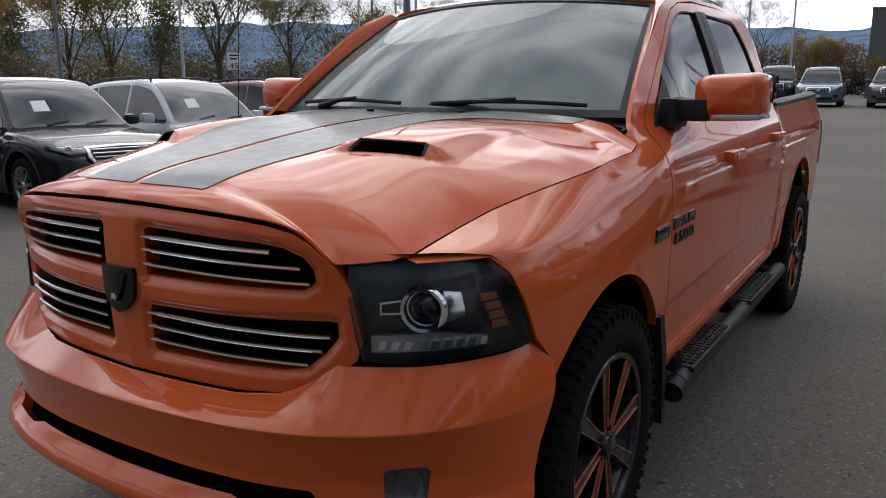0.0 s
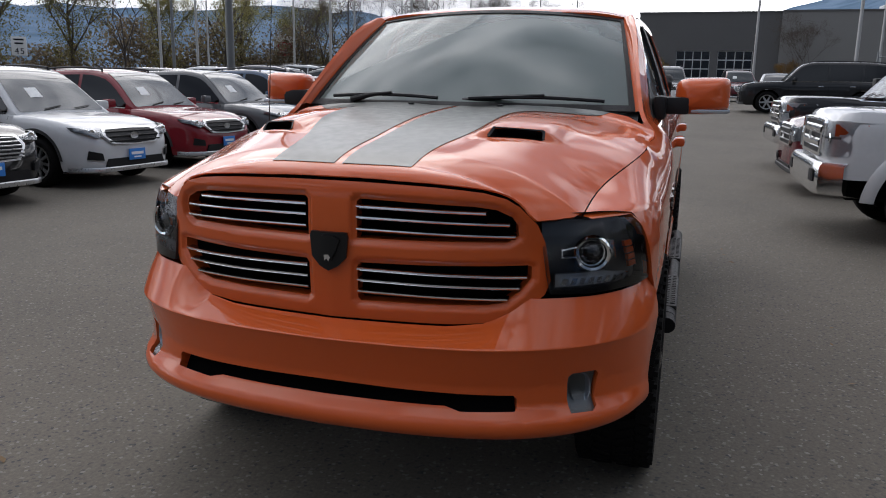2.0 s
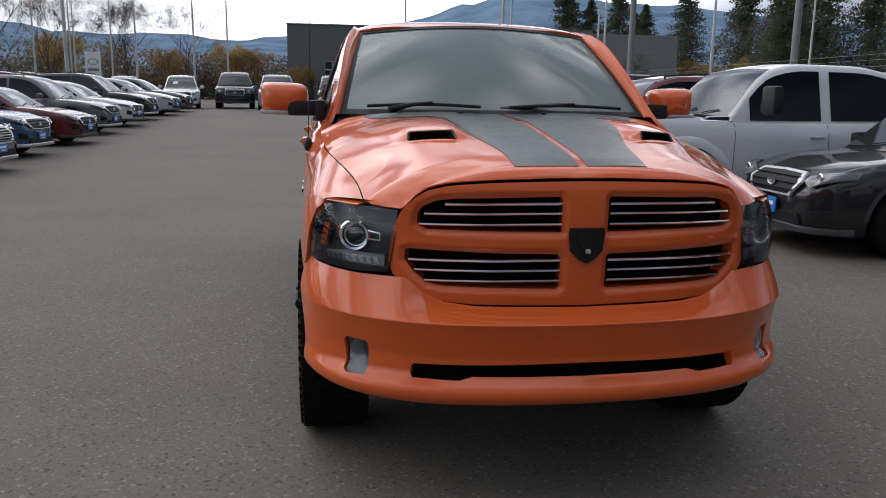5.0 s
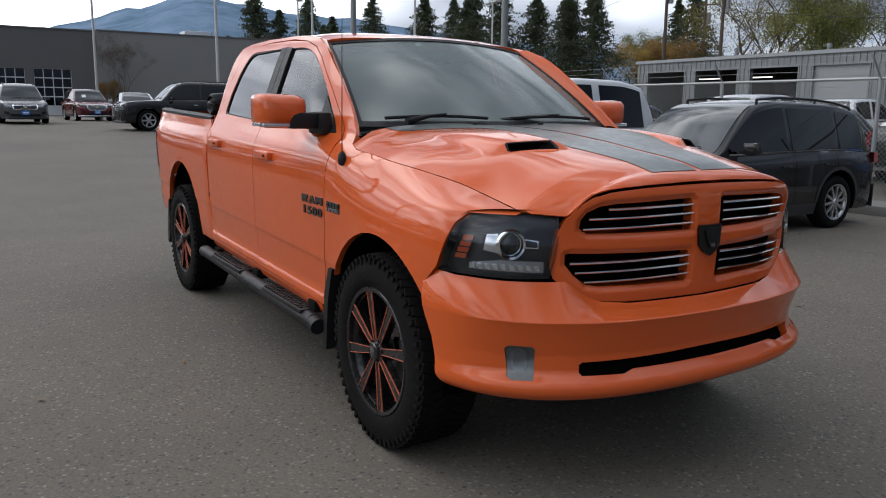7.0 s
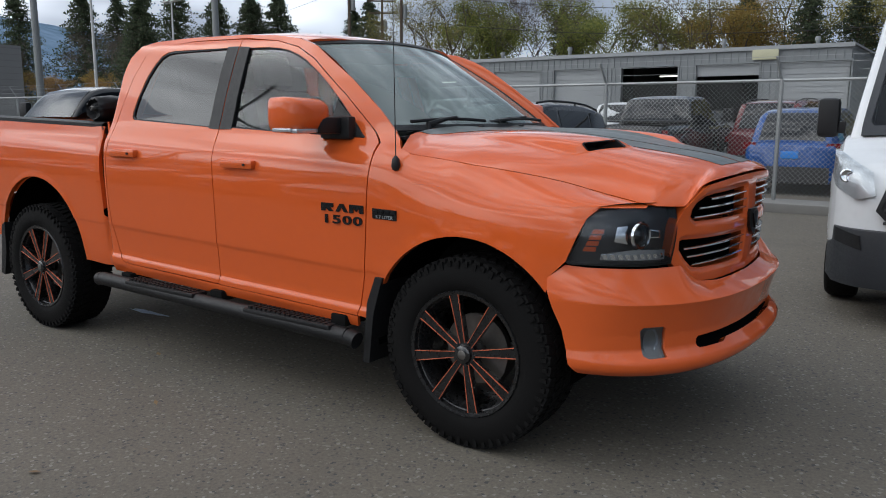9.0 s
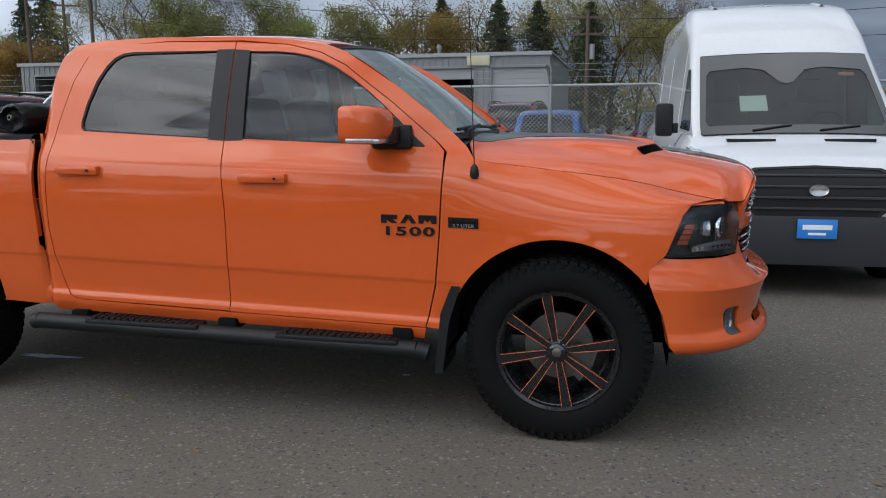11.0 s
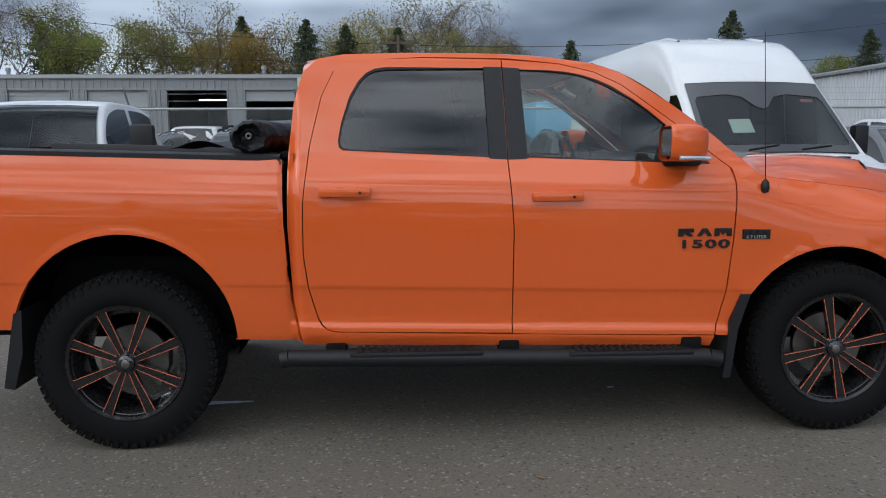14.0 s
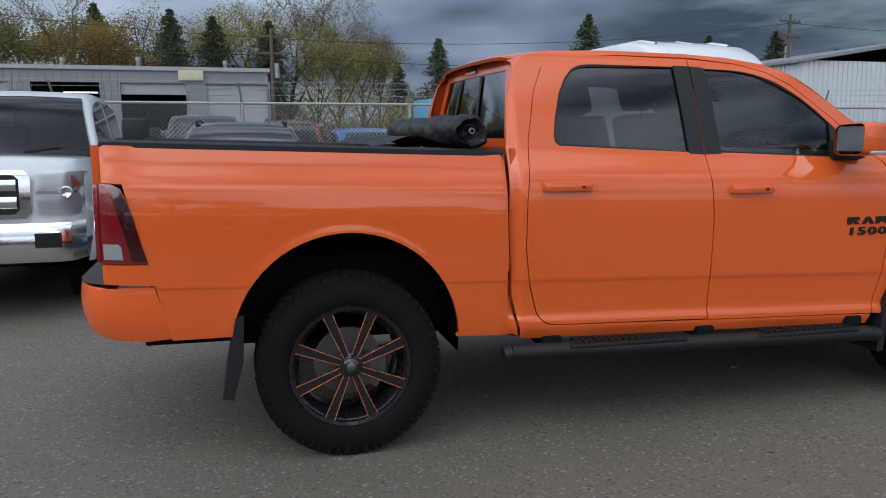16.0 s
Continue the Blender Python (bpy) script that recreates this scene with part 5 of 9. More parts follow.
for s in (-1, 1):
    def flank(x, z, off=0.004):
        return Vector((x, s * (side(x, z) + off), z))
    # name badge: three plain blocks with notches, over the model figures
    for k, x in enumerate((-0.795, -0.700, -0.605)):
        w = 0.040
        shapes = ([(-w, -0.020), (-w, 0.020), (w, 0.020), (w, 0.0), (w * 0.4, 0.0), (w, -0.020), (w * 0.3, -0.020), (-w * 0.3, -0.004), (-w * 0.3, -0.020)],
                  [(-w, -0.020), (-w * 0.3, 0.020), (w * 0.3, 0.020), (w, -0.020), (w * 0.4, -0.020), (0, 0.004), (-w * 0.4, -0.020)],
                  [(-w * 1.1, -0.020), (-w * 1.1, 0.020), (w * 1.1, 0.020), (w * 1.1, -0.020), (w * 0.5, -0.020), (w * 0.4, 0.004), (0, -0.014), (-w * 0.4, 0.004), (-w * 0.5, -0.020)])
        sh = shapes[k if s < 0 else 2 - k]
        panel("badge_block", [(x + (a if s < 0 else -a), 1.056 + b) for a, b in sh], lambda u, v: tuple(flank(u, v, 0.006)), BADGE, truck, "raised dark badge shape", du=0.2, dv=0.2, thick=0.008, out=(0, s, 0))
    for k, ch in enumerate("1500"):
        u = -0.802 + 0.068 * k if s < 0 else -0.598 - 0.068 * k
        letters("figure", ch, 0.058, 0.005, Matrix.Translation(flank(u, 0.978, 0.003)) @ pose(0, 0, 0, 90, 0, 0 if s < 0 else 180) @ Matrix.Diagonal((2.0, 1, 1, 1)), BADGE, truck, bold=0.0016)
    panel("engine_badge", [(-0.505, 1.020), (-0.360, 1.017), (-0.360, 1.066), (-0.505, 1.069)], lambda u, v: tuple(flank(u, v, 0.004)), BADGE, truck, "small dark engine badge", du=0.2, dv=0.2, thick=0.004, out=(0, s, 0))
    letters("engine_size", "5.7 LITER", 0.022, 0.001, Matrix.Translation(flank(-0.432, 1.022, 0.0055)) @ pose(0, 0, 0, 90, 0, 0 if s < 0 else 180) @ Matrix.Diagonal((1.2, 1, 1, 1)), SILVER, truck)
    for k in range(4):
        bm = bmesh.new()
        c = flank(-0.487 + 0.036 * k, 1.054, 0.006)
        box(bm, (c.x - 0.014, c.y - 0.002, c.z - 0.009), (c.x + 0.014, c.y + 0.002, c.z + 0.009))
        part("badge_bar", bm, BADGE, truck)

# cabin
bm = bmesh.new()
box(bm, (-2.70, -0.90, 0.62), (-0.60, 0.90, 0.66))
box(bm, (-2.72, -0.88, 0.62), (-2.68, 0.88, 1.45))
for s in (-1, 1):
    box(bm, (-2.70, s * 0.90 - 0.03, 0.62), (-0.62, s * 0.90 + 0.03, 1.36))
part("cabin_tub", bm, SEAT, truck, "charcoal cabin floor and door cards")
bm = bmesh.new()
box(bm, (-2.66, -0.60, 1.86), (-1.25, 0.60, 1.88))
part("headliner", bm, mat("headliner_cloth", (0.30, 0.29, 0.27), 0.9, 0, 0, 0.06, 6), truck, "light grey headliner")
bm = bmesh.new()
rows_ = [[(-0.50, y, 1.385), (-0.62, y, 1.43), (-0.80, y, 1.425), (-0.93, y, 1.37), (-1.00, y, 1.20), (-0.98, y, 0.95)] for y in np.linspace(-0.84, 0.84, 12)]
sheet("dashboard", rows_, DASH, truck, "dark grey dashboard", 60)
bm = bmesh.new()
for k in range(32):
    a0, a1 = 2 * math.pi * k / 32, 2 * math.pi * (k + 1) / 32
    tube(bm, (0, 0.19 * math.cos(a0), 0.19 * math.sin(a0)), (0, 0.19 * math.cos(a1), 0.19 * math.sin(a1)), 0.016, n=6)
for a in (0, 180, 270):
    tube(bm, (0.03, 0, 0), (0, 0.19 * math.cos(radians(a)), 0.19 * math.sin(radians(a))), 0.018, n=6)
tube(bm, (0.015, 0, 0), (0.12, 0, 0), 0.06, n=14)
bmesh.ops.transform(bm, matrix=pose(-1.06, 0.40, 1.36, 0, -22, 0), verts=bm.verts[:])
part("steering_wheel", bm, GLOSS_BLACK, truck, "black steering wheel")


def seat(x, y, w):
    bm = bmesh.new()
    box(bm, (x - 0.10, y - w, 0.95), (x + 0.40, y + w, 1.10), bevel=0.05)
    box(bm, (-0.07, -w, 0.0), (0.07, w, 0.62), pose(x - 0.12, y, 1.04, 0, -14, 0), bevel=0.05)
    for dy in ((0,) if w < 0.4 else (-0.42, 0.0, 0.42)):
        box(bm, (-0.05, -0.13, 0.64), (0.05, 0.13, 0.86), pose(x - 0.12, y + dy, 1.04, 0, -14, 0), bevel=0.045)
        tube(bm, (x - 0.27, y + dy - 0.05, 1.58), (x - 0.29, y + dy - 0.05, 1.72), 0.006, n=6)
    part("seat", bm, SEAT, truck, "charcoal cloth seat")


seat(-1.52, -0.40, 0.25), seat(-1.52, 0.40, 0.25), seat(-2.20, 0.0, 0.66)
bm = bmesh.new()
box(bm, (-0.03, -0.11, -0.03), (0.02, 0.11, 0.035), pose(-1.07, 0.0, 1.76, 0, 0, 0), bevel=0.015)
tube(bm, (-1.06, 0, 1.79), (-1.04, 0, 1.83), 0.01, n=8)
part("inner_mirror", bm, BLACK_TRIM, truck, "black inner rear-view mirror")

# ---- ground ----
def ground_z(x):
    return 0.75 * smooth(-8, -40, x)


def asphalt():
    """Worn asphalt: pale and dark chips, broad stains and a grainy relief."""
    m = bpy.data.materials.new("asphalt")
    m.use_nodes = True
    n, l = m.node_tree.nodes, m.node_tree.links
    b = n["Principled BSDF"]
    tc = n.new("ShaderNodeTexCoord")

    def tex(kind, scale, detail=3):
        t = n.new(kind)
        t.inputs["Scale"].default_value = scale
        if kind == "ShaderNodeTexNoise":
            t.inputs["Detail"].default_value, t.inputs["Roughness"].default_value = detail, 0.65
        l.new(tc.outputs["Object"], t.inputs["Vector"])
        return t

    def mix(kind, fac, a, b_):
        k = n.new("ShaderNodeMix")
        k.data_type, k.blend_type = "RGBA", kind
        for sock, val in (("Factor", fac), ("A", a), ("B", b_)):
            if hasattr(val, "node"):
                l.new(val, k.inputs[sock])
            else:
                k.inputs[sock].default_value = val if sock == "Factor" else (*val, 1)
        return k.outputs["Result"]

    def ramp(src, lo, hi):
        r = n.new("ShaderNodeMapRange")
        r.inputs["From Min"].default_value, r.inputs["From Max"].default_value = lo, hi
        l.new(src, r.inputs["Value"])
        return r.outputs["Result"]

    broad, grain, fine = tex("ShaderNodeTexNoise", 0.35, 5), tex("ShaderNodeTexNoise", 55, 5), tex("ShaderNodeTexNoise", 170, 2)
    chips = tex("ShaderNodeTexVoronoi", 75)
    col = mix("MIX", ramp(broad.outputs["Fac"], 0.32, 0.68), (0.092, 0.081, 0.064), (0.127, 0.111, 0.088))
    col = mix("MULTIPLY", 0.85, col, mix("MIX", ramp(grain.outputs["Fac"], 0.30, 0.70), (0.68, 0.68, 0.69), (1.26, 1.25, 1.24)))
    pick = n.new("ShaderNodeSeparateColor")
    l.new(chips.outputs["Color"], pick.inputs["Color"])
    col = mix("MIX", ramp(pick.outputs["Red"], 0.92, 0.99), col, (0.185, 0.174, 0.156))
    col = mix("MIX", ramp(pick.outputs["Green"], 0.90, 0.99), col, (0.046, 0.045, 0.047))
    col = mix("MULTIPLY", ramp(fine.outputs["Fac"], 0.62, 0.75), col, (1.5, 1.45, 1.4))
    l.new(col, b.inputs["Base Color"])
    b.inputs["Roughness"].default_value = 0.88
    bp = n.new("ShaderNodeBump")
    bp.inputs["Strength"].default_value, bp.inputs["Distance"].default_value = 0.6, 0.005
    l.new(grain.outputs["Fac"], bp.inputs["Height"])
    l.new(bp.outputs["Normal"], b.inputs["Normal"])
    return m


ASPHALT = asphalt()
xs = [-4000, -1500, -600, -300, -150, -90, -60] + list(np.linspace(-44, -4, 21)) + [0, 10, 30, 80, 200, 600, 1500, 4000]
ys = [-4000, -1500, -500, -200, -80, -40, -20, 0, 20, 40, 80, 200, 500, 1500, 4000]
g = sheet("ground", [[(x, y, ground_z(x)) for y in ys] for x in xs], ASPHALT, None, "grey worn asphalt parking lot", 60)
tagged(g, "grey worn asphalt parking lot", "ground", kind="structure")

# pale chalk smear under the sill, and fallen leaves
CHALK = mat("pale_blue_chalk", (0.50, 0.60, 0.74), 0.9, 0, 0, 0.3, 20)
r3 = random.Random(5)
for cx, cy, L, W in ((-3.32, -0.35, 0.25, 0.040), (-0.94, -0.24, 0.03, 0.012)):
    bm = bmesh.new()
    n_ = 26
    ring = [bm.verts.new((cx + L * math.cos(2 * math.pi * k / n_) * r3.uniform(0.6, 1.05), cy + W * math.sin(2 * math.pi * k / n_) * r3.uniform(0.5, 1.1), 0.004)) for k in range(n_)]
    bm.faces.new(ring)
    tagged(part("chalk_mark", bm, CHALK, None), "pale blue chalk smear on the asphalt", "ground mark", kind="structure")
LITTER = mat("dry_leaf", (0.16, 0.10, 0.045), 0.8, 0, 0, 0.3, 30)
vs_, fs_ = [], []
for _ in range(260):
    x, y, a, sz = r3.uniform(-30, 9), r3.uniform(-9, 9), r3.uniform(0, 6.3), r3.uniform(0.012, 0.035)
    if -4.9 < x < 1.2 and abs(y) < 0.9:
        continue
    u, w = Vector((math.cos(a), math.sin(a), r3.uniform(-0.2, 0.3))) * sz, Vector((-math.sin(a), math.cos(a), r3.uniform(-0.2, 0.3))) * sz * 0.5
    p0 = Vector((x, y, ground_z(x) + 0.010))
    i = len(vs_)
    vs_ += [tuple(p0 - u), tuple(p0 + w), tuple(p0 + u), tuple(p0 - w)]
    fs_.append((i, i + 1, i + 2, i + 3))
me = bpy.data.meshes.new("leaf_litter")
me.from_pydata(vs_, [], fs_)
tagged(link_mesh("leaf_litter", me, LITTER, None), "scattered dry leaves on the asphalt", "leaf litter", kind="stuff")

# ---- other parked vehicles: x ahead, y left, z up from the ground at the middle ----
WHITE_BAR = mat("plate_writing", (0.80, 0.82, 0.84), 0.5)
GRILLE_DARK = mat("grille_black", (0.010, 0.010, 0.011), 0.6, 0, 0.0, 0.15, 20, spec=0.25)
LAMP_GREY = mat("grey_lamp_housing", (0.26, 0.265, 0.27), 0.22, 0.4, 0.5, 0.3, 25)
CLAD = mat("grey_black_cladding", (0.028, 0.028, 0.030), 0.6, 0, 0, 0.12, 8, 0.2, 200)


class Shape:
    """The surfaces of one kind of vehicle."""

    def __init__(self, L, W, wb, front, r, deck, roof, low=0.24, slope=0.30, nose=0.0, wide_y=0.93, square=False, arch=0.075, chin=None):
        self.L, self.W, self.hw, self.r, self.low, self.slope, self.nose, self.wide_y = L, W, W / 2, r, low, slope, nose, wide_y
        self.arch, self.chin = arch, chin or low
        self.xf = L / 2 - front
        self.xr = self.xf - wb
        self.deck, self.roof = Curve(*deck), Curve(*roof)
        self.roof_pts = roof
        e = L / 2
        self.plan = Curve((-e, 0.80), (-e + 0.06, 0.87), (-e + 0.30, 0.955), (-e + 1.0, 0.995), (0, 1.0), (e - 1.1, 0.995), (e - 0.55, 0.985 if square else 0.965), (e - 0.25, 0.965 if square else 0.89), (e - 0.09, 0.91 if square else 0.77), (e - 0.03, 0.86 if square else 0.67), (e, 0.78 if square else 0.55))
        self.fx = np.linspace(e - 1.3, e, 140)
        self.fy = np.array([self.half(x) * 0.985 for x in self.fx])
        self.fz = np.array([self.deck(x) + 0.036 for x in self.fx])

    def half(self, x):
        return self.hw * self.plan(x)

    def bottom(self, x):
        z = self.chin if x > self.xf + self.r + self.arch else self.low
        for c in (self.xf, self.xr):
            d = abs(x - c) / (self.r + self.arch)
            if d < 1:
                z = max(z, self.r + (self.r + self.arch) * math.sqrt(1 - d * d))
        return z

    def flank(self, x, z):
        """Half width at x and z below the windows."""
        k = (z - self.low) / max(0.1, self.deck(x) - self.low)
        f = Curve((0, 0.955), (0.12, 0.985), (0.45, 1.0), (0.66, 0.996), (0.72, 1.0), (0.88, 0.985), (1.0, self.wide_y))(min(1, max(0, k)))
        return self.half(x) * f

    def glass_y(self, x, z):
        return self.half(x) * self.wide_y - self.slope * max(0, z - self.deck(x)) - 0.03

    def nose_x(self, y, z):
        """How far ahead the skin of the nose lies at y and z."""
        a = float(np.interp(-abs(y), -self.fy, self.fx))
        b = float(np.interp(-z, -self.fz, self.fx))
        k = 60.0
        return -math.log(math.exp(-k * a) + math.exp(-k * b)) / k + 0.032

    def tail_x(self, y, z):
        a = abs(y) / self.hw
        return -self.L / 2 + 0.16 * max(0, (a - 0.5) / 0.5) ** 2


def body_mesh(S):
    e = S.L / 2
    xs = set(np.round(np.concatenate([np.linspace(-e, e, 26), [-e + 0.02, -e + 0.06, e - 0.04, e - 0.10, e - 0.16, e - 0.24]]), 4))
    for c in (S.xf, S.xr):
        xs |= set(np.round(c + (S.r + S.arch) * np.array([-1.001, -0.999, -0.97, -0.9, -0.75, -0.5, -0.25, 0, 0.25, 0.5, 0.75, 0.9, 0.97, 0.999, 1.001]), 4))
    rows_ = []
    for x in sorted(x for x in xs if -e <= x <= e):
        zb, zt = S.bottom(x), S.deck(x)
        zb = min(zb, zt - 0.05)
        right = []
        for k in np.linspace(0, 1, 9):
            z = zb + (zt - zb) * k
            right.append((S.flank(x, z), z))
        h = S.half(x) * S.wide_y
        top = [(h * 0.9, zt + 0.012), (h * 0.6, zt + 0.026), (h * 0.25, zt + 0.034)]
        prof = [(0.0, zb)] + [(right[0][0] * 0.8, zb)] + right + top
        rows_.append([(x, -y, z) for y, z in prof] + [(x, y, z) for y, z in prof[::-1][:-1]])
    bm = bmesh.new()
    vs = [[bm.verts.new(p) for p in row] for row in rows_]
    n = len(vs[0])
    for r0, r1 in zip(vs, vs[1:]):
        for i in range(n):
            bm.faces.new((r0[i], r0[(i + 1) % n], r1[(i + 1) % n], r1[i]))
    bm.faces.new(vs[0]), bm.faces.new(vs[-1][::-1])
    bmesh.ops.recalc_face_normals(bm, faces=bm.faces[:])
    return bm


def cabin_mesh(S):
    x0, x1 = S.roof_pts[0][0], S.roof_pts[-1][0]
    xs = sorted(set(np.round(np.concatenate([np.linspace(x0, x1, 22), [p[0] for p in S.roof_pts]]), 4)))
    bm = bmesh.new()
    vs = []
    for x in xs:
        zt, zd = max(S.roof(x), S.deck(x) - 0.01), S.deck(x) - 0.03
        zs = [zd + (zt - 0.05 - zd) * k for k in (0, 0.25, 0.5, 0.75, 1)] if zt > zd + 0.1 else [zd + (zt - zd) * k * 0.8 for k in (0, 0.25, 0.5, 0.75, 1)]
        side_ = [(S.glass_y(x, z), z) for z in zs]
        w = side_[-1][0]
        prof = side_ + [(w - 0.035, zt - 0.012), (w - 0.09, zt + 0.002), (w * 0.5, zt + 0.018), (w * 0.15, zt + 0.024)]
        vs.append([bm.verts.new((x, -y, z)) for y, z in prof] + [bm.verts.new((x, y, z)) for y, z in prof[::-1]])
    n = len(vs[0])
    for r0, r1 in zip(vs, vs[1:]):
        for i in range(n):
            bm.faces.new((r0[i], r0[(i + 1) % n], r1[(i + 1) % n], r1[i]))
    bm.faces.new(vs[0]), bm.faces.new(vs[-1][::-1])
    bmesh.ops.recalc_face_normals(bm, faces=bm.faces[:])
    return bm


def road_wheel(r, w, spokes, rim_mat, style=0):
    """Tyre and rim as meshes, outer face along -y."""
    t = bmesh.new()
    rr = r * 0.66
    lathe(t, [(rr, w / 2 - 0.02), (rr + 0.02, w / 2), (r - 0.03, w / 2), (r - 0.008, w / 2 - 0.03), (r, 0.0), (r - 0.008, -w / 2 + 0.03), (r - 0.03, -w / 2), (rr + 0.02, -w / 2), (rr, -w / 2 + 0.02)], 32)
    m = bmesh.new()
    lathe(m, [(rr - 0.01, w / 2 - 0.03), (rr - 0.03, 0.0), (rr - 0.02, -w / 2 + 0.03), (rr + 0.008, -w / 2 - 0.002), (rr - 0.012, -w / 2 + 0.004)], 32)
    for k in range(spokes):
        wide = 0.030 if spokes > 6 else 0.055
        vs = prism(m, [(-wide * 0.6, 0.03), (wide * 0.6, 0.03), (wide * (0.8 if style else 0.55), rr - 0.008), (-wide * (0.8 if style else 0.55), rr - 0.008)], 0.03)
        bmesh.ops.transform(m, matrix=pose(0, 0, 0, 0, 360 / spokes * k, 0) @ Matrix.Translation((0, -w / 2 + 0.012, 0)), verts=vs)
    lathe(m, [(0.0001, -w / 2 - 0.004), (0.035, -w / 2), (0.055, -w / 2 + 0.02), (0.06, -w / 2 + 0.05)], 20)
    d = bmesh.new()
    lathe(d, [(0.0001, -w / 2 + 0.06), (rr - 0.015, -w / 2 + 0.065)], 24)
    return t, m, d


def window_outline(S, xa, xb, sill=0.035, head=0.085, cap=9.0):
    """Window between xa and xb under the roof line."""
    top, low = [], []
    for x in np.linspace(xa, xb, 9):
        zl, zt = S.deck(x) + sill, min(cap, S.roof(x) - head)
        if zt > zl + 0.03:
            top.append((x, zt)), low.append((x, zl))
    return low + top[::-1]


def vehicle(name, label, category, S, windows, grille_spec, lamp_spec, options):
    """Builds one vehicle at the origin, heading along +x."""
    v = thing(name, label, category)
    o = options
    body = part("body", body_mesh(S), CAR_PAINT, v, "", 50)
    if o.get("cab", True):
        cab_bm = cabin_mesh(S)
        if o.get("clear"):                       # the windscreen opening goes through the skin
            wide = lambda x: S.glass_y(x, max(S.deck(x), S.roof(x) - 0.05)) - 0.085
            gone = [f for f in cab_bm.faces if S.roof_pts[-2][0] < f.calc_center_median().x < S.roof_pts[-1][0] and all(abs(w_.co.y) < wide(w_.co.x) + 0.004 for w_ in f.verts)]
            bmesh.ops.delete(cab_bm, geom=gone, context="FACES")
        part("cabin", cab_bm, CAR_PAINT, v, "", 55)
    x_c, x_r = S.roof_pts[-1][0], S.roof_pts[-2][0]
    for c in (S.xf, S.xr):                       # black wheel wells
        for s in (-1, 1):
            rad, y1 = S.r + S.arch - 0.016, S.hw * 0.42
            ring = [(c + rad * math.cos(radians(a)), S.r + rad * math.sin(radians(a))) for a in np.linspace(-4, 184, 20)]
            sheet("wheel_well", [[(x, s * min(S.half(x) * 0.955, y), z) for x, z in ring] for y in (9.0, S.hw * 0.7, y1)] + [[(c, s * y1, S.r)] * 20], DARK, v, "black wheel well")
    if o.get("clear"):
        xb = o["clear"]
        sheet("cab_lining", [[(x, q * (S.glass_y(x, z) - 0.04), z) for q, z in ((-1, S.deck(x) + 0.02), (-1, S.roof(x) - 0.09), (-0.5, S.roof(x) - 0.05), (0.5, S.roof(x) - 0.05), (1, S.roof(x) - 0.09), (1, S.deck(x) + 0.02))] for x in np.linspace(xb, x_r - 0.02, 6)], CAB_GREY, v, "grey cab lining")
        sheet("bulkhead", [[(xb, q * (S.glass_y(xb, z) - 0.05), z) for q in (-1, 0, 1)] for z in (S.deck(xb) + 0.02, S.roof(xb) - 0.06)], SEAT, v, "dark partition behind the seats")
        zd = S.deck(x_c) + 0.03
        sheet("dashboard", [[(x_c - 0.06, y, zd - 0.02), (x_c - 0.30, y, zd + 0.05), (x_c - 0.50, y, zd + 0.06), (x_c - 0.62, y, zd - 0.02), (x_c - 0.64, y, zd - 0.2), (xb, y, zd - 0.045)] for y in np.linspace(-S.glass_y(x_c - 0.4, zd) + 0.04, S.glass_y(x_c - 0.4, zd) - 0.04, 9)], BLACK_TRIM, v, "black dashboard")
        for ys_ in (-0.42, 0.42):
            bm = bmesh.new()
            box(bm, (xb + 0.12, ys_ - 0.25, zd - 0.05), (xb + 0.28, ys_ + 0.25, zd + 0.33), bevel=0.05)
            box(bm, (xb + 0.14, ys_ - 0.13, zd + 0.36), (xb + 0.24, ys_ + 0.13, zd + 0.56), bevel=0.04)
            part("seat", bm, SEAT, v, "dark cloth seat")
        bm = bmesh.new()
        ring = [(x_c - 0.74 + 0.10 * math.sin(a), 0.42 + 0.19 * math.cos(a), zd + 0.06 + 0.16 * math.sin(a)) for a in np.linspace(0, 2 * math.pi, 25)]
        sweep(bm, ring, 0.014)
        part("steering_wheel", bm, BLACK_TRIM, v, "black steering wheel")

    def roofskin(x, q, off=0.008):
        z = S.roof(x)
        w = S.glass_y(x, max(S.deck(x), z - 0.05)) - 0.075
        return (x + off * 0.6, q * w, z + 0.020 * (1 - q * q) + off)

    screen_ = panel("windscreen", [(x_c - 0.035, -0.94), (x_c - 0.035, 0.94), (x_c - 0.06, 0.985), (x_c - 0.11, 1.0), (x_r + 0.10, 1.0), (x_r + 0.05, 0.985), (x_r + 0.03, 0.94), (x_r + 0.03, -0.94), (x_r + 0.05, -0.985), (x_r + 0.10, -1.0), (x_c - 0.11, -1.0), (x_c - 0.06, -0.985)], roofskin, CLEAR_SCREEN if o.get("clear") else CAR_SCREEN, v, "sloping windscreen glass", du=0.15, dv=0.25, thick=0, out=(1, 0, 0.5))
    panel("dash_sheet", [(x_c - 0.26, -0.55), (x_c - 0.26, -0.25), (x_c - 0.42, -0.25), (x_c - 0.42, -0.55)], lambda x, q: roofskin(x, q, 0.002 if o.get("clear") else 0.011), PAPER, v, "white price sheet behind the glass", du=0.3, dv=0.4, thick=0, out=(1, 0, 0.5)) if o.get("sheet") else None
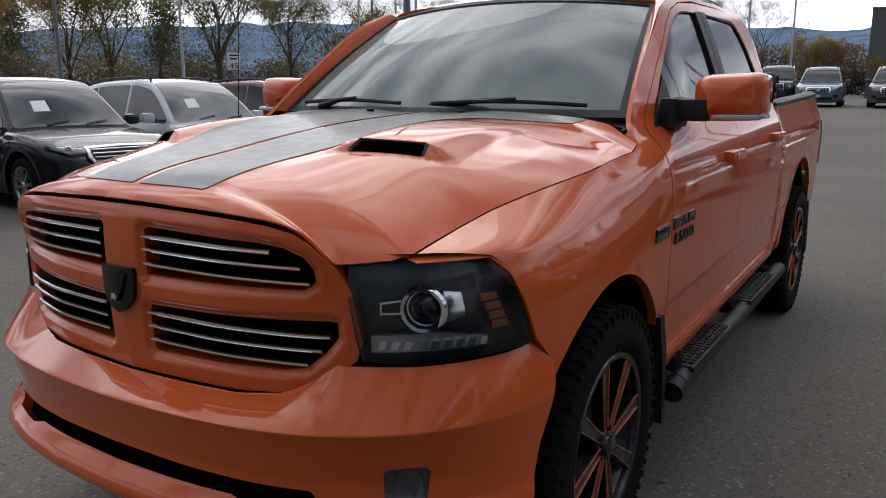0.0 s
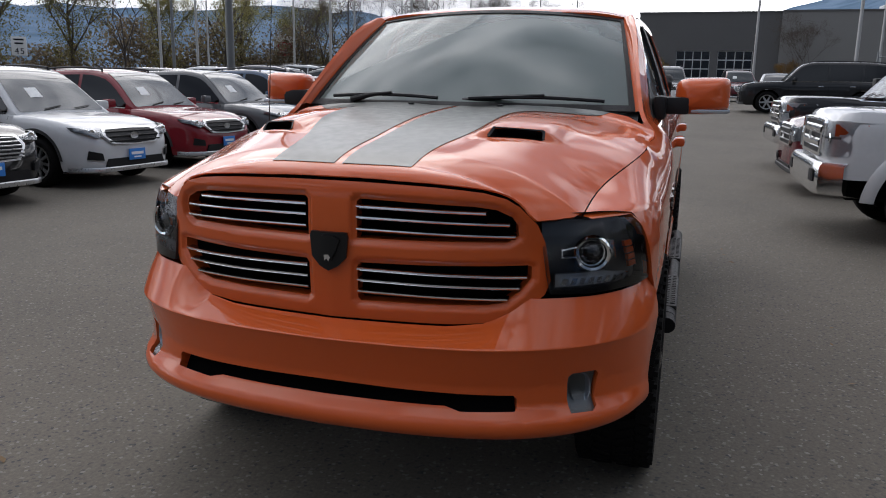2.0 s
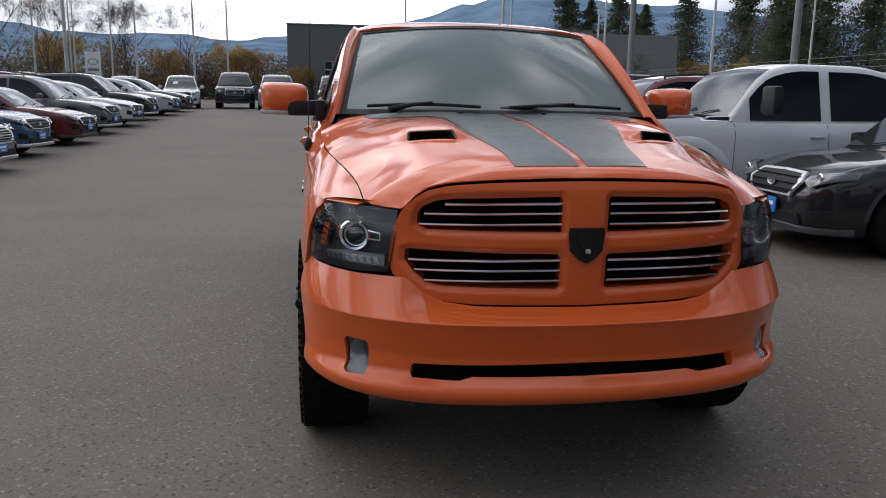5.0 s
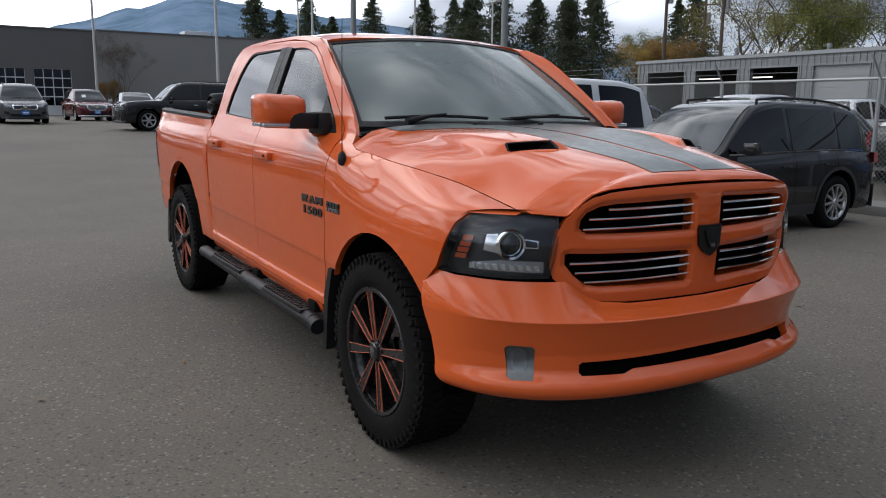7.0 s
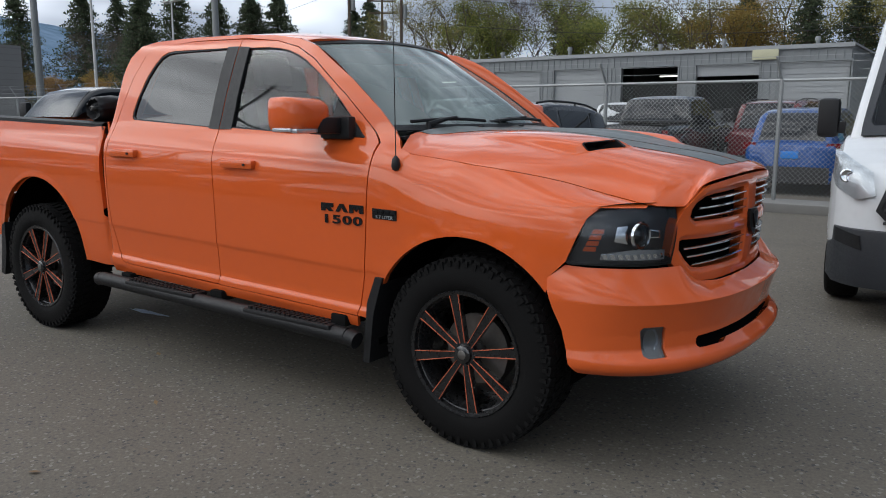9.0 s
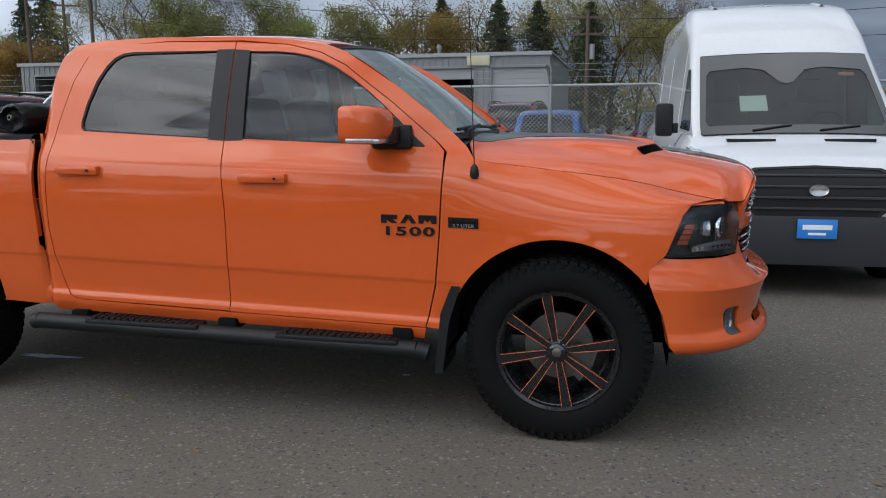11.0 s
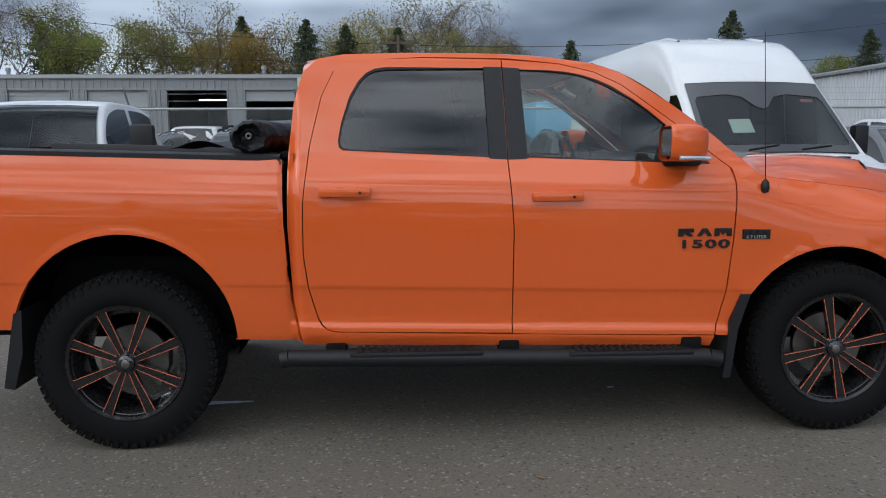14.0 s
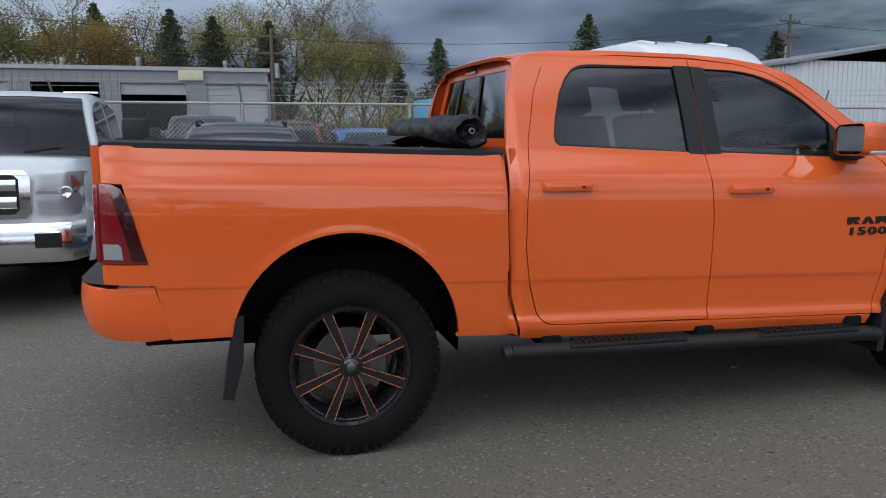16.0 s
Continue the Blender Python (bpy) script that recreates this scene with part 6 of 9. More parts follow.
    if o.get("border"):
        panel("windscreen_border", [(x_c - 0.03, -1.0), (x_c - 0.03, 1.0), (x_r + 0.02, 1.0), (x_r + 0.02, -1.0)], lambda x, q: roofskin(x, q, 0.014), GLOSS_BLACK, v, "black band round the windscreen", du=0.15, dv=0.2, thick=0.004, out=(1, 0, 0.5),
              holes=[[(x_c - 0.11, -0.90), (x_c - 0.11, 0.90), (x_c - 0.15, 0.935), (x_r + 0.24, 0.925), (x_r + 0.19, 0.88), (x_r + 0.17, 0.45), (x_r + 0.20, 0.24), (x_r + 0.33, 0.08), (x_r + 0.35, 0.0), (x_r + 0.33, -0.08), (x_r + 0.20, -0.24), (x_r + 0.17, -0.45), (x_r + 0.19, -0.88), (x_r + 0.24, -0.925), (x_c - 0.15, -0.935)]])
        panel("red_sticker", [(x_r + 0.25, 0.62), (x_r + 0.25, 0.80), (x_r + 0.215, 0.80), (x_r + 0.215, 0.62)], lambda x, q: roofskin(x, q, 0.004), STICKER_RED, v, "small red strip on the glass", du=0.2, dv=0.3, thick=0, out=(1, 0, 0.5))
    for dq in (-0.45, 0.25):
        bm = bmesh.new()
        a, b = Vector(roofskin(x_c - 0.05, dq, 0.02)), Vector(roofskin(x_c - 0.10, dq + 0.42, 0.02))
        tube(bm, a, b, 0.008, n=5)
        part("wiper", bm, BLACK_TRIM, v)
    xb0, xb1 = S.roof_pts[0][0], S.roof_pts[1 if len(S.roof_pts) < 6 else 2][0]
    if o.get("rear_glass", True):
        panel("rear_glass", [(xb0 + 0.012, -0.92), (xb0 + 0.012, 0.92), (xb1 - 0.01, 0.88), (xb1 - 0.01, -0.88)], lambda x, q: tuple(Vector(roofskin(x, q)) + Vector((-0.012, 0, 0))), CAR_GLASS, v, "dark rear glass", du=0.15, dv=0.3, thick=0, out=(-1, 0, 0.4))
    for s in (-1, 1):
        for xa, xb in windows:
            ol = window_outline(S, xa, xb, cap=o.get("win_top", 9.0))
            if len(ol) < 4:
                continue
            panel("side_window", ol, lambda x, z: (x, s * (S.glass_y(x, z) + 0.006), z), CAR_GLASS, v, "dark side glass", du=0.3, dv=0.2, thick=0.004, out=(0, s, 0.3))
        if o.get("trim"):
            a, b = windows[0][0], windows[-1][1]
            sheet("window_trim", [[(x, s * (S.glass_y(x, S.deck(x) + 0.02) + 0.008), S.deck(x) + 0.012), (x, s * (S.glass_y(x, S.deck(x) + 0.03) + 0.012), S.deck(x) + 0.030)] for x in np.linspace(a, b, 10)], CHROME, v, "bright window trim")
        # door seams: thin dark grooves laid on the flank
        for xd in o.get("seams", ()):
            z0, z1 = max(S.low + 0.05, S.bottom(xd) + 0.02), S.deck(xd) - 0.01
            sheet("door_seam", [[(xd - 0.004, s * (S.flank(xd, z) + 0.0025), z), (xd + 0.004, s * (S.flank(xd, z) + 0.0025), z)] for z in np.linspace(z0, z1, 8)], DARK, v)
        for xh in o.get("handles", ()):
            bm = bmesh.new()
            zh = S.deck(xh) - 0.16
            box(bm, (xh - 0.09, s * (S.flank(xh, zh) + 0.012) - 0.014, zh - 0.015), (xh + 0.09, s * (S.flank(xh, zh) + 0.012) + 0.014, zh + 0.015), bevel=0.008)
            part("door_handle", bm, CHROME if o.get("chrome") else CAR_PAINT, v)
        # sill cladding
        if o.get("clad", True):
            xa, xb = S.xr + S.r + 0.09, S.xf - S.r - 0.09
            sheet("sill", [[(x, s * (S.flank(x, z) + 0.006), z) for z in (S.low - 0.02, S.low + 0.05, S.low + 0.13)] for x in np.linspace(xa, xb, 8)], CLAD, v, "dark sill cladding")
            for c in (S.xf, S.xr):
                R = S.r + S.arch + 0.003
                rows_ = []
                for a in np.linspace(4, 176, 20):
                    ca, sa = math.cos(radians(a)), math.sin(radians(a))
                    rows_.append([(c + (R + d) * ca, s * (min(S.flank(c + (R + d) * ca, S.r + (R + d) * sa), S.hw) + 0.008), S.r + (R + d) * sa) for d in (-0.004, 0.045)])
                sheet("arch_trim", rows_, CLAD if o.get("clad") != "paint" else CAR_PAINT, v, "arch trim")
        if o.get("flare"):
            for c in (S.xf, S.xr):
                rows_ = []
                for a in np.linspace(2, 178, 24):
                    ca, sa = math.cos(radians(a)), math.sin(radians(a))
                    rad = S.r + S.arch - 0.004
                    hw_ = lambda d: min(S.flank(c + (rad + d) * ca, S.r + (rad + d) * sa), S.hw)
                    rows_.append([(c + rad * ca, s * (hw_(0) - 0.02), S.r + rad * sa), (c + rad * ca, s * (hw_(0) + 0.030), S.r + rad * sa), (c + (rad + 0.03) * ca, s * (hw_(0.03) + 0.034), S.r + (rad + 0.03) * sa), (c + (rad + 0.10) * ca, s * (hw_(0.1) + 0.022), S.r + (rad + 0.10) * sa), (c + (rad + 0.125) * ca, s * (hw_(0.125) - 0.002), S.r + (rad + 0.125) * sa)])
                sheet("arch_flare", rows_, CAR_PAINT, v, "raised wheel arch flare")
        # mirror
        mx, my, mz, mw, mh = o.get("mirror", (x_c - 0.38, S.half(0) + 0.10, S.deck(x_c - 0.4) + 0.10, 0.10, 0.075))
        bm = bmesh.new()
        box(bm, (mx - 0.06, s * my - mw, mz - mh), (mx + 0.07, s * my + mw, mz + mh), bevel=min(0.04, mw * 0.5))
        mir = part("mirror", bm, BLACK_TRIM if o.get("black_mirror") else CAR_PAINT, v, "door mirror")
        bm = bmesh.new()
        box(bm, (mx - 0.03, s * (my - mw) - 0.07, mz - mh * 0.8), (mx + 0.03, s * (my - mw) + 0.05, mz - mh * 0.2), bevel=0.01)
        part("mirror_arm", bm, BLACK_TRIM, mir)
        # lamps
        ol = [(s * y, z) for y, z in lamp_spec]
        panel("headlight_housing", ol, lambda y, z: (S.nose_x(y, z) - 0.004, y, z), o.get("lamp_mat", LAMP_GREY), v, "grey headlight housing", du=0.06, dv=0.06, thick=0.05, out=(1, 0, 0))
        panel("headlight_lens", ol, lambda y, z: (S.nose_x(y, z) + 0.012, y, z), LENS, v, "clear headlight lens", du=0.06, dv=0.06, thick=0.0, out=(1, 0, 0))
        if o.get("bulb", True) is False:
            zm = np.mean([p[1] for p in lamp_spec])
            panel("lamp_divider", [(s * min(p[0] for p in lamp_spec), zm - 0.012), (s * max(p[0] for p in lamp_spec), zm - 0.012), (s * max(p[0] for p in lamp_spec), zm + 0.012), (s * min(p[0] for p in lamp_spec), zm + 0.012)], lambda y, z: (S.nose_x(y, z) + 0.004, y, z), LAMP_GREY, v, "grey bar between the stacked lamps", du=0.06, dv=0.06, thick=0.006, out=(1, 0, 0))
        yc, zc = np.mean([p[0] for p in lamp_spec]), np.mean([p[1] for p in lamp_spec])
        bm = bmesh.new()
        lathe(bm, [(0.0001, 0.0), (0.03, 0.004), (0.04, 0.010), (0.05, 0.0)], 16, Matrix.Translation((S.nose_x(yc, zc) + 0.002, s * yc, zc)) @ pose(0, 0, 0, 0, 0, -90))
        part("lamp_reflector", bm, CHROME, v, "bright lamp reflector")
        if o.get("amber"):
            panel("turn_signal", [(s * y, z) for y, z in o["amber"]], lambda y, z: (S.nose_x(y, z) + 0.008, y, z), AMBER, v, "amber turn signal", du=0.1, dv=0.1, thick=0.02, out=(1, 0, 0))
        panel("fog_recess", [(s * y, z) for y, z in o.get("fog", [(S.hw * 0.62, 0.40), (S.hw * 0.82, 0.42), (S.hw * 0.80, 0.54), (S.hw * 0.64, 0.50)])], lambda y, z: (S.nose_x(y, 0.6 if o.get("bumper") else z) + (o["bumper"][2] + 0.006 if o.get("bumper") else 0.006), y, z), GRILLE_DARK, v, "dark fog lamp recess", du=0.08, dv=0.08, thick=0.02, out=(1, 0, 0))
        tl = o.get("tail", [(S.hw * 0.62, 0.88), (S.hw * 0.97, 0.86), (S.hw * 0.95, 1.00), (S.hw * 0.70, 1.00)])
        panel("tail_light", [(s * y, z) for y, z in tl], lambda y, z: (S.tail_x(y, z) - 0.012, y, z), RED_LENS, v, "red tail lamp", du=0.08, dv=0.08, thick=0.05, out=(-1, 0, 0))
        if o.get("rails"):
            xa, xb = S.roof_pts[2][0], S.roof_pts[-2][0] - 0.1
            bm = bmesh.new()
            pr = [(x, s * (S.glass_y(x, S.roof(x) - 0.05) - 0.10), S.roof(x) + 0.045) for x in np.linspace(xa, xb, 6)]
            for a, b in zip(pr, pr[1:]):
                tube(bm, a, b, 0.016, n=6)
            for p in (pr[0], pr[2], pr[-1]):
                tube(bm, (p[0], p[1], p[2] - 0.06), p, 0.018, n=6)
            part("roof_rail", bm, BLACK_TRIM, v, "roof rail")
    # grille
    ol, bars, frame_mat, bar_mat = grille_spec
    full_ol = ol + [(-y, z) for y, z in ol[::-1] if y > 0]
    gr = panel("grille", full_ol, lambda y, z: (S.nose_x(y, z) + 0.010, y, z), GRILLE_DARK, v, "black grille", du=0.1, dv=0.06, thick=0.03, out=(1, 0, 0))
    c = np.mean(np.array(full_ol), axis=0)
    outer = [tuple(c + (np.array(p) - c) * o.get("frame_grow", 1.07) + np.sign(np.array(p) - c) * 0.012) for p in full_ol]
    if frame_mat:
        panel("grille_frame", outer, lambda y, z: (S.nose_x(y, z) + 0.018, y, z), frame_mat, gr, "bright grille surround", holes=[full_ol], du=0.1, dv=0.1, thick=0.03, out=(1, 0, 0))
    zs = [p[1] for p in ol]
    bh = o.get("bar_half", 0.012)
    for k in range(bars):
        z = min(zs) + (max(zs) - min(zs)) * (k + 0.7) / (bars + 0.4)
        yw = max(y for y, zz in ol) * 0.96
        sheet("grille_bar", [[(S.nose_x(y, z) + 0.012, y, z - bh), (S.nose_x(y, z) + 0.026, y, z - bh * 0.5), (S.nose_x(y, z) + 0.026, y, z + bh * 0.5), (S.nose_x(y, z) + 0.012, y, z + bh)] for y in np.linspace(-yw, yw, 9)], bar_mat, gr)
    badge = bmesh.new()
    lathe(badge, [(0.0001, 0.0), (0.055, -0.004), (0.062, -0.012)], 20, Matrix.Translation((S.nose_x(0, c[1]) + 0.030, 0, c[1])) @ Matrix.Diagonal((1, 1.25, 0.8, 1)) @ pose(0, 0, 0, 0, 0, 90))
    part("badge", badge, SILVER, gr, "plain silver badge")
    lo_ = o.get("intake", [(0.0, 0.30), (S.hw * 0.60, 0.31), (S.hw * 0.55, 0.42), (0.0, 0.42)])
    panel("lower_intake", lo_ + [(-y, z) for y, z in lo_[::-1] if y > 0], lambda y, z: (S.nose_x(y, z) + 0.006, y, z), GRILLE_DARK, v, "dark lower intake", du=0.1, dv=0.1, thick=0.02, out=(1, 0, 0))
    if o.get("bumper"):
        z0, z1, depth, bmat = o["bumper"]
        ys = np.linspace(-S.hw * 0.953, S.hw * 0.953, 25)
        sheet("front_bumper", [[(S.nose_x(y, 0.6) - 0.10, y, z0 - 0.02), (S.nose_x(y, 0.6) + depth * 0.8, y, z0), (S.nose_x(y, 0.6) + depth, y, z0 + 0.05), (S.nose_x(y, 0.6) + depth, y, z1 - 0.05), (S.nose_x(y, 0.6) + depth * 0.7, y, z1), (S.nose_x(y, 0.6) - 0.10, y, z1 + 0.01)] for y in ys], bmat, v, "bumper")
    else:
        lip = [[(S.nose_x(y, 0.3) + 0.004 - 0.10, y, S.low - 0.02), (S.nose_x(y, 0.3) + 0.012, y, S.low), (S.nose_x(y, 0.3) + 0.016, y, S.low + 0.05), (S.nose_x(y, 0.3) + 0.004, y, S.low + 0.065)] for y in np.linspace(-S.hw * 0.93, S.hw * 0.93, 15)]
        sheet("front_lip", lip, SILVER if o.get("lip") else CLAD, v, "lower front lip")
    if o.get("plate", True):
        zp = o.get("plate_z", 0.46)
        bm = bmesh.new()
        xp = S.nose_x(0, zp) + 0.03 + (o["bumper"][2] if o.get("bumper") else 0)
        yo = o.get("plate_y", 0.0)
        box(bm, (xp - 0.015, yo - 0.155, zp - 0.08), (xp, yo + 0.155, zp + 0.08), bevel=0.004)
        plate = part("dealer_plate", bm, PLATE_BLUE, v, "blue dealer plate with pale bars")
        for dz, w, h in ((0.015, 0.115, 0.020), (-0.04, 0.07, 0.010)):
            bm = bmesh.new()
            box(bm, (xp, yo - w, zp + dz - h), (xp + 0.002, yo + w, zp + dz + h))
            part("plate_bar", bm, WHITE_BAR, plate)
    bm = bmesh.new()
    box(bm, (S.tail_x(0, 0.7) - 0.02, -0.16, 0.70), (S.tail_x(0, 0.7) + 0.01, 0.16, 0.84), bevel=0.004)
    part("rear_plate", bm, PLATE_BLUE if o.get("plate", True) else PAPER, v, "rear plate")
    sheet("rear_bumper", [[(S.tail_x(y, 0.5) - 0.045, y, z) for z in (S.low, S.low + 0.08, 0.52, 0.55)] for y in np.linspace(-S.hw * 0.9, S.hw * 0.9, 13)], o.get("rear_bumper", CLAD), v, "rear bumper")
    # wheels
    t, m, d = road_wheel(S.r, o.get("tyre_w", 0.24), o.get("spokes", 10), None)
    tm, rm, dm = bpy.data.meshes.new("tyre"), bpy.data.meshes.new("rim"), bpy.data.meshes.new("disc")
    for bm_, me in ((t, tm), (m, rm), (d, dm)):
        for f in bm_.faces:
            f.smooth = bm_ is t
        bm_.to_mesh(me)
        bm_.free()
    tm.materials.append(RUBBER), rm.materials.append(o.get("rim", SILVER)), dm.materials.append(DARK)
    for x in (S.xf, S.xr):
        for s in (-1, 1):
            w = new("wheel", tm)
            w.parent = v
            w.matrix_local = pose(x, s * (S.hw - 0.02 - o.get("tyre_w", 0.24) / 2), S.r, 0, 17 * s + 5 * x, 0 if s < 0 else 180)
            for me in (rm, dm):
                k = new("rim" if me is rm else "brake_disc", me)
                k.parent = w
    # underside
    bm = bmesh.new()
    box(bm, (-S.L / 2 + 0.3, -S.hw * 0.62, S.low - 0.04), (S.L / 2 - 0.25, S.hw * 0.62, S.low + 0.35))
    part("underbody", bm, UNDER, v)
    return v


def paint(v, colour):
    for ob in (v, *v.children_recursive):
        ob.color = (*colour, 1)
    return v


def gz_pose(x, y, heading):
    return pose(x, y, ground_z(x), 0, 0, heading)


COL = dict(white=(0.58, 0.59, 0.60), black=(0.010, 0.010, 0.011), grey=(0.11, 0.115, 0.12), silver=(0.42, 0.44, 0.46), red=(0.20, 0.012, 0.02), maroon=(0.10, 0.010, 0.014), blue=(0.03, 0.07, 0.14),
           navy=(0.012, 0.02, 0.045), bright_blue=(0.006, 0.055, 0.22), slate=(0.12, 0.17, 0.24))

SUV_S = Shape(4.62, 1.87, 2.69, 0.92, 0.355, [(-2.31, 0.92), (-2.24, 0.98), (-1.2, 1.03), (0.4, 1.00), (1.02, 0.99), (1.7, 0.93), (2.05, 0.83), (2.22, 0.73), (2.31, 0.60)],
              [(-2.26, 1.00), (-2.12, 1.34), (-1.95, 1.55), (-1.2, 1.65), (-0.3, 1.67), (0.12, 1.62), (1.00, 1.00)])
SEDAN_S = Shape(4.75, 1.84, 2.78, 0.92, 0.335, [(-2.37, 0.90), (-2.2, 1.00), (-1.5, 1.02), (0.3, 0.94), (0.98, 0.93), (1.75, 0.84), (2.12, 0.75), (2.28, 0.66), (2.37, 0.55)],
                [(-1.80, 1.02), (-1.3, 1.28), (-0.85, 1.42), (-0.3, 1.46), (0.10, 1.41), (0.96, 0.94)], low=0.20)
MINIVAN_S = Shape(5.12, 1.98, 3.06, 0.95, 0.345, [(-2.56, 0.95), (-2.5, 1.02), (-1.2, 1.06), (0.9, 1.02), (1.35, 1.02), (1.9, 0.95), (2.3, 0.86), (2.46, 0.76), (2.56, 0.62)],
                  [(-2.53, 1.04), (-2.45, 1.4), (-2.30, 1.66), (-1.4, 1.74), (0.0, 1.75), (0.45, 1.68), (1.32, 1.03)], low=0.22)
FULL_S = Shape(5.60, 2.04, 3.30, 0.98, 0.405, [(-2.80, 1.05), (-2.72, 1.12), (-1.0, 1.18), (0.9, 1.16), (1.35, 1.17), (2.1, 1.14), (2.5, 1.10), (2.70, 1.03), (2.77, 0.96), (2.80, 0.82)],
               [(-2.74, 1.14), (-2.62, 1.55), (-2.50, 1.80), (-1.4, 1.90), (0.1, 1.91), (0.52, 1.84), (1.28, 1.18)], low=0.32, square=True)
PICK_S = Shape(6.25, 2.03, 3.97, 1.00, 0.415, [(-3.12, 1.22), (-3.05, 1.28), (-0.95, 1.29), (-0.85, 1.26), (1.20, 1.25), (1.62, 1.28), (2.35, 1.325), (2.85, 1.325), (3.02, 1.295), (3.09, 1.20), (3.12, 1.0)],
               [(-0.90, 1.27), (-0.84, 1.60), (-0.72, 1.88), (-0.2, 1.97), (0.5, 1.98), (0.92, 1.91), (1.58, 1.28)], low=0.46, slope=0.25, square=True, arch=0.15, chin=0.66)
VAN_S = Shape(6.70, 2.06, 3.75, 1.02, 0.345, [(-3.35, 1.35), (-3.3, 1.38), (-1.0, 1.38), (1.55, 1.36), (2.40, 1.34), (2.80, 1.23), (3.06, 1.16), (3.20, 1.09), (3.30, 0.98), (3.35, 0.82)],
              [(-3.33, 1.40), (-3.30, 2.2), (-3.22, 2.66), (-2.0, 2.76), (0.4, 2.75), (0.95, 2.66), (1.40, 2.38), (1.66, 2.13), (2.54, 1.31)], low=0.30, slope=0.10)

LAMP_SUV = [(0.50, 0.74), (0.66, 0.72), (0.84, 0.80), (0.86, 0.86), (0.70, 0.84), (0.52, 0.80)]
G_HEX = ([(0.0, 0.62), (0.38, 0.64), (0.50, 0.74), (0.42, 0.82), (0.0, 0.83)], 3)
suv = vehicle("suv", "crossover SUV parked nose out", "car", SUV_S, [(-1.98, -1.42), (-1.36, -0.42), (-0.34, 0.78)], (*G_HEX, BRIGHT, GRILLE_DARK), LAMP_SUV,
              dict(seams=(-1.25, -0.38, 0.86), handles=(-1.05, -0.18), rails=True, trim=True, sheet=True, lip=True))
suv_b = vehicle("suv", "crossover SUV with a wide barred grille", "car", SUV_S, [(-1.98, -1.42), (-1.36, -0.42), (-0.34, 0.78)],
                ([(0.0, 0.56), (0.34, 0.57), (0.46, 0.72), (0.44, 0.83), (0.0, 0.84)], 6, BRIGHT, SILVER), [(0.50, 0.78), (0.70, 0.77), (0.87, 0.83), (0.86, 0.87), (0.70, 0.85), (0.50, 0.83)],
                dict(seams=(-1.25, -0.38, 0.86), handles=(-1.05, -0.18), trim=True, sheet=True, lip=True, spokes=8, chrome=False))
sedan = vehicle("sedan", "four-door sedan", "car", SEDAN_S, [(-1.42, -0.52), (-0.44, 0.70)], ([(0.0, 0.50), (0.36, 0.52), (0.46, 0.62), (0.40, 0.70), (0.0, 0.71)], 3, CHROME, GRILLE_DARK),
                [(0.50, 0.64), (0.66, 0.62), (0.84, 0.69), (0.85, 0.74), (0.68, 0.73), (0.50, 0.70)], dict(seams=(-1.30, -0.48, 0.80), handles=(-1.1, -0.25), trim=True, clad=False, sheet=True))
minivan = vehicle("minivan", "minivan facing the aisle", "minivan", MINIVAN_S, [(-2.30, -1.40), (-1.32, -0.10), (-0.02, 1.0)], ([(0.0, 0.60), (0.42, 0.62), (0.46, 0.74), (0.42, 0.82), (0.0, 0.83)], 2, CHROME, CHROME),
                  [(0.52, 0.70), (0.72, 0.68), (0.90, 0.76), (0.92, 0.88), (0.72, 0.86), (0.52, 0.82)], dict(seams=(-1.35, -0.06, 1.08), handles=(-1.15, 0.12), rails=True, clad=False))
big_suv = vehicle("large_suv", "long black body-on-frame SUV", "large SUV", FULL_S, [(-2.45, -1.48), (-1.40, -0.32), (-0.24, 1.0)], ([(0.0, 0.72), (0.44, 0.72), (0.46, 0.80), (0.44, 1.00), (0.0, 1.00)], 3, CHROME, SILVER),
                  [(0.56, 0.78), (0.74, 0.77), (0.92, 0.80), (0.92, 1.00), (0.74, 0.99), (0.56, 0.99)], dict(seams=(-1.35, -0.28, 1.1), handles=(-1.1, -0.02), rails=True, chrome=True, clad=False, spokes=6, tyre_w=0.28, plate=False, trim=True))
pickup = vehicle("work_pickup", "white heavy-duty crew cab pickup with chrome grille", "pickup truck", PICK_S, [(-0.66, 0.16), (0.30, 1.26)],
                 ([(0.0, 0.89), (0.47, 0.89), (0.51, 0.93), (0.51, 1.17), (0.47, 1.21), (0.0, 1.22)], 2, CHROME, CHROME), [(0.63, 0.88), (0.955, 0.88), (0.985, 0.95), (0.985, 1.21), (0.95, 1.235), (0.63, 1.225)],
                 dict(seams=(-0.80, 0.24, 1.50), flare=True, clear=-0.62, bulb=False, bar_half=0.046, frame_grow=1.14, handles=(-0.55, 0.40), clad=False, chrome=False, tyre_w=0.29, spokes=6, bumper=(0.50, 0.82, 0.10, CHROME), plate=False, black_mirror=True, mirror=(1.18, 1.22, 1.53, 0.135, 0.17),
                      lamp_mat=mat("clear_lamp_glass", (0.60, 0.61, 0.61), 0.28, 0.1, 0.8, 0.35, 30), amber=[(0.90, 1.08), (0.972, 1.08), (0.975, 1.20), (0.90, 1.20)], rear_glass=True, tail=[(0.80, 0.88), (0.98, 0.88), (0.98, 1.20), (0.80, 1.20)], intake=[(0.0, 0.48), (0.5, 0.48), (0.5, 0.54), (0.0, 0.54)],
                      fog=[(0.62, 0.62), (0.82, 0.62), (0.82, 0.74), (0.62, 0.74)], rear_bumper=CHROME))
# the bed is closed; a dark slab stands in for its shaded hollow
bm = bmesh.new()
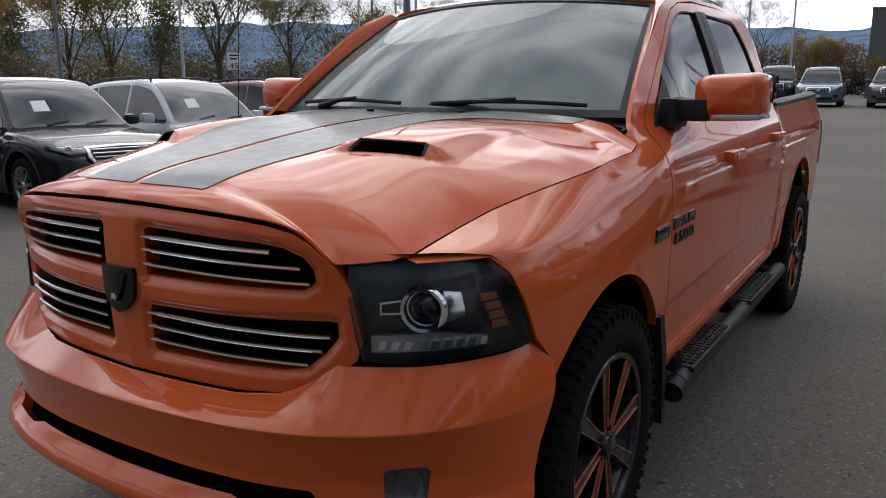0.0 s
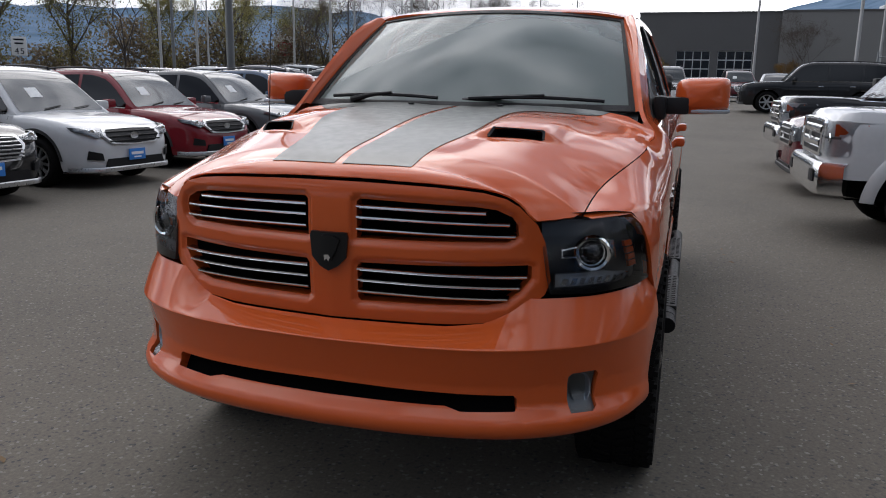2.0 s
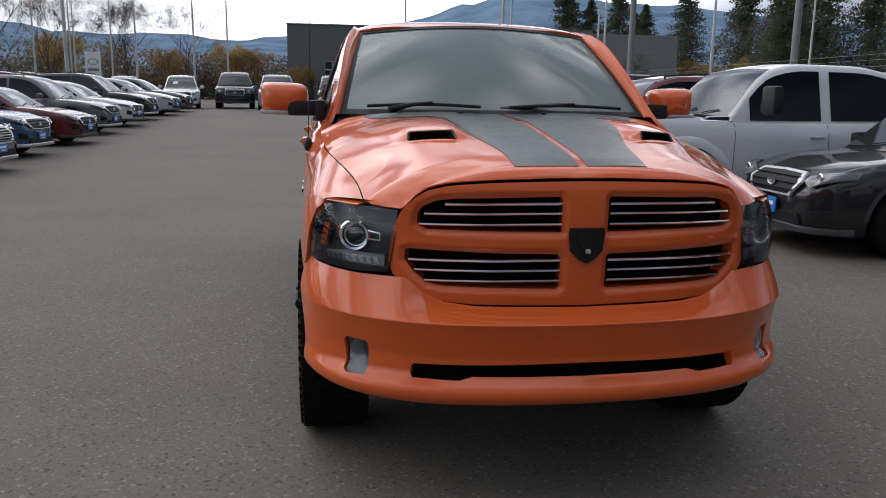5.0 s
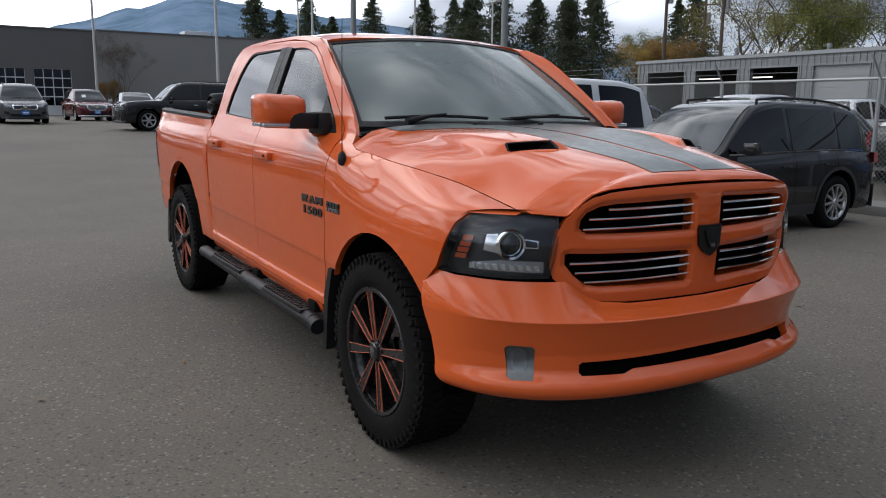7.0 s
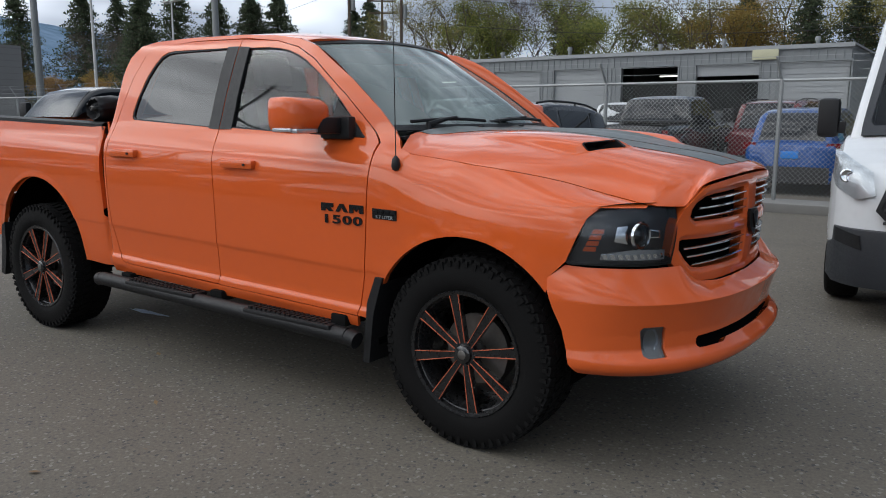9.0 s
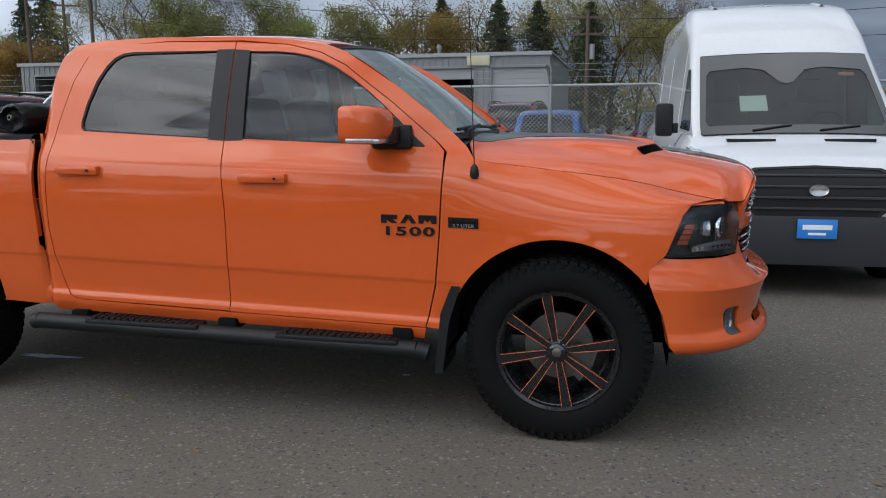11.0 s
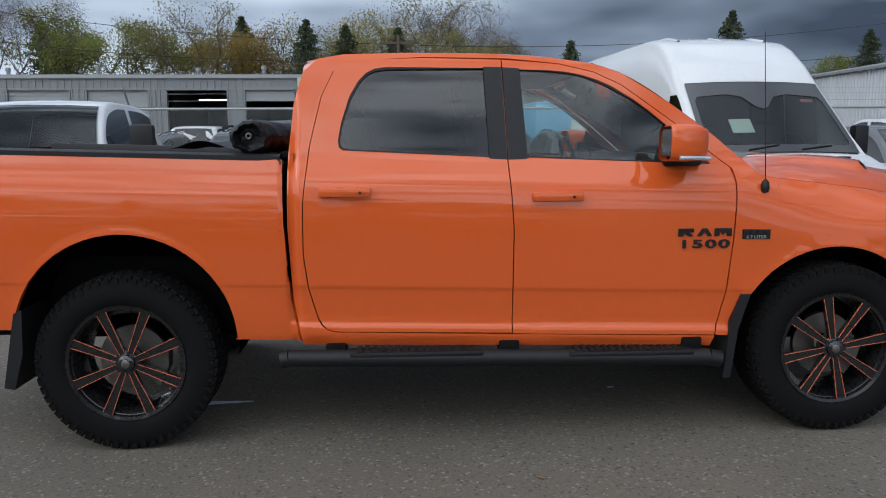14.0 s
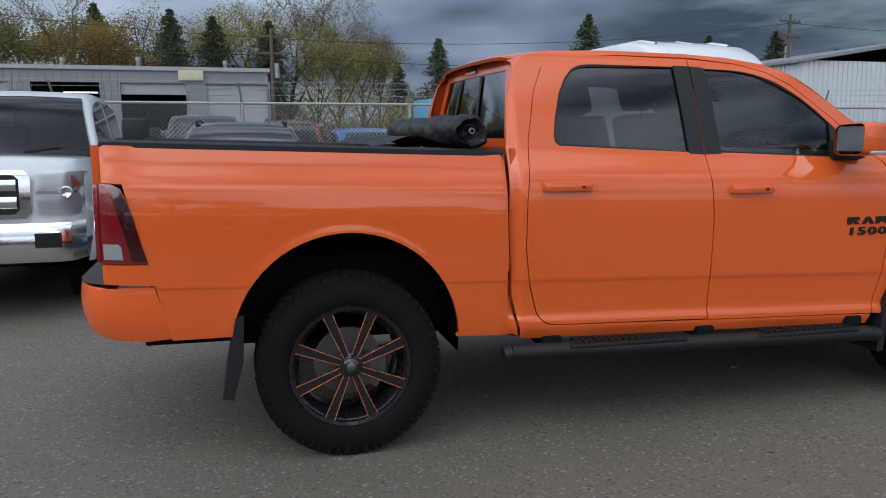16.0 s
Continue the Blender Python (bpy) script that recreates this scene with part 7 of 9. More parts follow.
box(bm, (-3.02, -0.86, 1.368), (-0.98, 0.86, 1.40))
part("bed_cover", bm, BLACK_TRIM, pickup, "flat dark slab in place of the open bed's hollow")
van = vehicle("cargo_van", "white high-roof cargo van with black bumper", "van", VAN_S, [(1.50, 2.26)],
              ([(0.0, 0.70), (0.44, 0.70), (0.60, 0.86), (0.53, 1.05), (0.47, 1.08), (0.0, 1.10)], 4, BLACK_TRIM, CLAD), [(0.64, 0.95), (0.76, 0.91), (0.93, 0.99), (0.99, 1.10), (0.99, 1.25), (0.91, 1.24), (0.67, 1.11)],
              dict(seams=(1.30, 2.34), clear=0.95, border=True, frame_grow=1.03, lamp_mat=MATS["clear_lamp_glass"], handles=(1.45,), clad=False, plate_z=0.60, plate_y=0.0, black_mirror=True, mirror=(2.02, 1.14, 1.49, 0.085, 0.165), win_top=2.0, rear_glass=False, spokes=8, sheet=True, intake=[(0.0, 0.42), (0.6, 0.42), (0.55, 0.56), (0.0, 0.56)],
                   bumper=(0.29, 0.70, 0.03, mat("dark_grey_bumper", (0.014, 0.016, 0.020), 0.55, 0, 0, 0.1, 8, 0.2, 150)), tyre_w=0.23, fog=[(0.70, 0.56), (0.90, 0.60), (0.90, 0.70), (0.72, 0.66)]))
# van: vents at the screen base, roof ribs and blank side panels
for yv in (-0.42, 0.42):
    bm = bmesh.new()
    box(bm, (2.62, yv - 0.21, 1.290), (2.70, yv + 0.21, 1.318), pose(0, 0, 0, 0, 0, 0))
    part("hood_vent", bm, BLACK_TRIM, van, "black hood slot")
for yv in (-0.55, 0.0, 0.55):
    sheet("roof_rib", [[(x, yv - 0.03, VAN_S.roof(x) + 0.012), (x, yv, VAN_S.roof(x) + 0.034), (x, yv + 0.03, VAN_S.roof(x) + 0.012)] for x in np.linspace(-3.0, 0.9, 12)], CAR_PAINT, van)
for s in (-1, 1):
    for xa, xb in ((-3.0, -1.7), (-1.6, -0.3), (-0.2, 1.15)):
        panel("side_panel", [(xa, 1.45), (xb, 1.45), (xb, 2.25), (xa, 2.25)], lambda x, z: (x, s * (VAN_S.glass_y(x, z) + 0.004), z), CAR_PAINT, van, du=0.5, dv=0.5, thick=0.006, out=(0, s, 0))
paint(van, COL["white"])
for s in (-1, 1):
    # work pickup: bright vent plates on the fenders
    panel("fender_vent", [(1.52, 1.27), (1.95, 1.285), (1.86, 1.335), (1.54, 1.345)], lambda x, z: (x, s * (PICK_S.flank(x, z) + 0.008), z), CHROME, pickup, "chrome fender vent", holes=[[(1.56, 1.285), (1.89, 1.293), (1.83, 1.322), (1.565, 1.332)]], du=0.2, dv=0.1, thick=0.008, out=(0, s, 0))
    panel("vent_slot", [(1.56, 1.285), (1.89, 1.293), (1.83, 1.322), (1.565, 1.332)], lambda x, z: (x, s * (PICK_S.flank(x, z) + 0.004), z), GRILLE_DARK, pickup, "black vent slot", du=0.2, dv=0.1, thick=0.004, out=(0, s, 0))

# the row that faces the aisle, nose towards +Y
suv.matrix_world = gz_pose(-6.62, -8.95, 84)
paint(suv, COL["white"])
tagged(suv, "white crossover SUV with black grille", "car", "row facing the aisle")
suv_b.matrix_world = gz_pose(-12.1, -9.05, 84)
paint(suv_b, COL["grey"])
tagged(suv_b, "dark grey crossover SUV with wide silver grille", "car", "row facing the aisle")
for src, x, y, h, col, lab in (
        (suv, -1.20, -9.4, 84, "navy", "dark blue crossover SUV beside the aisle"), (suv_b, -4.15, -9.0, 84, "black", "black crossover SUV with bright grille frame"), (suv, -9.35, -9.15, 84, "red", "dark red crossover SUV with dealer plate"),
        (suv, -15.3, -9.4, 84, "blue", "slate blue wagon with roof rails"), (sedan, -18.4, -9.3, 84, "maroon", "maroon hatchback with silver lip"), (suv, -21.7, -9.4, 84, "grey", "grey crossover in the row"),
        (sedan, -24.8, -9.45, 84, "white", "white sedan in the row"), (suv, -27.9, -9.5, 84, "black", "black crossover in the row"),
        (suv, -2.5, -14.9, -94, "slate", "blue-grey SUV in the second row"), (suv_b, -5.4, -15.0, -94, "white", "white SUV in the second row"), (sedan, -8.4, -15.0, -94, "red", "red sedan in the second row"), (suv, -11.5, -15.2, -94, "black", "black SUV in the second row"),
        (suv, -14.6, -15.2, -94, "maroon", "maroon SUV in the second row"), (suv_b, -17.8, -15.3, -94, "grey", "grey SUV in the second row"), (suv, -21, -15.4, -94, "white", "white SUV in the second row"), (suv, -24.2, -15.4, -94, "navy", "navy SUV in the second row"), (suv, -27.4, -15.5, -94, "silver", "silver SUV in the second row")):
    c = paint(copy_thing(src, gz_pose(x, y, h)), COL[col])
    tagged(c, lab, "car", "row facing the aisle" if h > 0 else "second row of cars")
# far end of the lot
minivan.matrix_world = gz_pose(-38.6, -3.2, 4)
paint(minivan, COL["slate"])
tagged(minivan, "silver-blue minivan facing the aisle", "minivan")
tagged(paint(copy_thing(minivan, gz_pose(-38.2, -0.2, 2)), (0.07, 0.07, 0.068)), "dark grey minivan with chrome grille", "minivan")
for src, x, y, h, col, lab in ((suv, -40.0, -8.2, 8, "white", "white hatchback driving lane"), (suv_b, -44.0, 3.4, 5, "maroon", "maroon SUV by the building"), (sedan, -39.5, 5.0, 176, "silver", "silver coupe by the building"), (suv, -38.5, 8.6, 0, "navy", "dark blue SUV by the building"),
                               (big_suv, -41.5, -5.6, 5, "black", "black pickup-sized SUV far off"), (suv, -44, -12.0, 10, "black", "black SUV far off"), (sedan, -48, -14.5, 10, "grey", "grey sedan far off"), (suv, -51, -10.0, 10, "silver", "silver SUV far off"),
                               (suv, -52, -17.0, 10, "white", "white SUV far off"), (sedan, -56, -20.0, 10, "red", "red sedan far off"), (suv, -36, -15.5, -94, "grey", "grey SUV far off"), (suv, -33, -15.5, -94, "red", "red SUV far off"), (sedan, -31.2, -9.3, 84, "silver", "silver sedan far off")):
    tagged(paint(copy_thing(src, gz_pose(x, y, h)), COL[col]), lab, "car", "cars far down the lot")

# the row along the fence, nose towards -Y
van.matrix_world = gz_pose(1.76, 5.75, -88)
tagged(van, "white high-roof cargo van with black bumper", "van")
wagon = vehicle("wagon", "black wagon SUV with roof rails", "car", SUV_S, [(-1.98, -1.42), (-1.36, -0.42), (-0.34, 0.78)],
                   ([(0.0, 0.60), (0.34, 0.60), (0.43, 0.72), (0.36, 0.81), (0.0, 0.82)], 3, BRIGHT, GRILLE_DARK), [(0.50, 0.74), (0.64, 0.70), (0.86, 0.79), (0.87, 0.86), (0.70, 0.845), (0.50, 0.79)],
                   dict(seams=(-1.25, -0.38, 0.86), handles=(-1.05, -0.18), rails=True, trim=True, spokes=10, fog=[(0.62, 0.36), (0.80, 0.38), (0.80, 0.48), (0.64, 0.46)]))
wagon.matrix_world = gz_pose(-4.02, 6.12, -91)
tagged(paint(wagon, COL["black"]), "black wagon SUV with roof rails", "car", "row along the fence")
pickup.matrix_world = gz_pose(-6.36, 5.52, -89)
paint(pickup, (0.52, 0.53, 0.54))
tagged(pickup, "white heavy-duty crew cab pickup with chrome grille", "pickup truck", "row along the fence")
for src, x, y, h, col, lab, cat in ((big_suv, -10.0, 5.3, -88, "maroon", "dark red full-size SUV with chrome bumper", "large SUV"), (pickup, -13.2, 5.75, -88, "black", "black full-size pickup with dark grille", "pickup truck"), (suv_b, 5.2, 6.2, -90, "grey", "dark grey SUV beside the van", "car")):
    tagged(paint(copy_thing(src, gz_pose(x, y, h)), COL[col]), lab, cat, "row along the fence")
big_suv.matrix_world = gz_pose(-30.5, 5.6, -90)
paint(big_suv, COL["black"])
tagged(big_suv, "long black full-size SUV with alloy wheels", "large SUV")
# cars beyond the fence, tails to the fence
for src, x, y, h, col, lab, cat in ((pickup, -4.9, 15.6, 92, "black", "black pickup behind the fence", "pickup truck"), (big_suv, -2.7, 19.2, 90, "maroon", "dark red SUV behind the fence", "large SUV"), (suv_b, -1.3, 14.6, 90, "bright_blue", "bright blue SUV behind the fence", "car"),
                                    (suv, -7.9, 14.4, 90, "grey", "grey SUV behind the fence", "car"), (pickup, -10.9, 15.6, 90, "silver", "silver pickup behind the fence", "pickup truck"), (suv, -13.9, 14.4, 90, "navy", "navy SUV behind the fence", "car"), (suv, 1.9, 14.4, 90, "black", "black SUV behind the fence", "car"),
                                    (suv_b, 4.9, 14.4, 90, "white", "white SUV behind the fence", "car"), (suv, 7.9, 14.4, 90, "slate", "blue-grey SUV behind the fence", "car"), (pickup, 11.2, 15.4, 90, "white", "white pickup behind the fence", "pickup truck"), (suv, -17.2, 14.4, 90, "white", "white SUV behind the fence", "car"),
                                    (pickup, -9.2, 23.6, 90, "white", "white pickup by the garage", "pickup truck"), (pickup, -13.6, 24.4, 90, "white", "white pickup by the garage", "pickup truck"), (suv, -6.2, 23.4, 90, "black", "black SUV by the garage", "car"), (pickup, -18.0, 24.2, 90, "white", "white pickup by the garage", "pickup truck"),
                                    (suv, 1.5, 22.4, 90, "navy", "navy SUV by the garage", "car"), (pickup, 6.5, 24, 90, "silver", "silver pickup by the garage", "pickup truck"), (pickup, 16.0, 20, 178, "white", "white work pickup by the pale building", "pickup truck"), (suv, -22, 22.0, 90, "slate", "blue-grey SUV by the garage", "car")):
    tagged(paint(copy_thing(src, gz_pose(x, y, h)), COL[col]), lab, cat, "cars behind the fence")
sedan.matrix_world = gz_pose(-34.5, -9.3, 84)
paint(sedan, COL["grey"])
tagged(sedan, "grey sedan far down the row", "car", "row facing the aisle")

# ---- buildings ----
GREY_WALL = mat("dark_grey_stucco", (0.125, 0.125, 0.125), 0.85, 0, 0, 0.06, 1.0, 0.25, 30)
GREY_WALL_B = mat("warm_grey_stucco", (0.235, 0.232, 0.225), 0.85, 0, 0, 0.06, 1.0, 0.25, 30)
BLOCK = mat("grey_block_wall", (0.21, 0.21, 0.21), 0.9, 0, 0, 0.08, 1.2, 0.3, 25)
METAL_SIDING = mat("grey_metal_siding", (0.19, 0.20, 0.205), 0.5, 0.15, 0, 0.07, 0.8)
METAL_LIGHT = mat("pale_metal_siding", (0.50, 0.52, 0.54), 0.5, 0.1, 0, 0.05, 0.8)
SHUTTER = mat("pale_roller_shutter", (0.28, 0.29, 0.295), 0.55, 0.1, 0, 0.05, 1.5)
# near-black base colour paints in the gloom inside rooms and openings
INSIDE = mat("interior_gloom", (0.030, 0.028, 0.026), 0.9, 0, 0, 0.3, 1.0)
DOOR_GLASS = glass("door_glass", (0.25, 0.28, 0.30), 1.6)
FRAME_WHITE = mat("pale_door_frame", (0.55, 0.56, 0.57), 0.5, 0, 0, 0.05, 3)
TUBE_LIGHT = bpy.data.materials.new("workshop_tube_light")
TUBE_LIGHT.use_nodes = True
TUBE_LIGHT.node_tree.nodes["Principled BSDF"].inputs["Emission Color"].default_value = (1, 0.97, 0.9, 1)
TUBE_LIGHT.node_tree.nodes["Principled BSDF"].inputs["Emission Strength"].default_value = 2.5

# long grey service building at the end of the lot, its front at x = -70
showroom = thing("service_building", "long flat-roofed grey building with glazed garage doors", "building")
bx, gz0, roof_h = -70.0, ground_z(-70), 7.7
DOORS = ((-0.6, 2.2), (2.85, 5.65))
ys_ = [-3.9] + [y for d in DOORS for y in d] + [7.7]
walls = [("wall_pier", (bx - 0.35, a, gz0 - 0.3), (bx, b, roof_h)) for a, b in zip(ys_[0::2], ys_[1::2])]
walls += [("lintel", (bx - 0.35, a, 4.55), (bx, b, roof_h)) for a, b in DOORS]
walls.append(("side_wall", (bx - 22, -3.9, gz0 - 0.3), (bx - 0.35, -3.55, roof_h)))
for nm, lo, hi in walls:
    bm = bmesh.new()
    box(bm, lo, hi)
    part(nm, bm, GREY_WALL, showroom, "dark grey wall")
bm = bmesh.new()
box(bm, (bx - 22, 7.7, gz0 - 0.3), (bx + 0.25, 24.5, roof_h + 0.05))
part("plain_wall", bm, GREY_WALL_B, showroom, "plain warm grey wall")
bm = bmesh.new()
box(bm, (bx - 22, 24.5, gz0 - 0.3), (bx - 0.4, 33.4, roof_h - 0.1))
part("block_wall", bm, BLOCK, showroom, "grey block wall")
for k in range(12):
    bm = bmesh.new()
    box(bm, (bx - 0.4, 24.5, 1.3 + 0.55 * k), (bx - 0.385, 33.4, 1.32 + 0.55 * k))
    part("wall_course", bm, GREY_WALL, showroom)
bm = bmesh.new()
box(bm, (bx - 22, -3.95, roof_h), (bx + 0.06, 7.7, roof_h + 0.12))
box(bm, (bx - 22, 7.7, roof_h + 0.05), (bx + 0.31, 24.55, roof_h + 0.17))
part("parapet", bm, GREY_WALL, showroom, "thin dark parapet cap")
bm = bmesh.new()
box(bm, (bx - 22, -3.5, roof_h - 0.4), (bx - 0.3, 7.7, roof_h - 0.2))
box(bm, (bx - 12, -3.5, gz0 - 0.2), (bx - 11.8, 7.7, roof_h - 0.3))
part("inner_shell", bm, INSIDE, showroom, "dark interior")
for a, b in DOORS:
    n, mrows = 4, 5
    bm = bmesh.new()
    box(bm, (bx - 0.19, a, gz0), (bx - 0.13, b, gz0 + 0.75))
    frame_ = part("garage_door", bm, FRAME_WHITE, showroom, "sectional door with square panes")
    for i in range(n + 1):
        y = a + (b - a) * i / n
        bm = bmesh.new()
        box(bm, (bx - 0.2, y - 0.035, gz0), (bx - 0.12, y + 0.035, 4.55))
        part("mullion", bm, FRAME_WHITE, frame_)
    for j in range(mrows + 1):
        z = gz0 + (4.55 - gz0) * j / mrows
        bm = bmesh.new()
        box(bm, (bx - 0.205, a, z - 0.045), (bx - 0.115, b, z + 0.045))
        part("rail", bm, FRAME_WHITE, frame_)
    for i in range(n):
        for j in range(1, mrows):
            y0, y1 = a + (b - a) * i / n, a + (b - a) * (i + 1) / n
            z0, z1 = gz0 + (4.55 - gz0) * j / mrows, gz0 + (4.55 - gz0) * (j + 1) / mrows
            bm = bmesh.new()
            box(bm, (bx - 0.17, y0, z0), (bx - 0.16, y1, z1))
            part("pane", bm, DOOR_GLASS, frame_)
bm = bmesh.new()
box(bm, (bx - 6, 16, roof_h + 0.1), (bx - 4, 18.5, roof_h + 0.9), bevel=0.1)
part("roof_unit", bm, METAL_LIGHT, showroom, "pale rooftop unit")
# flat slab on the wall; its dark colour stands for a shaded recess
bm = bmesh.new()
box(bm, (bx + 0.0, -3.2, gz0), (bx + 0.03, -1.6, gz0 + 2.6))
part("dark_entrance", bm, INSIDE, showroom, "flat dark slab painted as the entrance's shade")

# grey metal garage row behind the fence, its front at y = 30
garage = thing("garage_row", "low grey metal building with a row of roller doors", "building")
GX0, GX1, GY, GH = -29.4, -2.85, 30.0, 4.25
opens = [(-28.6, "open"), (-25.3, "open"), (-22.0, "open"), (-18.7, "shut"), (-15.4, "shut"), (-12.05, "open"), (-8.72, "half"), (-5.38, "shut")]
DW, DH = 2.55, 3.62
edges_ = [GX0] + [v for x, _ in opens for v in (x, x + DW)] + [GX1]
for a, b in zip(edges_[0::2], edges_[1::2]):
    bm = bmesh.new()
    box(bm, (a, GY, 0), (b, GY + 0.2, DH))
    n = max(2, int((b - a) / 0.2))
    for i in range(n):
        x = a + (b - a) * (i + 0.5) / n
        box(bm, (x - 0.03, GY - 0.035, 0), (x + 0.03, GY, DH))
    part("pier", bm, METAL_SIDING, garage, "ribbed metal pier")
bm = bmesh.new()
box(bm, (GX0, GY, DH), (GX1, GY + 0.2, GH))
for i in range(int((GX1 - GX0) / 0.3)):
    x = GX0 + 0.15 + 0.3 * i
    box(bm, (x - 0.04, GY - 0.035, DH), (x + 0.04, GY, GH - 0.12))
part("fascia", bm, METAL_SIDING, garage, "ribbed metal fascia")
bm = bmesh.new()
box(bm, (GX0 - 0.1, GY - 0.12, GH - 0.13), (GX1 + 0.1, GY + 0.1, GH + 0.03))
box(bm, (GX0 - 0.1, GY + 0.1, GH - 0.05), (GX1 + 0.1, GY + 12.2, GH + 0.02))
part("roof", bm, SHUTTER, garage, "pale roof edge flashing")
rib_mesh = bpy.data.meshes.new("wall_rib")
bm = bmesh.new()
box(bm, (0, 0, 0), (0.03, 0.1, GH - 0.05))
bm.to_mesh(rib_mesh), bm.free()
rib_mesh.materials.append(METAL_SIDING)
for x in (GX0, GX1 - 0.2):
    bm = bmesh.new()
    box(bm, (x, GY + 0.2, 0), (x + 0.2, GY + 12, GH - 0.05))
    wall_ = part("side_wall", bm, METAL_SIDING, garage, "grey ribbed side wall")
    for i in range(39):
        rib_ = new("wall_rib", rib_mesh)
        rib_.parent, rib_.location = wall_, (x - 0.03 if x == GX0 else x + 0.2, GY + 0.3 * i + 0.25, 0)
bm = bmesh.new()
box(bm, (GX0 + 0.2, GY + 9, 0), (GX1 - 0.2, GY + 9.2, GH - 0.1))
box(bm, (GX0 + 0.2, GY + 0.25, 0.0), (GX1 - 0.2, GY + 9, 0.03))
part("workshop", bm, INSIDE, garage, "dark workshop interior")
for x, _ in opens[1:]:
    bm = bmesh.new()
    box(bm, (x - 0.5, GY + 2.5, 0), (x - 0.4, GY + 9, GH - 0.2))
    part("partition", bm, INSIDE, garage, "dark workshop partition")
for x, state in opens:
    if state != "open":
        top, low = DH, 0.0 if state == "shut" else 3.15
        bm = bmesh.new()
        n = int((top - low) / 0.24)
        box(bm, (x, GY + 0.13, low), (x + DW, GY + 0.16, top))
        d = part("roller_door", bm, SHUTTER, garage, "pale slatted roller door")
        for j in range(n):
            z0, z1 = low + (top - low) * j / n, low + (top - low) * (j + 1) / n
            bm = bmesh.new()
            box(bm, (x, GY + 0.10, z0 + 0.012), (x + DW, GY + 0.15, z1 - 0.006))
            part("slat", bm, SHUTTER, d)
        if state == "shut":
            for i in range(4):
                bm = bmesh.new()
                box(bm, (x + 0.3 + 0.55 * i, GY + 0.09, 1.55), (x + 0.65 + 0.55 * i, GY + 0.10, 1.80))
                part("door_window", bm, INSIDE, d, "small dark door window")
    else:
        bm = bmesh.new()
        box(bm, (x + 0.5, GY + 3.5, 3.35), (x + 1.9, GY + 3.6, 3.41))
        part("tube_light", bm, TUBE_LIGHT, garage, "lit workshop tube light")
    bm = bmesh.new()
    box(bm, (x - 0.06, GY - 0.045, 0), (x, GY + 0.05, DH + 0.06))
    box(bm, (x + DW, GY - 0.045, 0), (x + DW + 0.06, GY + 0.05, DH + 0.06))
    box(bm, (x, GY - 0.045, DH), (x + DW, GY + 0.05, DH + 0.06))
    part("door_frame", bm, METAL_SIDING, garage)
for i, x in enumerate((-24.5, -20.0, -15.6, -11.4, -8.2, -4.6)):
    bm = bmesh.new()
    tube(bm, (x, GY + 2 + i % 2, GH), (x, GY + 2 + i % 2, GH + 0.50), 0.085, n=12)
    tube(bm, (x, GY + 2 + i % 2, GH + 0.42), (x, GY + 2 + i % 2, GH + 0.58), 0.13, 0.10, n=12)
    part("roof_vent", bm, METAL_SIDING, garage, "round roof vent")
bm = bmesh.new()
box(bm, (-6.45, GY - 0.16, 3.74), (-5.45, GY - 0.12, 4.14), bevel=0.02)
part("sign_board", bm, mat("faded_yellow_sign", (0.46, 0.44, 0.30), 0.6), garage, "faded yellow sign board")

pale = thing("pale_metal_building", "pale ribbed metal building with a low gable roof", "building")
bm = bmesh.new()
box(bm, (24.5, 31, 0), (46, 52, 5.3))
part("wall", bm, METAL_LIGHT, pale, "pale ribbed wall")
rib_x, rib_y = bmesh.new(), bmesh.new()
box(rib_x, (0, -0.05, 0), (0.1, 0, 5.3)), box(rib_y, (-0.05, 0, 0), (0, 0.1, 5.3))
ribs = []
for bm in (rib_x, rib_y):
    me = bpy.data.meshes.new("rib")
    bm.to_mesh(me), bm.free()
    me.materials.append(METAL_LIGHT)
    ribs.append(me)
for i in range(70):
    for me, at in ((ribs[0], (24.5 + 0.3 * i, 31, 0)), (ribs[1], (24.5, 31 + 0.3 * i, 0))):
        r_ = new("rib", me)
        r_.parent, r_.location = pale, at
bm = bmesh.new()
prism(bm, [(24.2, 5.2), (35.2, 6.9), (46.3, 5.2), (46.3, 5.35), (35.2, 7.08), (24.2, 5.35)], 21.5, pose(0, 30.7, 0))
part("roof", bm, METAL_SIDING, pale, "low pitched metal roof")
bm = bmesh.new()
box(bm, (24.0, 33, 2.9), (24.5, 35, 3.1))
part("canopy", bm, METAL_LIGHT, pale)

# small trailer with roof boxes, by the far fence
trailer = thing("box_trailer", "white and blue box trailer with roof units", "trailer", pose(4.8, 27, 0, 0, 0, 5))
bm = bmesh.new()
box(bm, (-1.7, -1.1, 0.75), (1.7, 1.1, 2.9), bevel=0.08)
part("box", bm, mat("sky_blue_panel", (0.08, 0.30, 0.48), 0.4, 0, 0.3, 0.1, 2), trailer, "blue printed box")
for x in (-0.6, 0.5):
    bm = bmesh.new()
    box(bm, (x - 0.35, -0.5, 2.9), (x + 0.35, 0.4, 3.2), bevel=0.06)
    part("roof_unit", bm, FRAME_WHITE, trailer, "white roof unit")
for x in (-0.8, 0.8):
    for s in (-1, 1):
        bm = bmesh.new()
        lathe(bm, [(0.0001, -0.1), (0.2, -0.11), (0.36, -0.1), (0.38, 0), (0.36, 0.1), (0.0001, 0.1)], 20, pose(x, s * 0.95, 0.38))
        part("wheel", bm, RUBBER, trailer)
bm = bmesh.new()
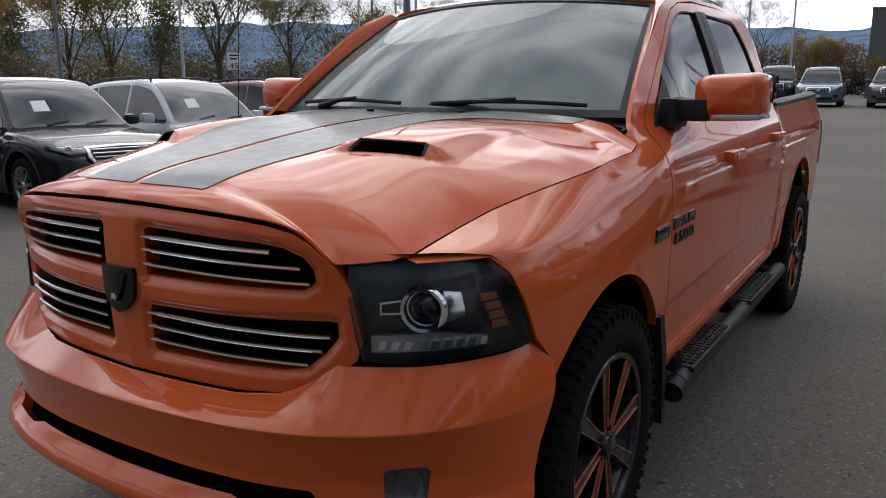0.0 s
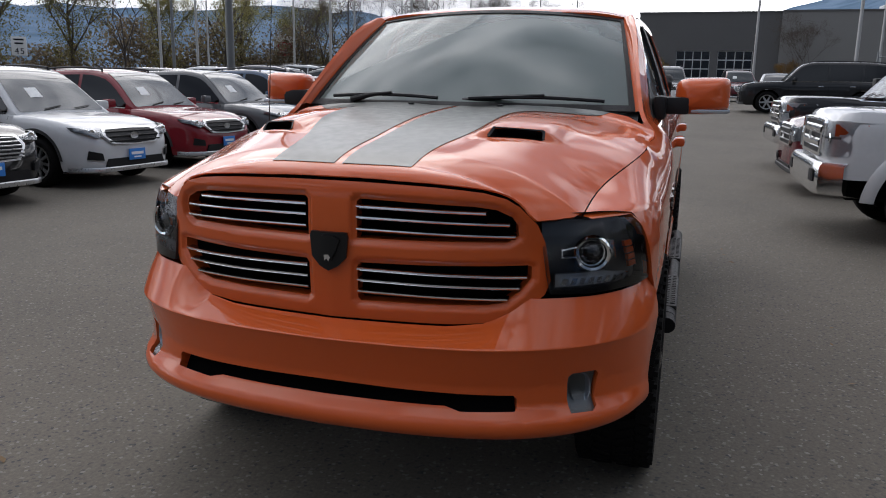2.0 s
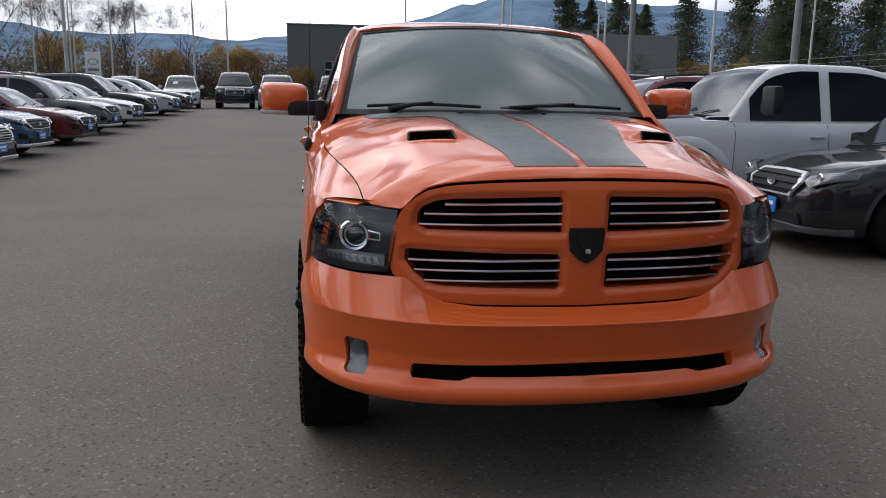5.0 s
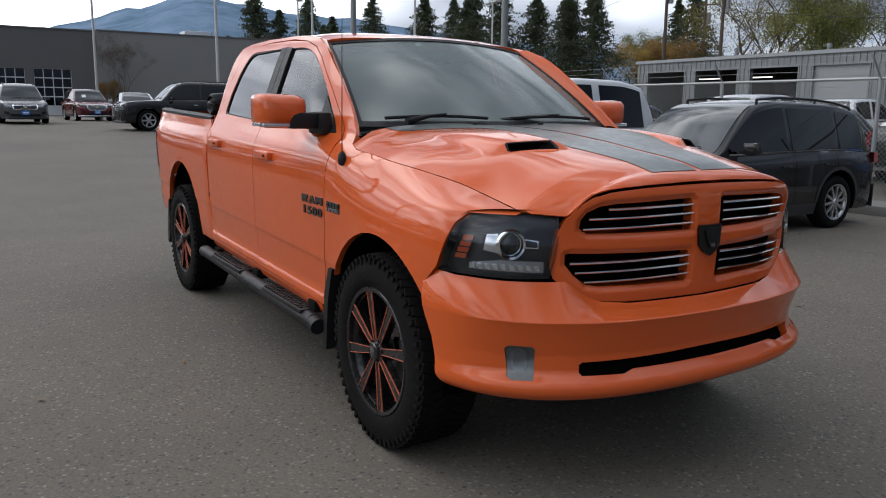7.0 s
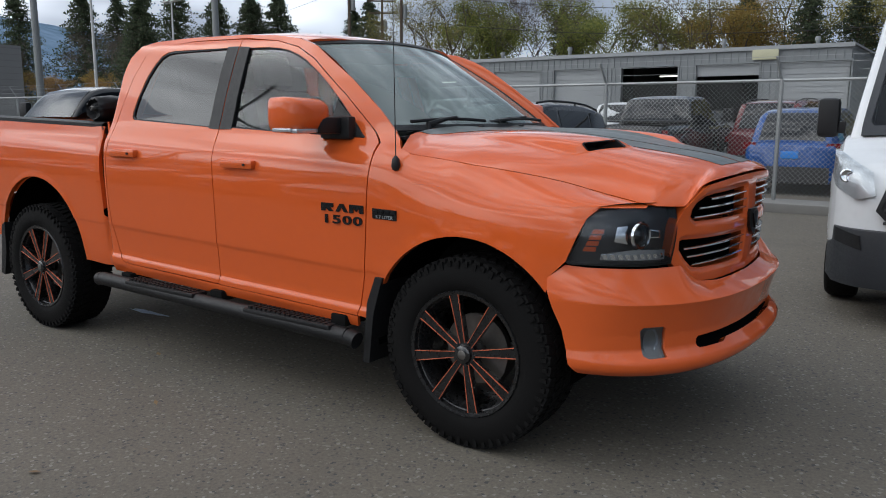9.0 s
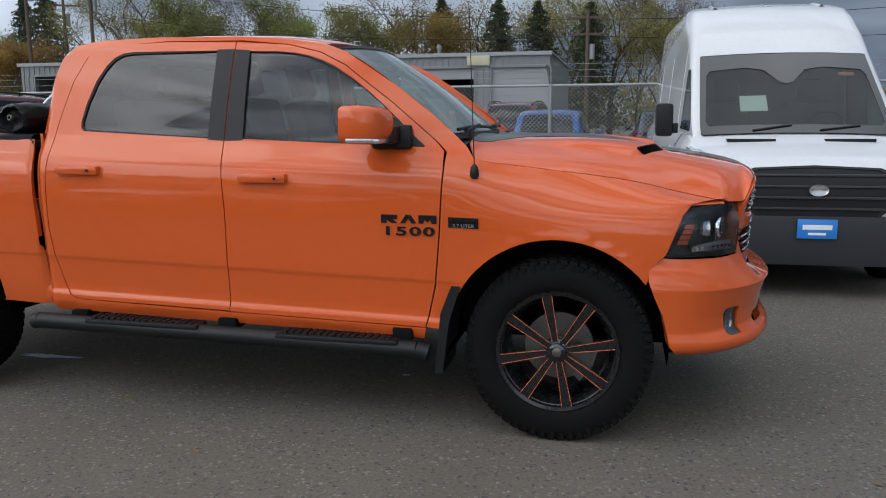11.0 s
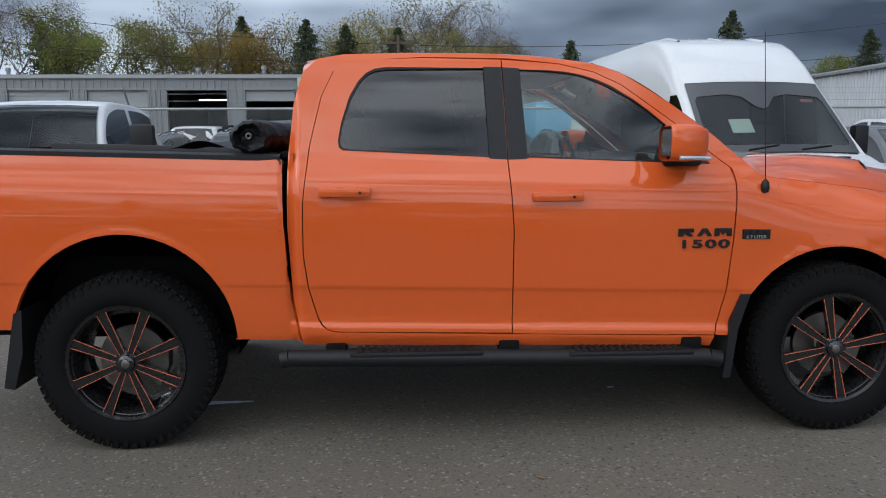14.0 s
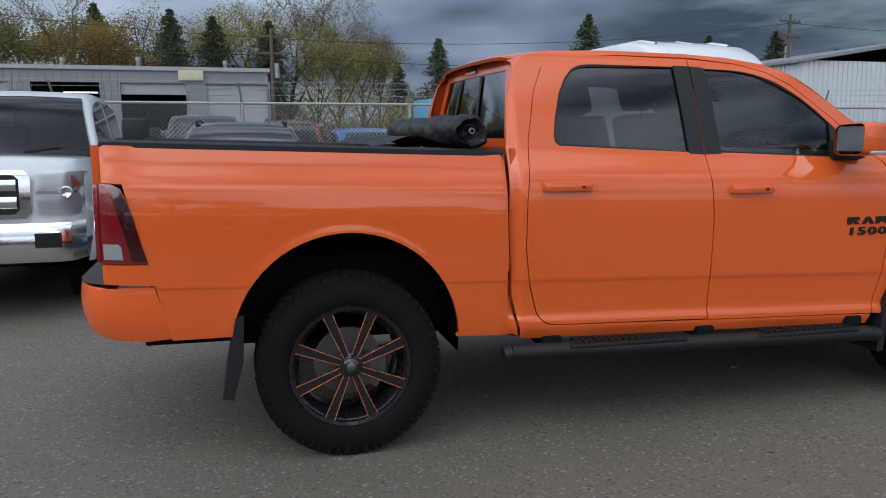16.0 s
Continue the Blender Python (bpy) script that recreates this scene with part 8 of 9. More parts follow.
box(bm, (-1.6, -0.9, 0.4), (1.6, 0.9, 0.76))
part("chassis", bm, UNDER, trailer)

# ---- chain-link fence along y = 9.7 ----
GALV = mat("galvanised_steel", (0.30, 0.31, 0.31), 0.5, 0.6, 0, 0.12, 6)
CONCRETE = mat("concrete_kerb", (0.17, 0.165, 0.155), 0.9, 0, 0, 0.12, 2, 0.4, 40)
fence = thing("chain_link_fence", "galvanised chain-link fence with steel posts", "fence")
FX0, FX1, FY, FZ0, FZ1 = -34.0, 26.0, 9.75, 0.22, 2.07
bm = bmesh.new()
tube(bm, (FX0, FY, FZ1), (FX1, FY, FZ1), 0.024, n=8)
part("top_rail", bm, GALV, fence)
px = FX0
while px <= FX1 + 0.01:
    bm = bmesh.new()
    g0 = ground_z(px)
    tube(bm, (px, FY, 0), (px, FY, FZ1 + 0.02), 0.034, n=10)
    tube(bm, (px, FY, FZ1), (px - 0.05, FY - 0.20, FZ1 + 0.36), 0.018, n=6)
    part("post", bm, GALV, fence)
    px += 3.0
verts, faces_ = [], []


def wire(a, b, r=0.0022):
    a, b = Vector(a), Vector(b)
    d = (b - a).normalized()
    u = Vector((0, 1, 0)) * r
    w = d.cross(Vector((0, 1, 0))).normalized() * r
    i = len(verts)
    for p in (a, b):
        verts.extend([tuple(p + u), tuple(p - u * 0.5 + w), tuple(p - u * 0.5 - w)])
    for k in range(3):
        j = (k + 1) % 3
        faces_.append((i + k, i + j, i + 3 + j, i + 3 + k))


H = FZ1 - FZ0
step = 0.078
n = int((FX1 - FX0 + H) / step)
for k in range(n):
    x = FX0 - H + k * step
    for sgn in (1, -1):
        a, b = [x, FZ0], [x + H, FZ1]
        if a[0] < FX0:
            a = [FX0, FZ0 + (FX0 - x)]
        if b[0] > FX1:
            b = [FX1, FZ1 - (x + H - FX1)]
        if b[0] - a[0] < 0.05:
            continue
        if sgn > 0:
            wire((a[0], FY - 0.03, a[1]), (b[0], FY - 0.03, b[1]))
        else:
            m_ = FX0 + FX1
            wire((m_ - a[0], FY - 0.033, a[1]), (m_ - b[0], FY - 0.033, b[1]))
for z in (FZ1 + 0.14, FZ1 + 0.26, FZ1 + 0.36):
    t_ = (z - FZ1) / 0.36
    wire((FX0, FY - 0.20 * t_, z), (FX1, FY - 0.20 * t_, z), 0.003)
me = bpy.data.meshes.new("fence_wire")
me.from_pydata(verts, [], faces_)
tagged(link_mesh("fence_wire", me, GALV, fence, "diamond wire mesh"), kind="stuff")
bm = bmesh.new()
box(bm, (FX0, FY - 0.55, -0.05), (FX1, FY + 0.25, 0.15), bevel=0.03)
part("kerb", bm, CONCRETE, fence, "worn concrete kerb under the fence")

# gate panels further down the line
gate = thing("pipe_gate", "galvanised pipe gate with mesh", "gate", pose(-33.0, 11.5, ground_z(-33), 0, 0, -68))
for x in (0, 2.0, 4.0):
    bm = bmesh.new()
    tube(bm, (x, 0, 0), (x, 0, 2.3), 0.04, n=8)
    part("post", bm, GALV, gate)
for z in (0.3, 1.2, 2.1):
    bm = bmesh.new()
    tube(bm, (0, 0, z), (4, 0, z), 0.025, n=8)
    part("rail", bm, GALV, gate)

# ---- poles ----
POLE = mat("pale_painted_pole", (0.48, 0.48, 0.47), 0.5, 0.2, 0, 0.06, 2)
DARKPOLE = mat("grey_steel_pole", (0.20, 0.21, 0.21), 0.55, 0.4, 0, 0.08, 2)
WOOD = mat("weathered_wood", (0.085, 0.062, 0.045), 0.9, 0, 0, 0.25, 2, 0.4, 30)


def lot_light(h, r, head, dark=False):
    t = thing("lot_light", "tall pale parking lot light pole", "lamp post")
    m_ = DARKPOLE if dark else POLE
    bm = bmesh.new()
    tube(bm, (0, 0, 0.6), (0, 0, h), r, r * 0.62, n=12)
    part("pole", bm, m_, t)
    bm = bmesh.new()
    tube(bm, (0, 0, -0.1), (0, 0, 0.65), r * 2.6, n=16)
    part("footing", bm, CONCRETE, t, "concrete footing")
    if head == "twin":
        for s in (-1, 1):
            bm = bmesh.new()
            box(bm, (-0.22, s * 0.62 - 0.42, h - 0.04), (0.22, s * 0.62 + 0.42, h + 0.05), bevel=0.02)
            part("lamp_head", bm, m_, t, "flat lamp head")
        bm = bmesh.new()
        tube(bm, (0, -0.4, h - 0.02), (0, 0.4, h - 0.02), 0.04, n=8)
        part("arm", bm, m_, t)
    elif head == "arm":
        bm = bmesh.new()
        pts = [(0, 0, h), (0, 0.5, h + 0.45), (0, 1.4, h + 0.65), (0, 2.0, h + 0.62)]
        for a, b in zip(pts, pts[1:]):
            tube(bm, a, b, 0.04, n=8)
        box(bm, (-0.12, 1.8, h + 0.54), (0.12, 2.5, h + 0.66), bevel=0.03)
        part("arm", bm, m_, t, "curved arm with lamp head")
    return t


proto = {"twin": lot_light(8.6, 0.085, "twin"), "bare": lot_light(9.5, 0.075, ""), "arm": lot_light(8.0, 0.10, "arm", True), "big": lot_light(13.0, 0.125, "", True)}
PLACES = {"twin": [(-44.1, -15.0), (-46.4, 4.3), (-36.2, 19.5), (-52.9, 19.1), (-46.2, 31.7), (-24.6, -30.6), (-40.0, -28.6), (-54.8, -13.6), (-60, -8), (-70, -22), (-56, -25)],
          "bare": [(-37.5, -18.3), (-30.1, -10.9), (-26.5, -17.8), (-46.7, -32.3), (-32.8, -25.9), (-40.4, 9.6), (-30.7, 6.9), (-39.1, 14.6), (-48, -18), (-58, -16), (-50, -9), (-62, -20), (-44, -24)],
          "arm": [(-19.0, -32.1), (-36.5, -27.8), (-66, -30)],
          "big": [(-18.1, -12.4), (-19.7, 13.8), (-24.7, 10.4)]}
for k, places in PLACES.items():
    for i, (x, y) in enumerate(places):
        m_ = pose(x, y, ground_z(x), 0, 0, 20 * i if k == "twin" else (-60 if k == "arm" else 0))
        if i == 0:
            proto[k].matrix_world = m_
            ob = proto[k]
        else:
            ob = copy_thing(proto[k], m_)
        tagged(ob, {"twin": "tall pale lot light with twin flat heads", "bare": "tall slim pale pole", "arm": "grey street light with curved arm", "big": "thick grey steel mast"}[k], "lamp post" if k != "big" else "mast", "poles of the lot")


def utility_pole(x, y, h, turn):
    t = thing("utility_pole", "weathered wooden utility pole with crossarm", "utility pole", pose(x, y, ground_z(x), 0, 0, turn), "utility poles")
    bm = bmesh.new()
    tube(bm, (0, 0, -0.2), (0, 0, h), 0.16, 0.10, 10)
    part("pole", bm, WOOD, t)
    for z in (h - 0.5, h - 1.5):
        bm = bmesh.new()
        box(bm, (-1.2, -0.06, z - 0.06), (1.2, 0.06, z + 0.06))
        for k in (-1.05, -0.5, 0.5, 1.05):
            tube(bm, (k, 0, z + 0.06), (k, 0, z + 0.22), 0.04, n=6)
        part("crossarm", bm, WOOD, t)
    bm = bmesh.new()
    tube(bm, (0.25, 0.2, h - 3.0), (0.25, 0.2, h - 2.1), 0.2, n=12)
    part("transformer", bm, GALV, t, "grey transformer can")


utility_pole(-38.4, 41.5, 11.5, 40), utility_pole(-35.2, 43.7, 11.0, 40), utility_pole(-42.6, 50.5, 11.0, 40), utility_pole(32.7, 42.9, 9.6, 20), utility_pole(-2.0, 46.0, 8.0, 0)
CABLE = mat("black_cable", (0.02, 0.02, 0.02), 0.6)
for a, b in (((-38.4, 41.5, 10.9), (-2.0, 46.0, 7.4)), ((-2.0, 46.0, 7.4), (32.7, 42.9, 9.0)), ((-35.2, 43.7, 8.6), (-2.0, 46.0, 6.4)), ((-2.0, 46.0, 6.4), (32.7, 42.9, 7.0)), ((32.7, 42.9, 9.0), (70, 36, 9.0)), ((-38.4, 41.5, 10.9), (-80, 55, 10.5))):
    c = thing("overhead_cable", "thin black overhead cable", "cable", group="overhead cables")
    bm = bmesh.new()
    pts = [Vector(a).lerp(Vector(b), k) - Vector((0, 0, 3.2 * k * (1 - k))) for k in np.linspace(0, 1, 14)]
    sweep(bm, pts, 0.018, 5)
    part("wire", bm, CABLE, c)

# pylon signs with plain shapes
def pylon(x, y, w, h, turn, col, shape):
    t = thing("pylon_sign", "white dealership pylon sign with plain coloured shapes", "sign", pose(x, y, ground_z(x), 0, 0, turn), "pylon signs")
    bm = bmesh.new()
    box(bm, (-0.15, -w / 2, 0), (0.15, w / 2, h), bevel=0.03)
    part("board", bm, mat("white_sign_board", (0.70, 0.70, 0.69), 0.5, 0, 0.2, 0.04, 2), t)
    bm = bmesh.new()
    lathe(bm, [(0.28 * w, 0), (0.34 * w, -0.02), (0.34 * w, 0.02), (0.28 * w, 0)], 24, Matrix.Translation((0.16, 0, h * 0.80)) @ pose(0, 0, 0, 0, 0, 90) @ Matrix.Diagonal((1, 1, 0.66, 1)))
    if shape:
        lathe(bm, [(0.10 * w, 0), (0.14 * w, -0.02), (0.14 * w, 0.02), (0.10 * w, 0)], 18, Matrix.Translation((0.16, 0, h * 0.82)) @ pose(0, 0, 0, 0, 0, 90) @ Matrix.Diagonal((1, 1, 1.2, 1)))
    part("plain_ring", bm, mat("sign_" + col, {"red": (0.45, 0.02, 0.03), "grey": (0.18, 0.19, 0.20)}[col], 0.5), t, col + " ring shape")
    bm = bmesh.new()
    box(bm, (0.15, -w * 0.36, h * 0.62), (0.17, w * 0.36, h * 0.67))
    part("plain_bar", bm, MATS["sign_" + col], t, col + " bar in place of writing")


pylon(-75.0, -41.6, 2.3, 5.4, 25, "red", True), pylon(-63.8, -18.9, 1.15, 3.9, 15, "grey", False)
t = thing("speed_sign", "white speed limit sign on a thin post", "sign", pose(-24.6, -27.0, 0, 0, 0, 52))
bm = bmesh.new()
tube(bm, (0, 0, 0), (0, 0, 3.2), 0.03, n=8)
part("post", bm, GALV, t)
bm = bmesh.new()
box(bm, (0.03, -0.30, 2.4), (0.05, 0.30, 3.2), bevel=0.005)
sp = part("panel", bm, PAPER, t)
for dy, digit in ((-0.105, "4"), (0.105, "5")):
    letters("speed_figure", digit, 0.36, 0.004, Matrix.Translation((0.056, dy, 2.47)) @ pose(0, 0, 0, 90, 0, 90), BLACK_TRIM, sp)
for dz, w in ((3.08, 0.2), (2.92, 0.17)):
    bm = bmesh.new()
    box(bm, (0.05, -w, dz - 0.04), (0.054, w, dz + 0.03))
    part("word_bar", bm, BLACK_TRIM, sp)

# ---- trees, hedges and hills ----
BARK = mat("grey_brown_bark", (0.095, 0.075, 0.060), 0.95, 0, 0, 0.25, 2, 0.5, 25)


def leaf_mat(name, c0, c1):
    m = bpy.data.materials.new(name)
    m.use_nodes = True
    n, l = m.node_tree.nodes, m.node_tree.links
    b = n["Principled BSDF"]
    geo, ramp = n.new("ShaderNodeNewGeometry"), n.new("ShaderNodeValToRGB")
    ramp.color_ramp.elements[0].color, ramp.color_ramp.elements[1].color = (*c0, 1), (*c1, 1)
    l.new(geo.outputs["Random Per Island"], ramp.inputs["Fac"])
    info, mul = n.new("ShaderNodeObjectInfo"), n.new("ShaderNodeMapRange")
    mul.inputs["To Min"].default_value, mul.inputs["To Max"].default_value = 0.75, 1.2
    l.new(info.outputs["Random"], mul.inputs["Value"])
    sc = n.new("ShaderNodeVectorMath")
    sc.operation = "SCALE"
    l.new(ramp.outputs["Color"], sc.inputs[0]), l.new(mul.outputs["Result"], sc.inputs["Scale"])
    l.new(sc.outputs["Vector"], b.inputs["Base Color"])
    b.inputs["Roughness"].default_value = 0.65
    b.inputs["Specular IOR Level"].default_value = 0.25
    tr, mix = n.new("ShaderNodeBsdfTranslucent"), n.new("ShaderNodeMixShader")
    l.new(sc.outputs["Vector"], tr.inputs["Color"])
    mix.inputs["Fac"].default_value = 0.42
    out = n["Material Output"]
    l.new(b.outputs["BSDF"], mix.inputs[1]), l.new(tr.outputs["BSDF"], mix.inputs[2]), l.new(mix.outputs["Shader"], out.inputs["Surface"])
    return m


LEAF_OLIVE = leaf_mat("olive_leaves", (0.14, 0.135, 0.042), (0.33, 0.29, 0.10))
LEAF_GOLD = leaf_mat("golden_leaves", (0.24, 0.155, 0.040), (0.44, 0.31, 0.09))
LEAF_GREEN = leaf_mat("green_leaves", (0.10, 0.125, 0.035), (0.27, 0.28, 0.075))
LEAF_RUST = leaf_mat("rust_leaves", (0.20, 0.115, 0.038), (0.36, 0.22, 0.08))
NEEDLES = leaf_mat("dark_needles", (0.040, 0.058, 0.034), (0.095, 0.115, 0.060))
BRUSH = leaf_mat("brown_brush", (0.12, 0.092, 0.062), (0.24, 0.19, 0.12))


def limbs(rng, h, spread, levels, droop=0.0, thick=1.0):
    """Trunk and limbs as tapered segments; returns the segments and the tips."""
    segs, tips = [], []

    def grow(p, d, length, r, lev):
        n = 3
        for i in range(n):
            q = p + d * (length / n)
            segs.append((p, q, r * (1 - 0.22 * i), r * (1 - 0.22 * (i + 1))))
            p = q
            d = (d + Vector((rng.uniform(-1, 1), rng.uniform(-1, 1), rng.uniform(-0.3, 0.6) - droop)) * 0.16).normalized()
            if lev >= 2 or (i and lev):
                tips.append(p.copy())
        if lev < levels:
            for k in range(rng.choice((2, 3, 3))):
                a = rng.uniform(0, 2 * math.pi)
                dd = (d * 0.75 + Vector((math.cos(a), math.sin(a), rng.uniform(0.0, 0.5) - droop)) * spread).normalized()
                grow(p, dd, length * rng.uniform(0.62, 0.82), r * 0.52, lev + 1)
        else:
            tips.append(p.copy())

    base = Vector((0, 0, 0))
    top = Vector((0, 0, h * 0.17))
    segs.append((base - Vector((0, 0, 0.2)), top, h * 0.020 * thick, h * 0.016 * thick))
    for k in range(4):
        a = 2 * math.pi * k / 4 + rng.uniform(-0.5, 0.5)
        grow(top + Vector((0, 0, h * 0.03 * k)), Vector((math.cos(a) * 0.45, math.sin(a) * 0.45, 1)).normalized(), h * 0.26, h * 0.010 * thick, 1)
    grow(top, Vector((0, 0, 1)), h * 0.32, h * 0.013 * thick, 1)
    return segs, tips


def limb_part(segs, parent):
    vs, fs = [], []
    for a, b, r0, r1 in segs:
        d = (b - a).normalized()
        u = d.orthogonal().normalized()
        w = d.cross(u)
        i = len(vs)
        for p, r in ((a, r0), (b, r1)):
            for k in range(5):
                c, s = math.cos(2 * math.pi * k / 5), math.sin(2 * math.pi * k / 5)
                vs.append(tuple(p + (u * c + w * s) * r))
        for k in range(5):
            j = (k + 1) % 5
            fs.append((i + k, i + j, i + 5 + j, i + 5 + k))
    me = bpy.data.meshes.new("trunk")
    me.from_pydata(vs, [], fs)
    me.polygons.foreach_set("use_smooth", [True] * len(me.polygons))
    return link_mesh("trunk", me, BARK, parent, "bare trunk and limbs")


def leaf_part(points, size, material, parent, rng, name="crown", label="ragged leafy crown", slim=0.55):
    vs, fs = [], []
    for p in points:
        n = Vector((rng.uniform(-1, 1), rng.uniform(-1, 1), rng.uniform(-0.6, 1))).normalized()
        u = n.orthogonal().normalized()
        w = n.cross(u)
        a = rng.uniform(0, 6.3)
        u, w = u * math.cos(a) + w * math.sin(a), w * math.cos(a) - u * math.sin(a)
        s = size * rng.uniform(0.45, 1.25)
        i = len(vs)
        vs.extend([tuple(p - u * s), tuple(p + w * s * slim), tuple(p + u * s), tuple(p - w * s * slim)])
        fs.append((i, i + 1, i + 2, i + 3))
    me = bpy.data.meshes.new(name)
    me.from_pydata(vs, [], fs)
    ob = link_mesh(name, me, material, parent, label)
    return ob


def broad_tree(seed, h, material, leaves, label, spread=0.6, size=0.13, levels=3, clump=0.043):
    rng = random.Random(seed)
    t = thing("broadleaf_tree", label, "tree")
    segs, tips = limbs(rng, h, spread, levels, thick=1.0 if leaves else 0.6)
    limb_part(segs, t)
    if leaves:
        pts = []
        dense = [rng.random() for _ in tips]
        while len(pts) < leaves:
            i = rng.randrange(len(tips))
            if dense[i] < 0.42:
                continue
            c = tips[i]
            if rng.random() < 0.22:            # inner and lower foliage
                c = c.lerp(Vector((c.x * 0.55, c.y * 0.55, h * 0.16)), rng.random() ** 0.8)
            pts.append(c + Vector((rng.gauss(0, 1), rng.gauss(0, 1), rng.gauss(0, 0.8))) * h * clump * 0.85)
        leaf_part(pts, size, material, t, rng)
    else:
        leaf_part([rng.choice(tips) + Vector((rng.gauss(0, 1), rng.gauss(0, 1), rng.gauss(0, 1))) * h * 0.022 for _ in range(3500)], 0.34, BARK, t, rng, "twig_tangle", "fine bare twigs", slim=0.028)
    return t


def conifer(seed, h, label):
    rng = random.Random(seed)
    t = thing("conifer_tree", label, "tree")
    segs, pts = [(Vector((0, 0, -0.2)), Vector((0, 0, h)), h * 0.017, 0.02)], []
    z = h * 0.10
    while z < h * 0.985:
        R = h * 0.42 * (1 - z / h) ** 0.95 * rng.uniform(0.6, 1.2) + 0.12
        for k in range(8):
            a = rng.uniform(0, 2 * math.pi)
            tip = Vector((math.cos(a) * R, math.sin(a) * R, z - R * rng.uniform(0.0, 0.35)))
            segs.append((Vector((0, 0, z)), tip, 0.03, 0.008))
            for j in range(40):
                f = rng.uniform(0.12, 1.05)
                pts.append(Vector((0, 0, z)).lerp(tip, f) + Vector((rng.gauss(0, 1), rng.gauss(0, 1), rng.gauss(0, 0.6))) * 0.085 * (0.6 + R))
        z += h * 0.022
    limb_part(segs, t)
    leaf_part(pts, 0.12, NEEDLES, t, rng, "foliage", "dark needle foliage")
    return t


olive_a = broad_tree(1, 10, LEAF_OLIVE, 16000, "broad olive-leaved tree turning autumn brown", 0.62, 0.07)
olive_b = broad_tree(2, 10, LEAF_OLIVE, 11500, "thin-leaved olive tree in autumn", 0.5, 0.07)
gold = broad_tree(3, 9, LEAF_GOLD, 16000, "golden-leaved autumn tree beside the road", 0.55, 0.07)
green = broad_tree(4, 12, LEAF_GREEN, 23000, "dense green-yellow tree of the wood", 0.62, 0.085)
green_b = broad_tree(9, 12, LEAF_GREEN, 16000, "airy green tree with gaps", 0.7, 0.08)
rust = broad_tree(5, 8, LEAF_RUST, 10000, "rust-brown autumn tree with thin crown", 0.6, 0.07)
sparse = broad_tree(6, 10, LEAF_OLIVE, 7500, "nearly bare autumn tree with few leaves", 0.6, 0.062, 4)
bare = broad_tree(7, 10, None, 0, "bare leafless tree with fine twigs", 0.62, levels=5)
bare_b = broad_tree(8, 9, None, 0, "bare slender tree with upright limbs", 0.45, levels=5)
fir = conifer(11, 13, "dark green conifer with dense needles")
pine = conifer(12, 12, "tall dark conifer with ragged outline")
rng = random.Random(77)
USED = set()


def plant(src, x, y, k=1.0, group="trees round the lot"):
    m_ = pose(x, y, ground_z(x), 0, 0, rng.uniform(0, 360)) @ Matrix.Scale(k * rng.uniform(0.93, 1.07), 4)
    if src.name in USED:
        ob = copy_thing(src, m_)
        ob.matrix_basis = m_
    else:
        USED.add(src.name)
        ob = src
        ob.matrix_basis = m_
    tagged(ob, group=group)
    return ob


# behind the first row: road-side trees
for src, x, y, k in ((gold, -27, -57, 0.9), (sparse, -31, -60, 0.9), (olive_a, -33.5, -49, 0.92), (gold, -31.5, -51, 0.95), (sparse, -40, -52, 0.95), (olive_b, -44.5, -50, 1.0), (sparse, -47, -53, 0.95), (olive_a, -53, -50, 0.95), (bare, -56, -47, 0.95), (olive_b, -60, -46, 0.9),
                     (sparse, -64, -42, 0.9), (olive_b, -70, -44, 0.95), (bare, -69, -36, 0.95), (sparse, -75, -37, 0.9), (bare_b, -77, -31, 1.0), (bare, -82, -28, 0.9), (gold, -86, -28, 0.7), (bare, -88, -22, 0.9), (bare_b, -80, -20, 0.9), (bare, -92, -16, 0.9), (gold, -98, -12, 0.75), (rust, -97, -9, 0.75), (bare, -64, -29, 0.8), (bare, -74, -25, 0.85), (rust, -95, -19, 0.7), (olive_b, -78, -41, 0.8), (sparse, -20, -62, 0.9), (olive_a, -13, -62, 0.9), (gold, -5, -63, 0.9), (pine, -36, -66, 0.75), (pine, -25, -66, 0.75), (fir, -50, -64, 0.7)):
    plant(src, x, y, k * 1.22)
# by the grey building
for src, x, y, k in ((rust, -68.6, 8.3, 0.42), (bare_b, -67.8, 9.4, 0.65), (gold, -69.0, -2.6, 0.42), (bare, -60.0, 19.2, 0.72), (bare_b, -66, 27.0, 0.5), (gold, -64.5, 24.8, 0.35), (pine, -99, 31, 1.30), (pine, -98, 34, 1.2), (fir, -97, 37.5, 1.15), (pine, -101, 28, 0.9), (fir, -100, 41, 1.0), (gold, -92, 44, 0.8), (rust, -86, 45, 0.8), (gold, -80, 47, 0.75), (pine, -88, 50, 1.25), (fir, -84, 52, 1.2), (pine, -78, 51, 1.2), (bare, -90, 42, 0.9), (bare, -74, 44, 0.9), (fir, -95, 46, 1.2), (pine, -104, 44, 1.2), (rust, -70, 46, 0.8)):
    plant(src, x, y, k)
# between the grey building and the garage
for src, x, y, k in ((pine, -57, 36.5, 0.9), (fir, -55.5, 39.0, 0.95), (pine, -53.5, 41.5, 0.92), (pine, -60, 38, 0.8), (fir, -47, 39.5, 0.84), (pine, -45.2, 40.8, 0.88), (fir, -48.4, 41.0, 0.80), (rust, -44.5, 48.5, 1.0), (gold, -46.5, 47.0, 0.85), (green, -50, 52, 0.72), (rust, -50, 44, 0.6), (rust, -62, 43, 0.7), (rust, -66, 38.5, 0.6), (fir, -52, 60, 0.95), (fir, -56, 62, 0.9)):
    plant(src, x, y, k)
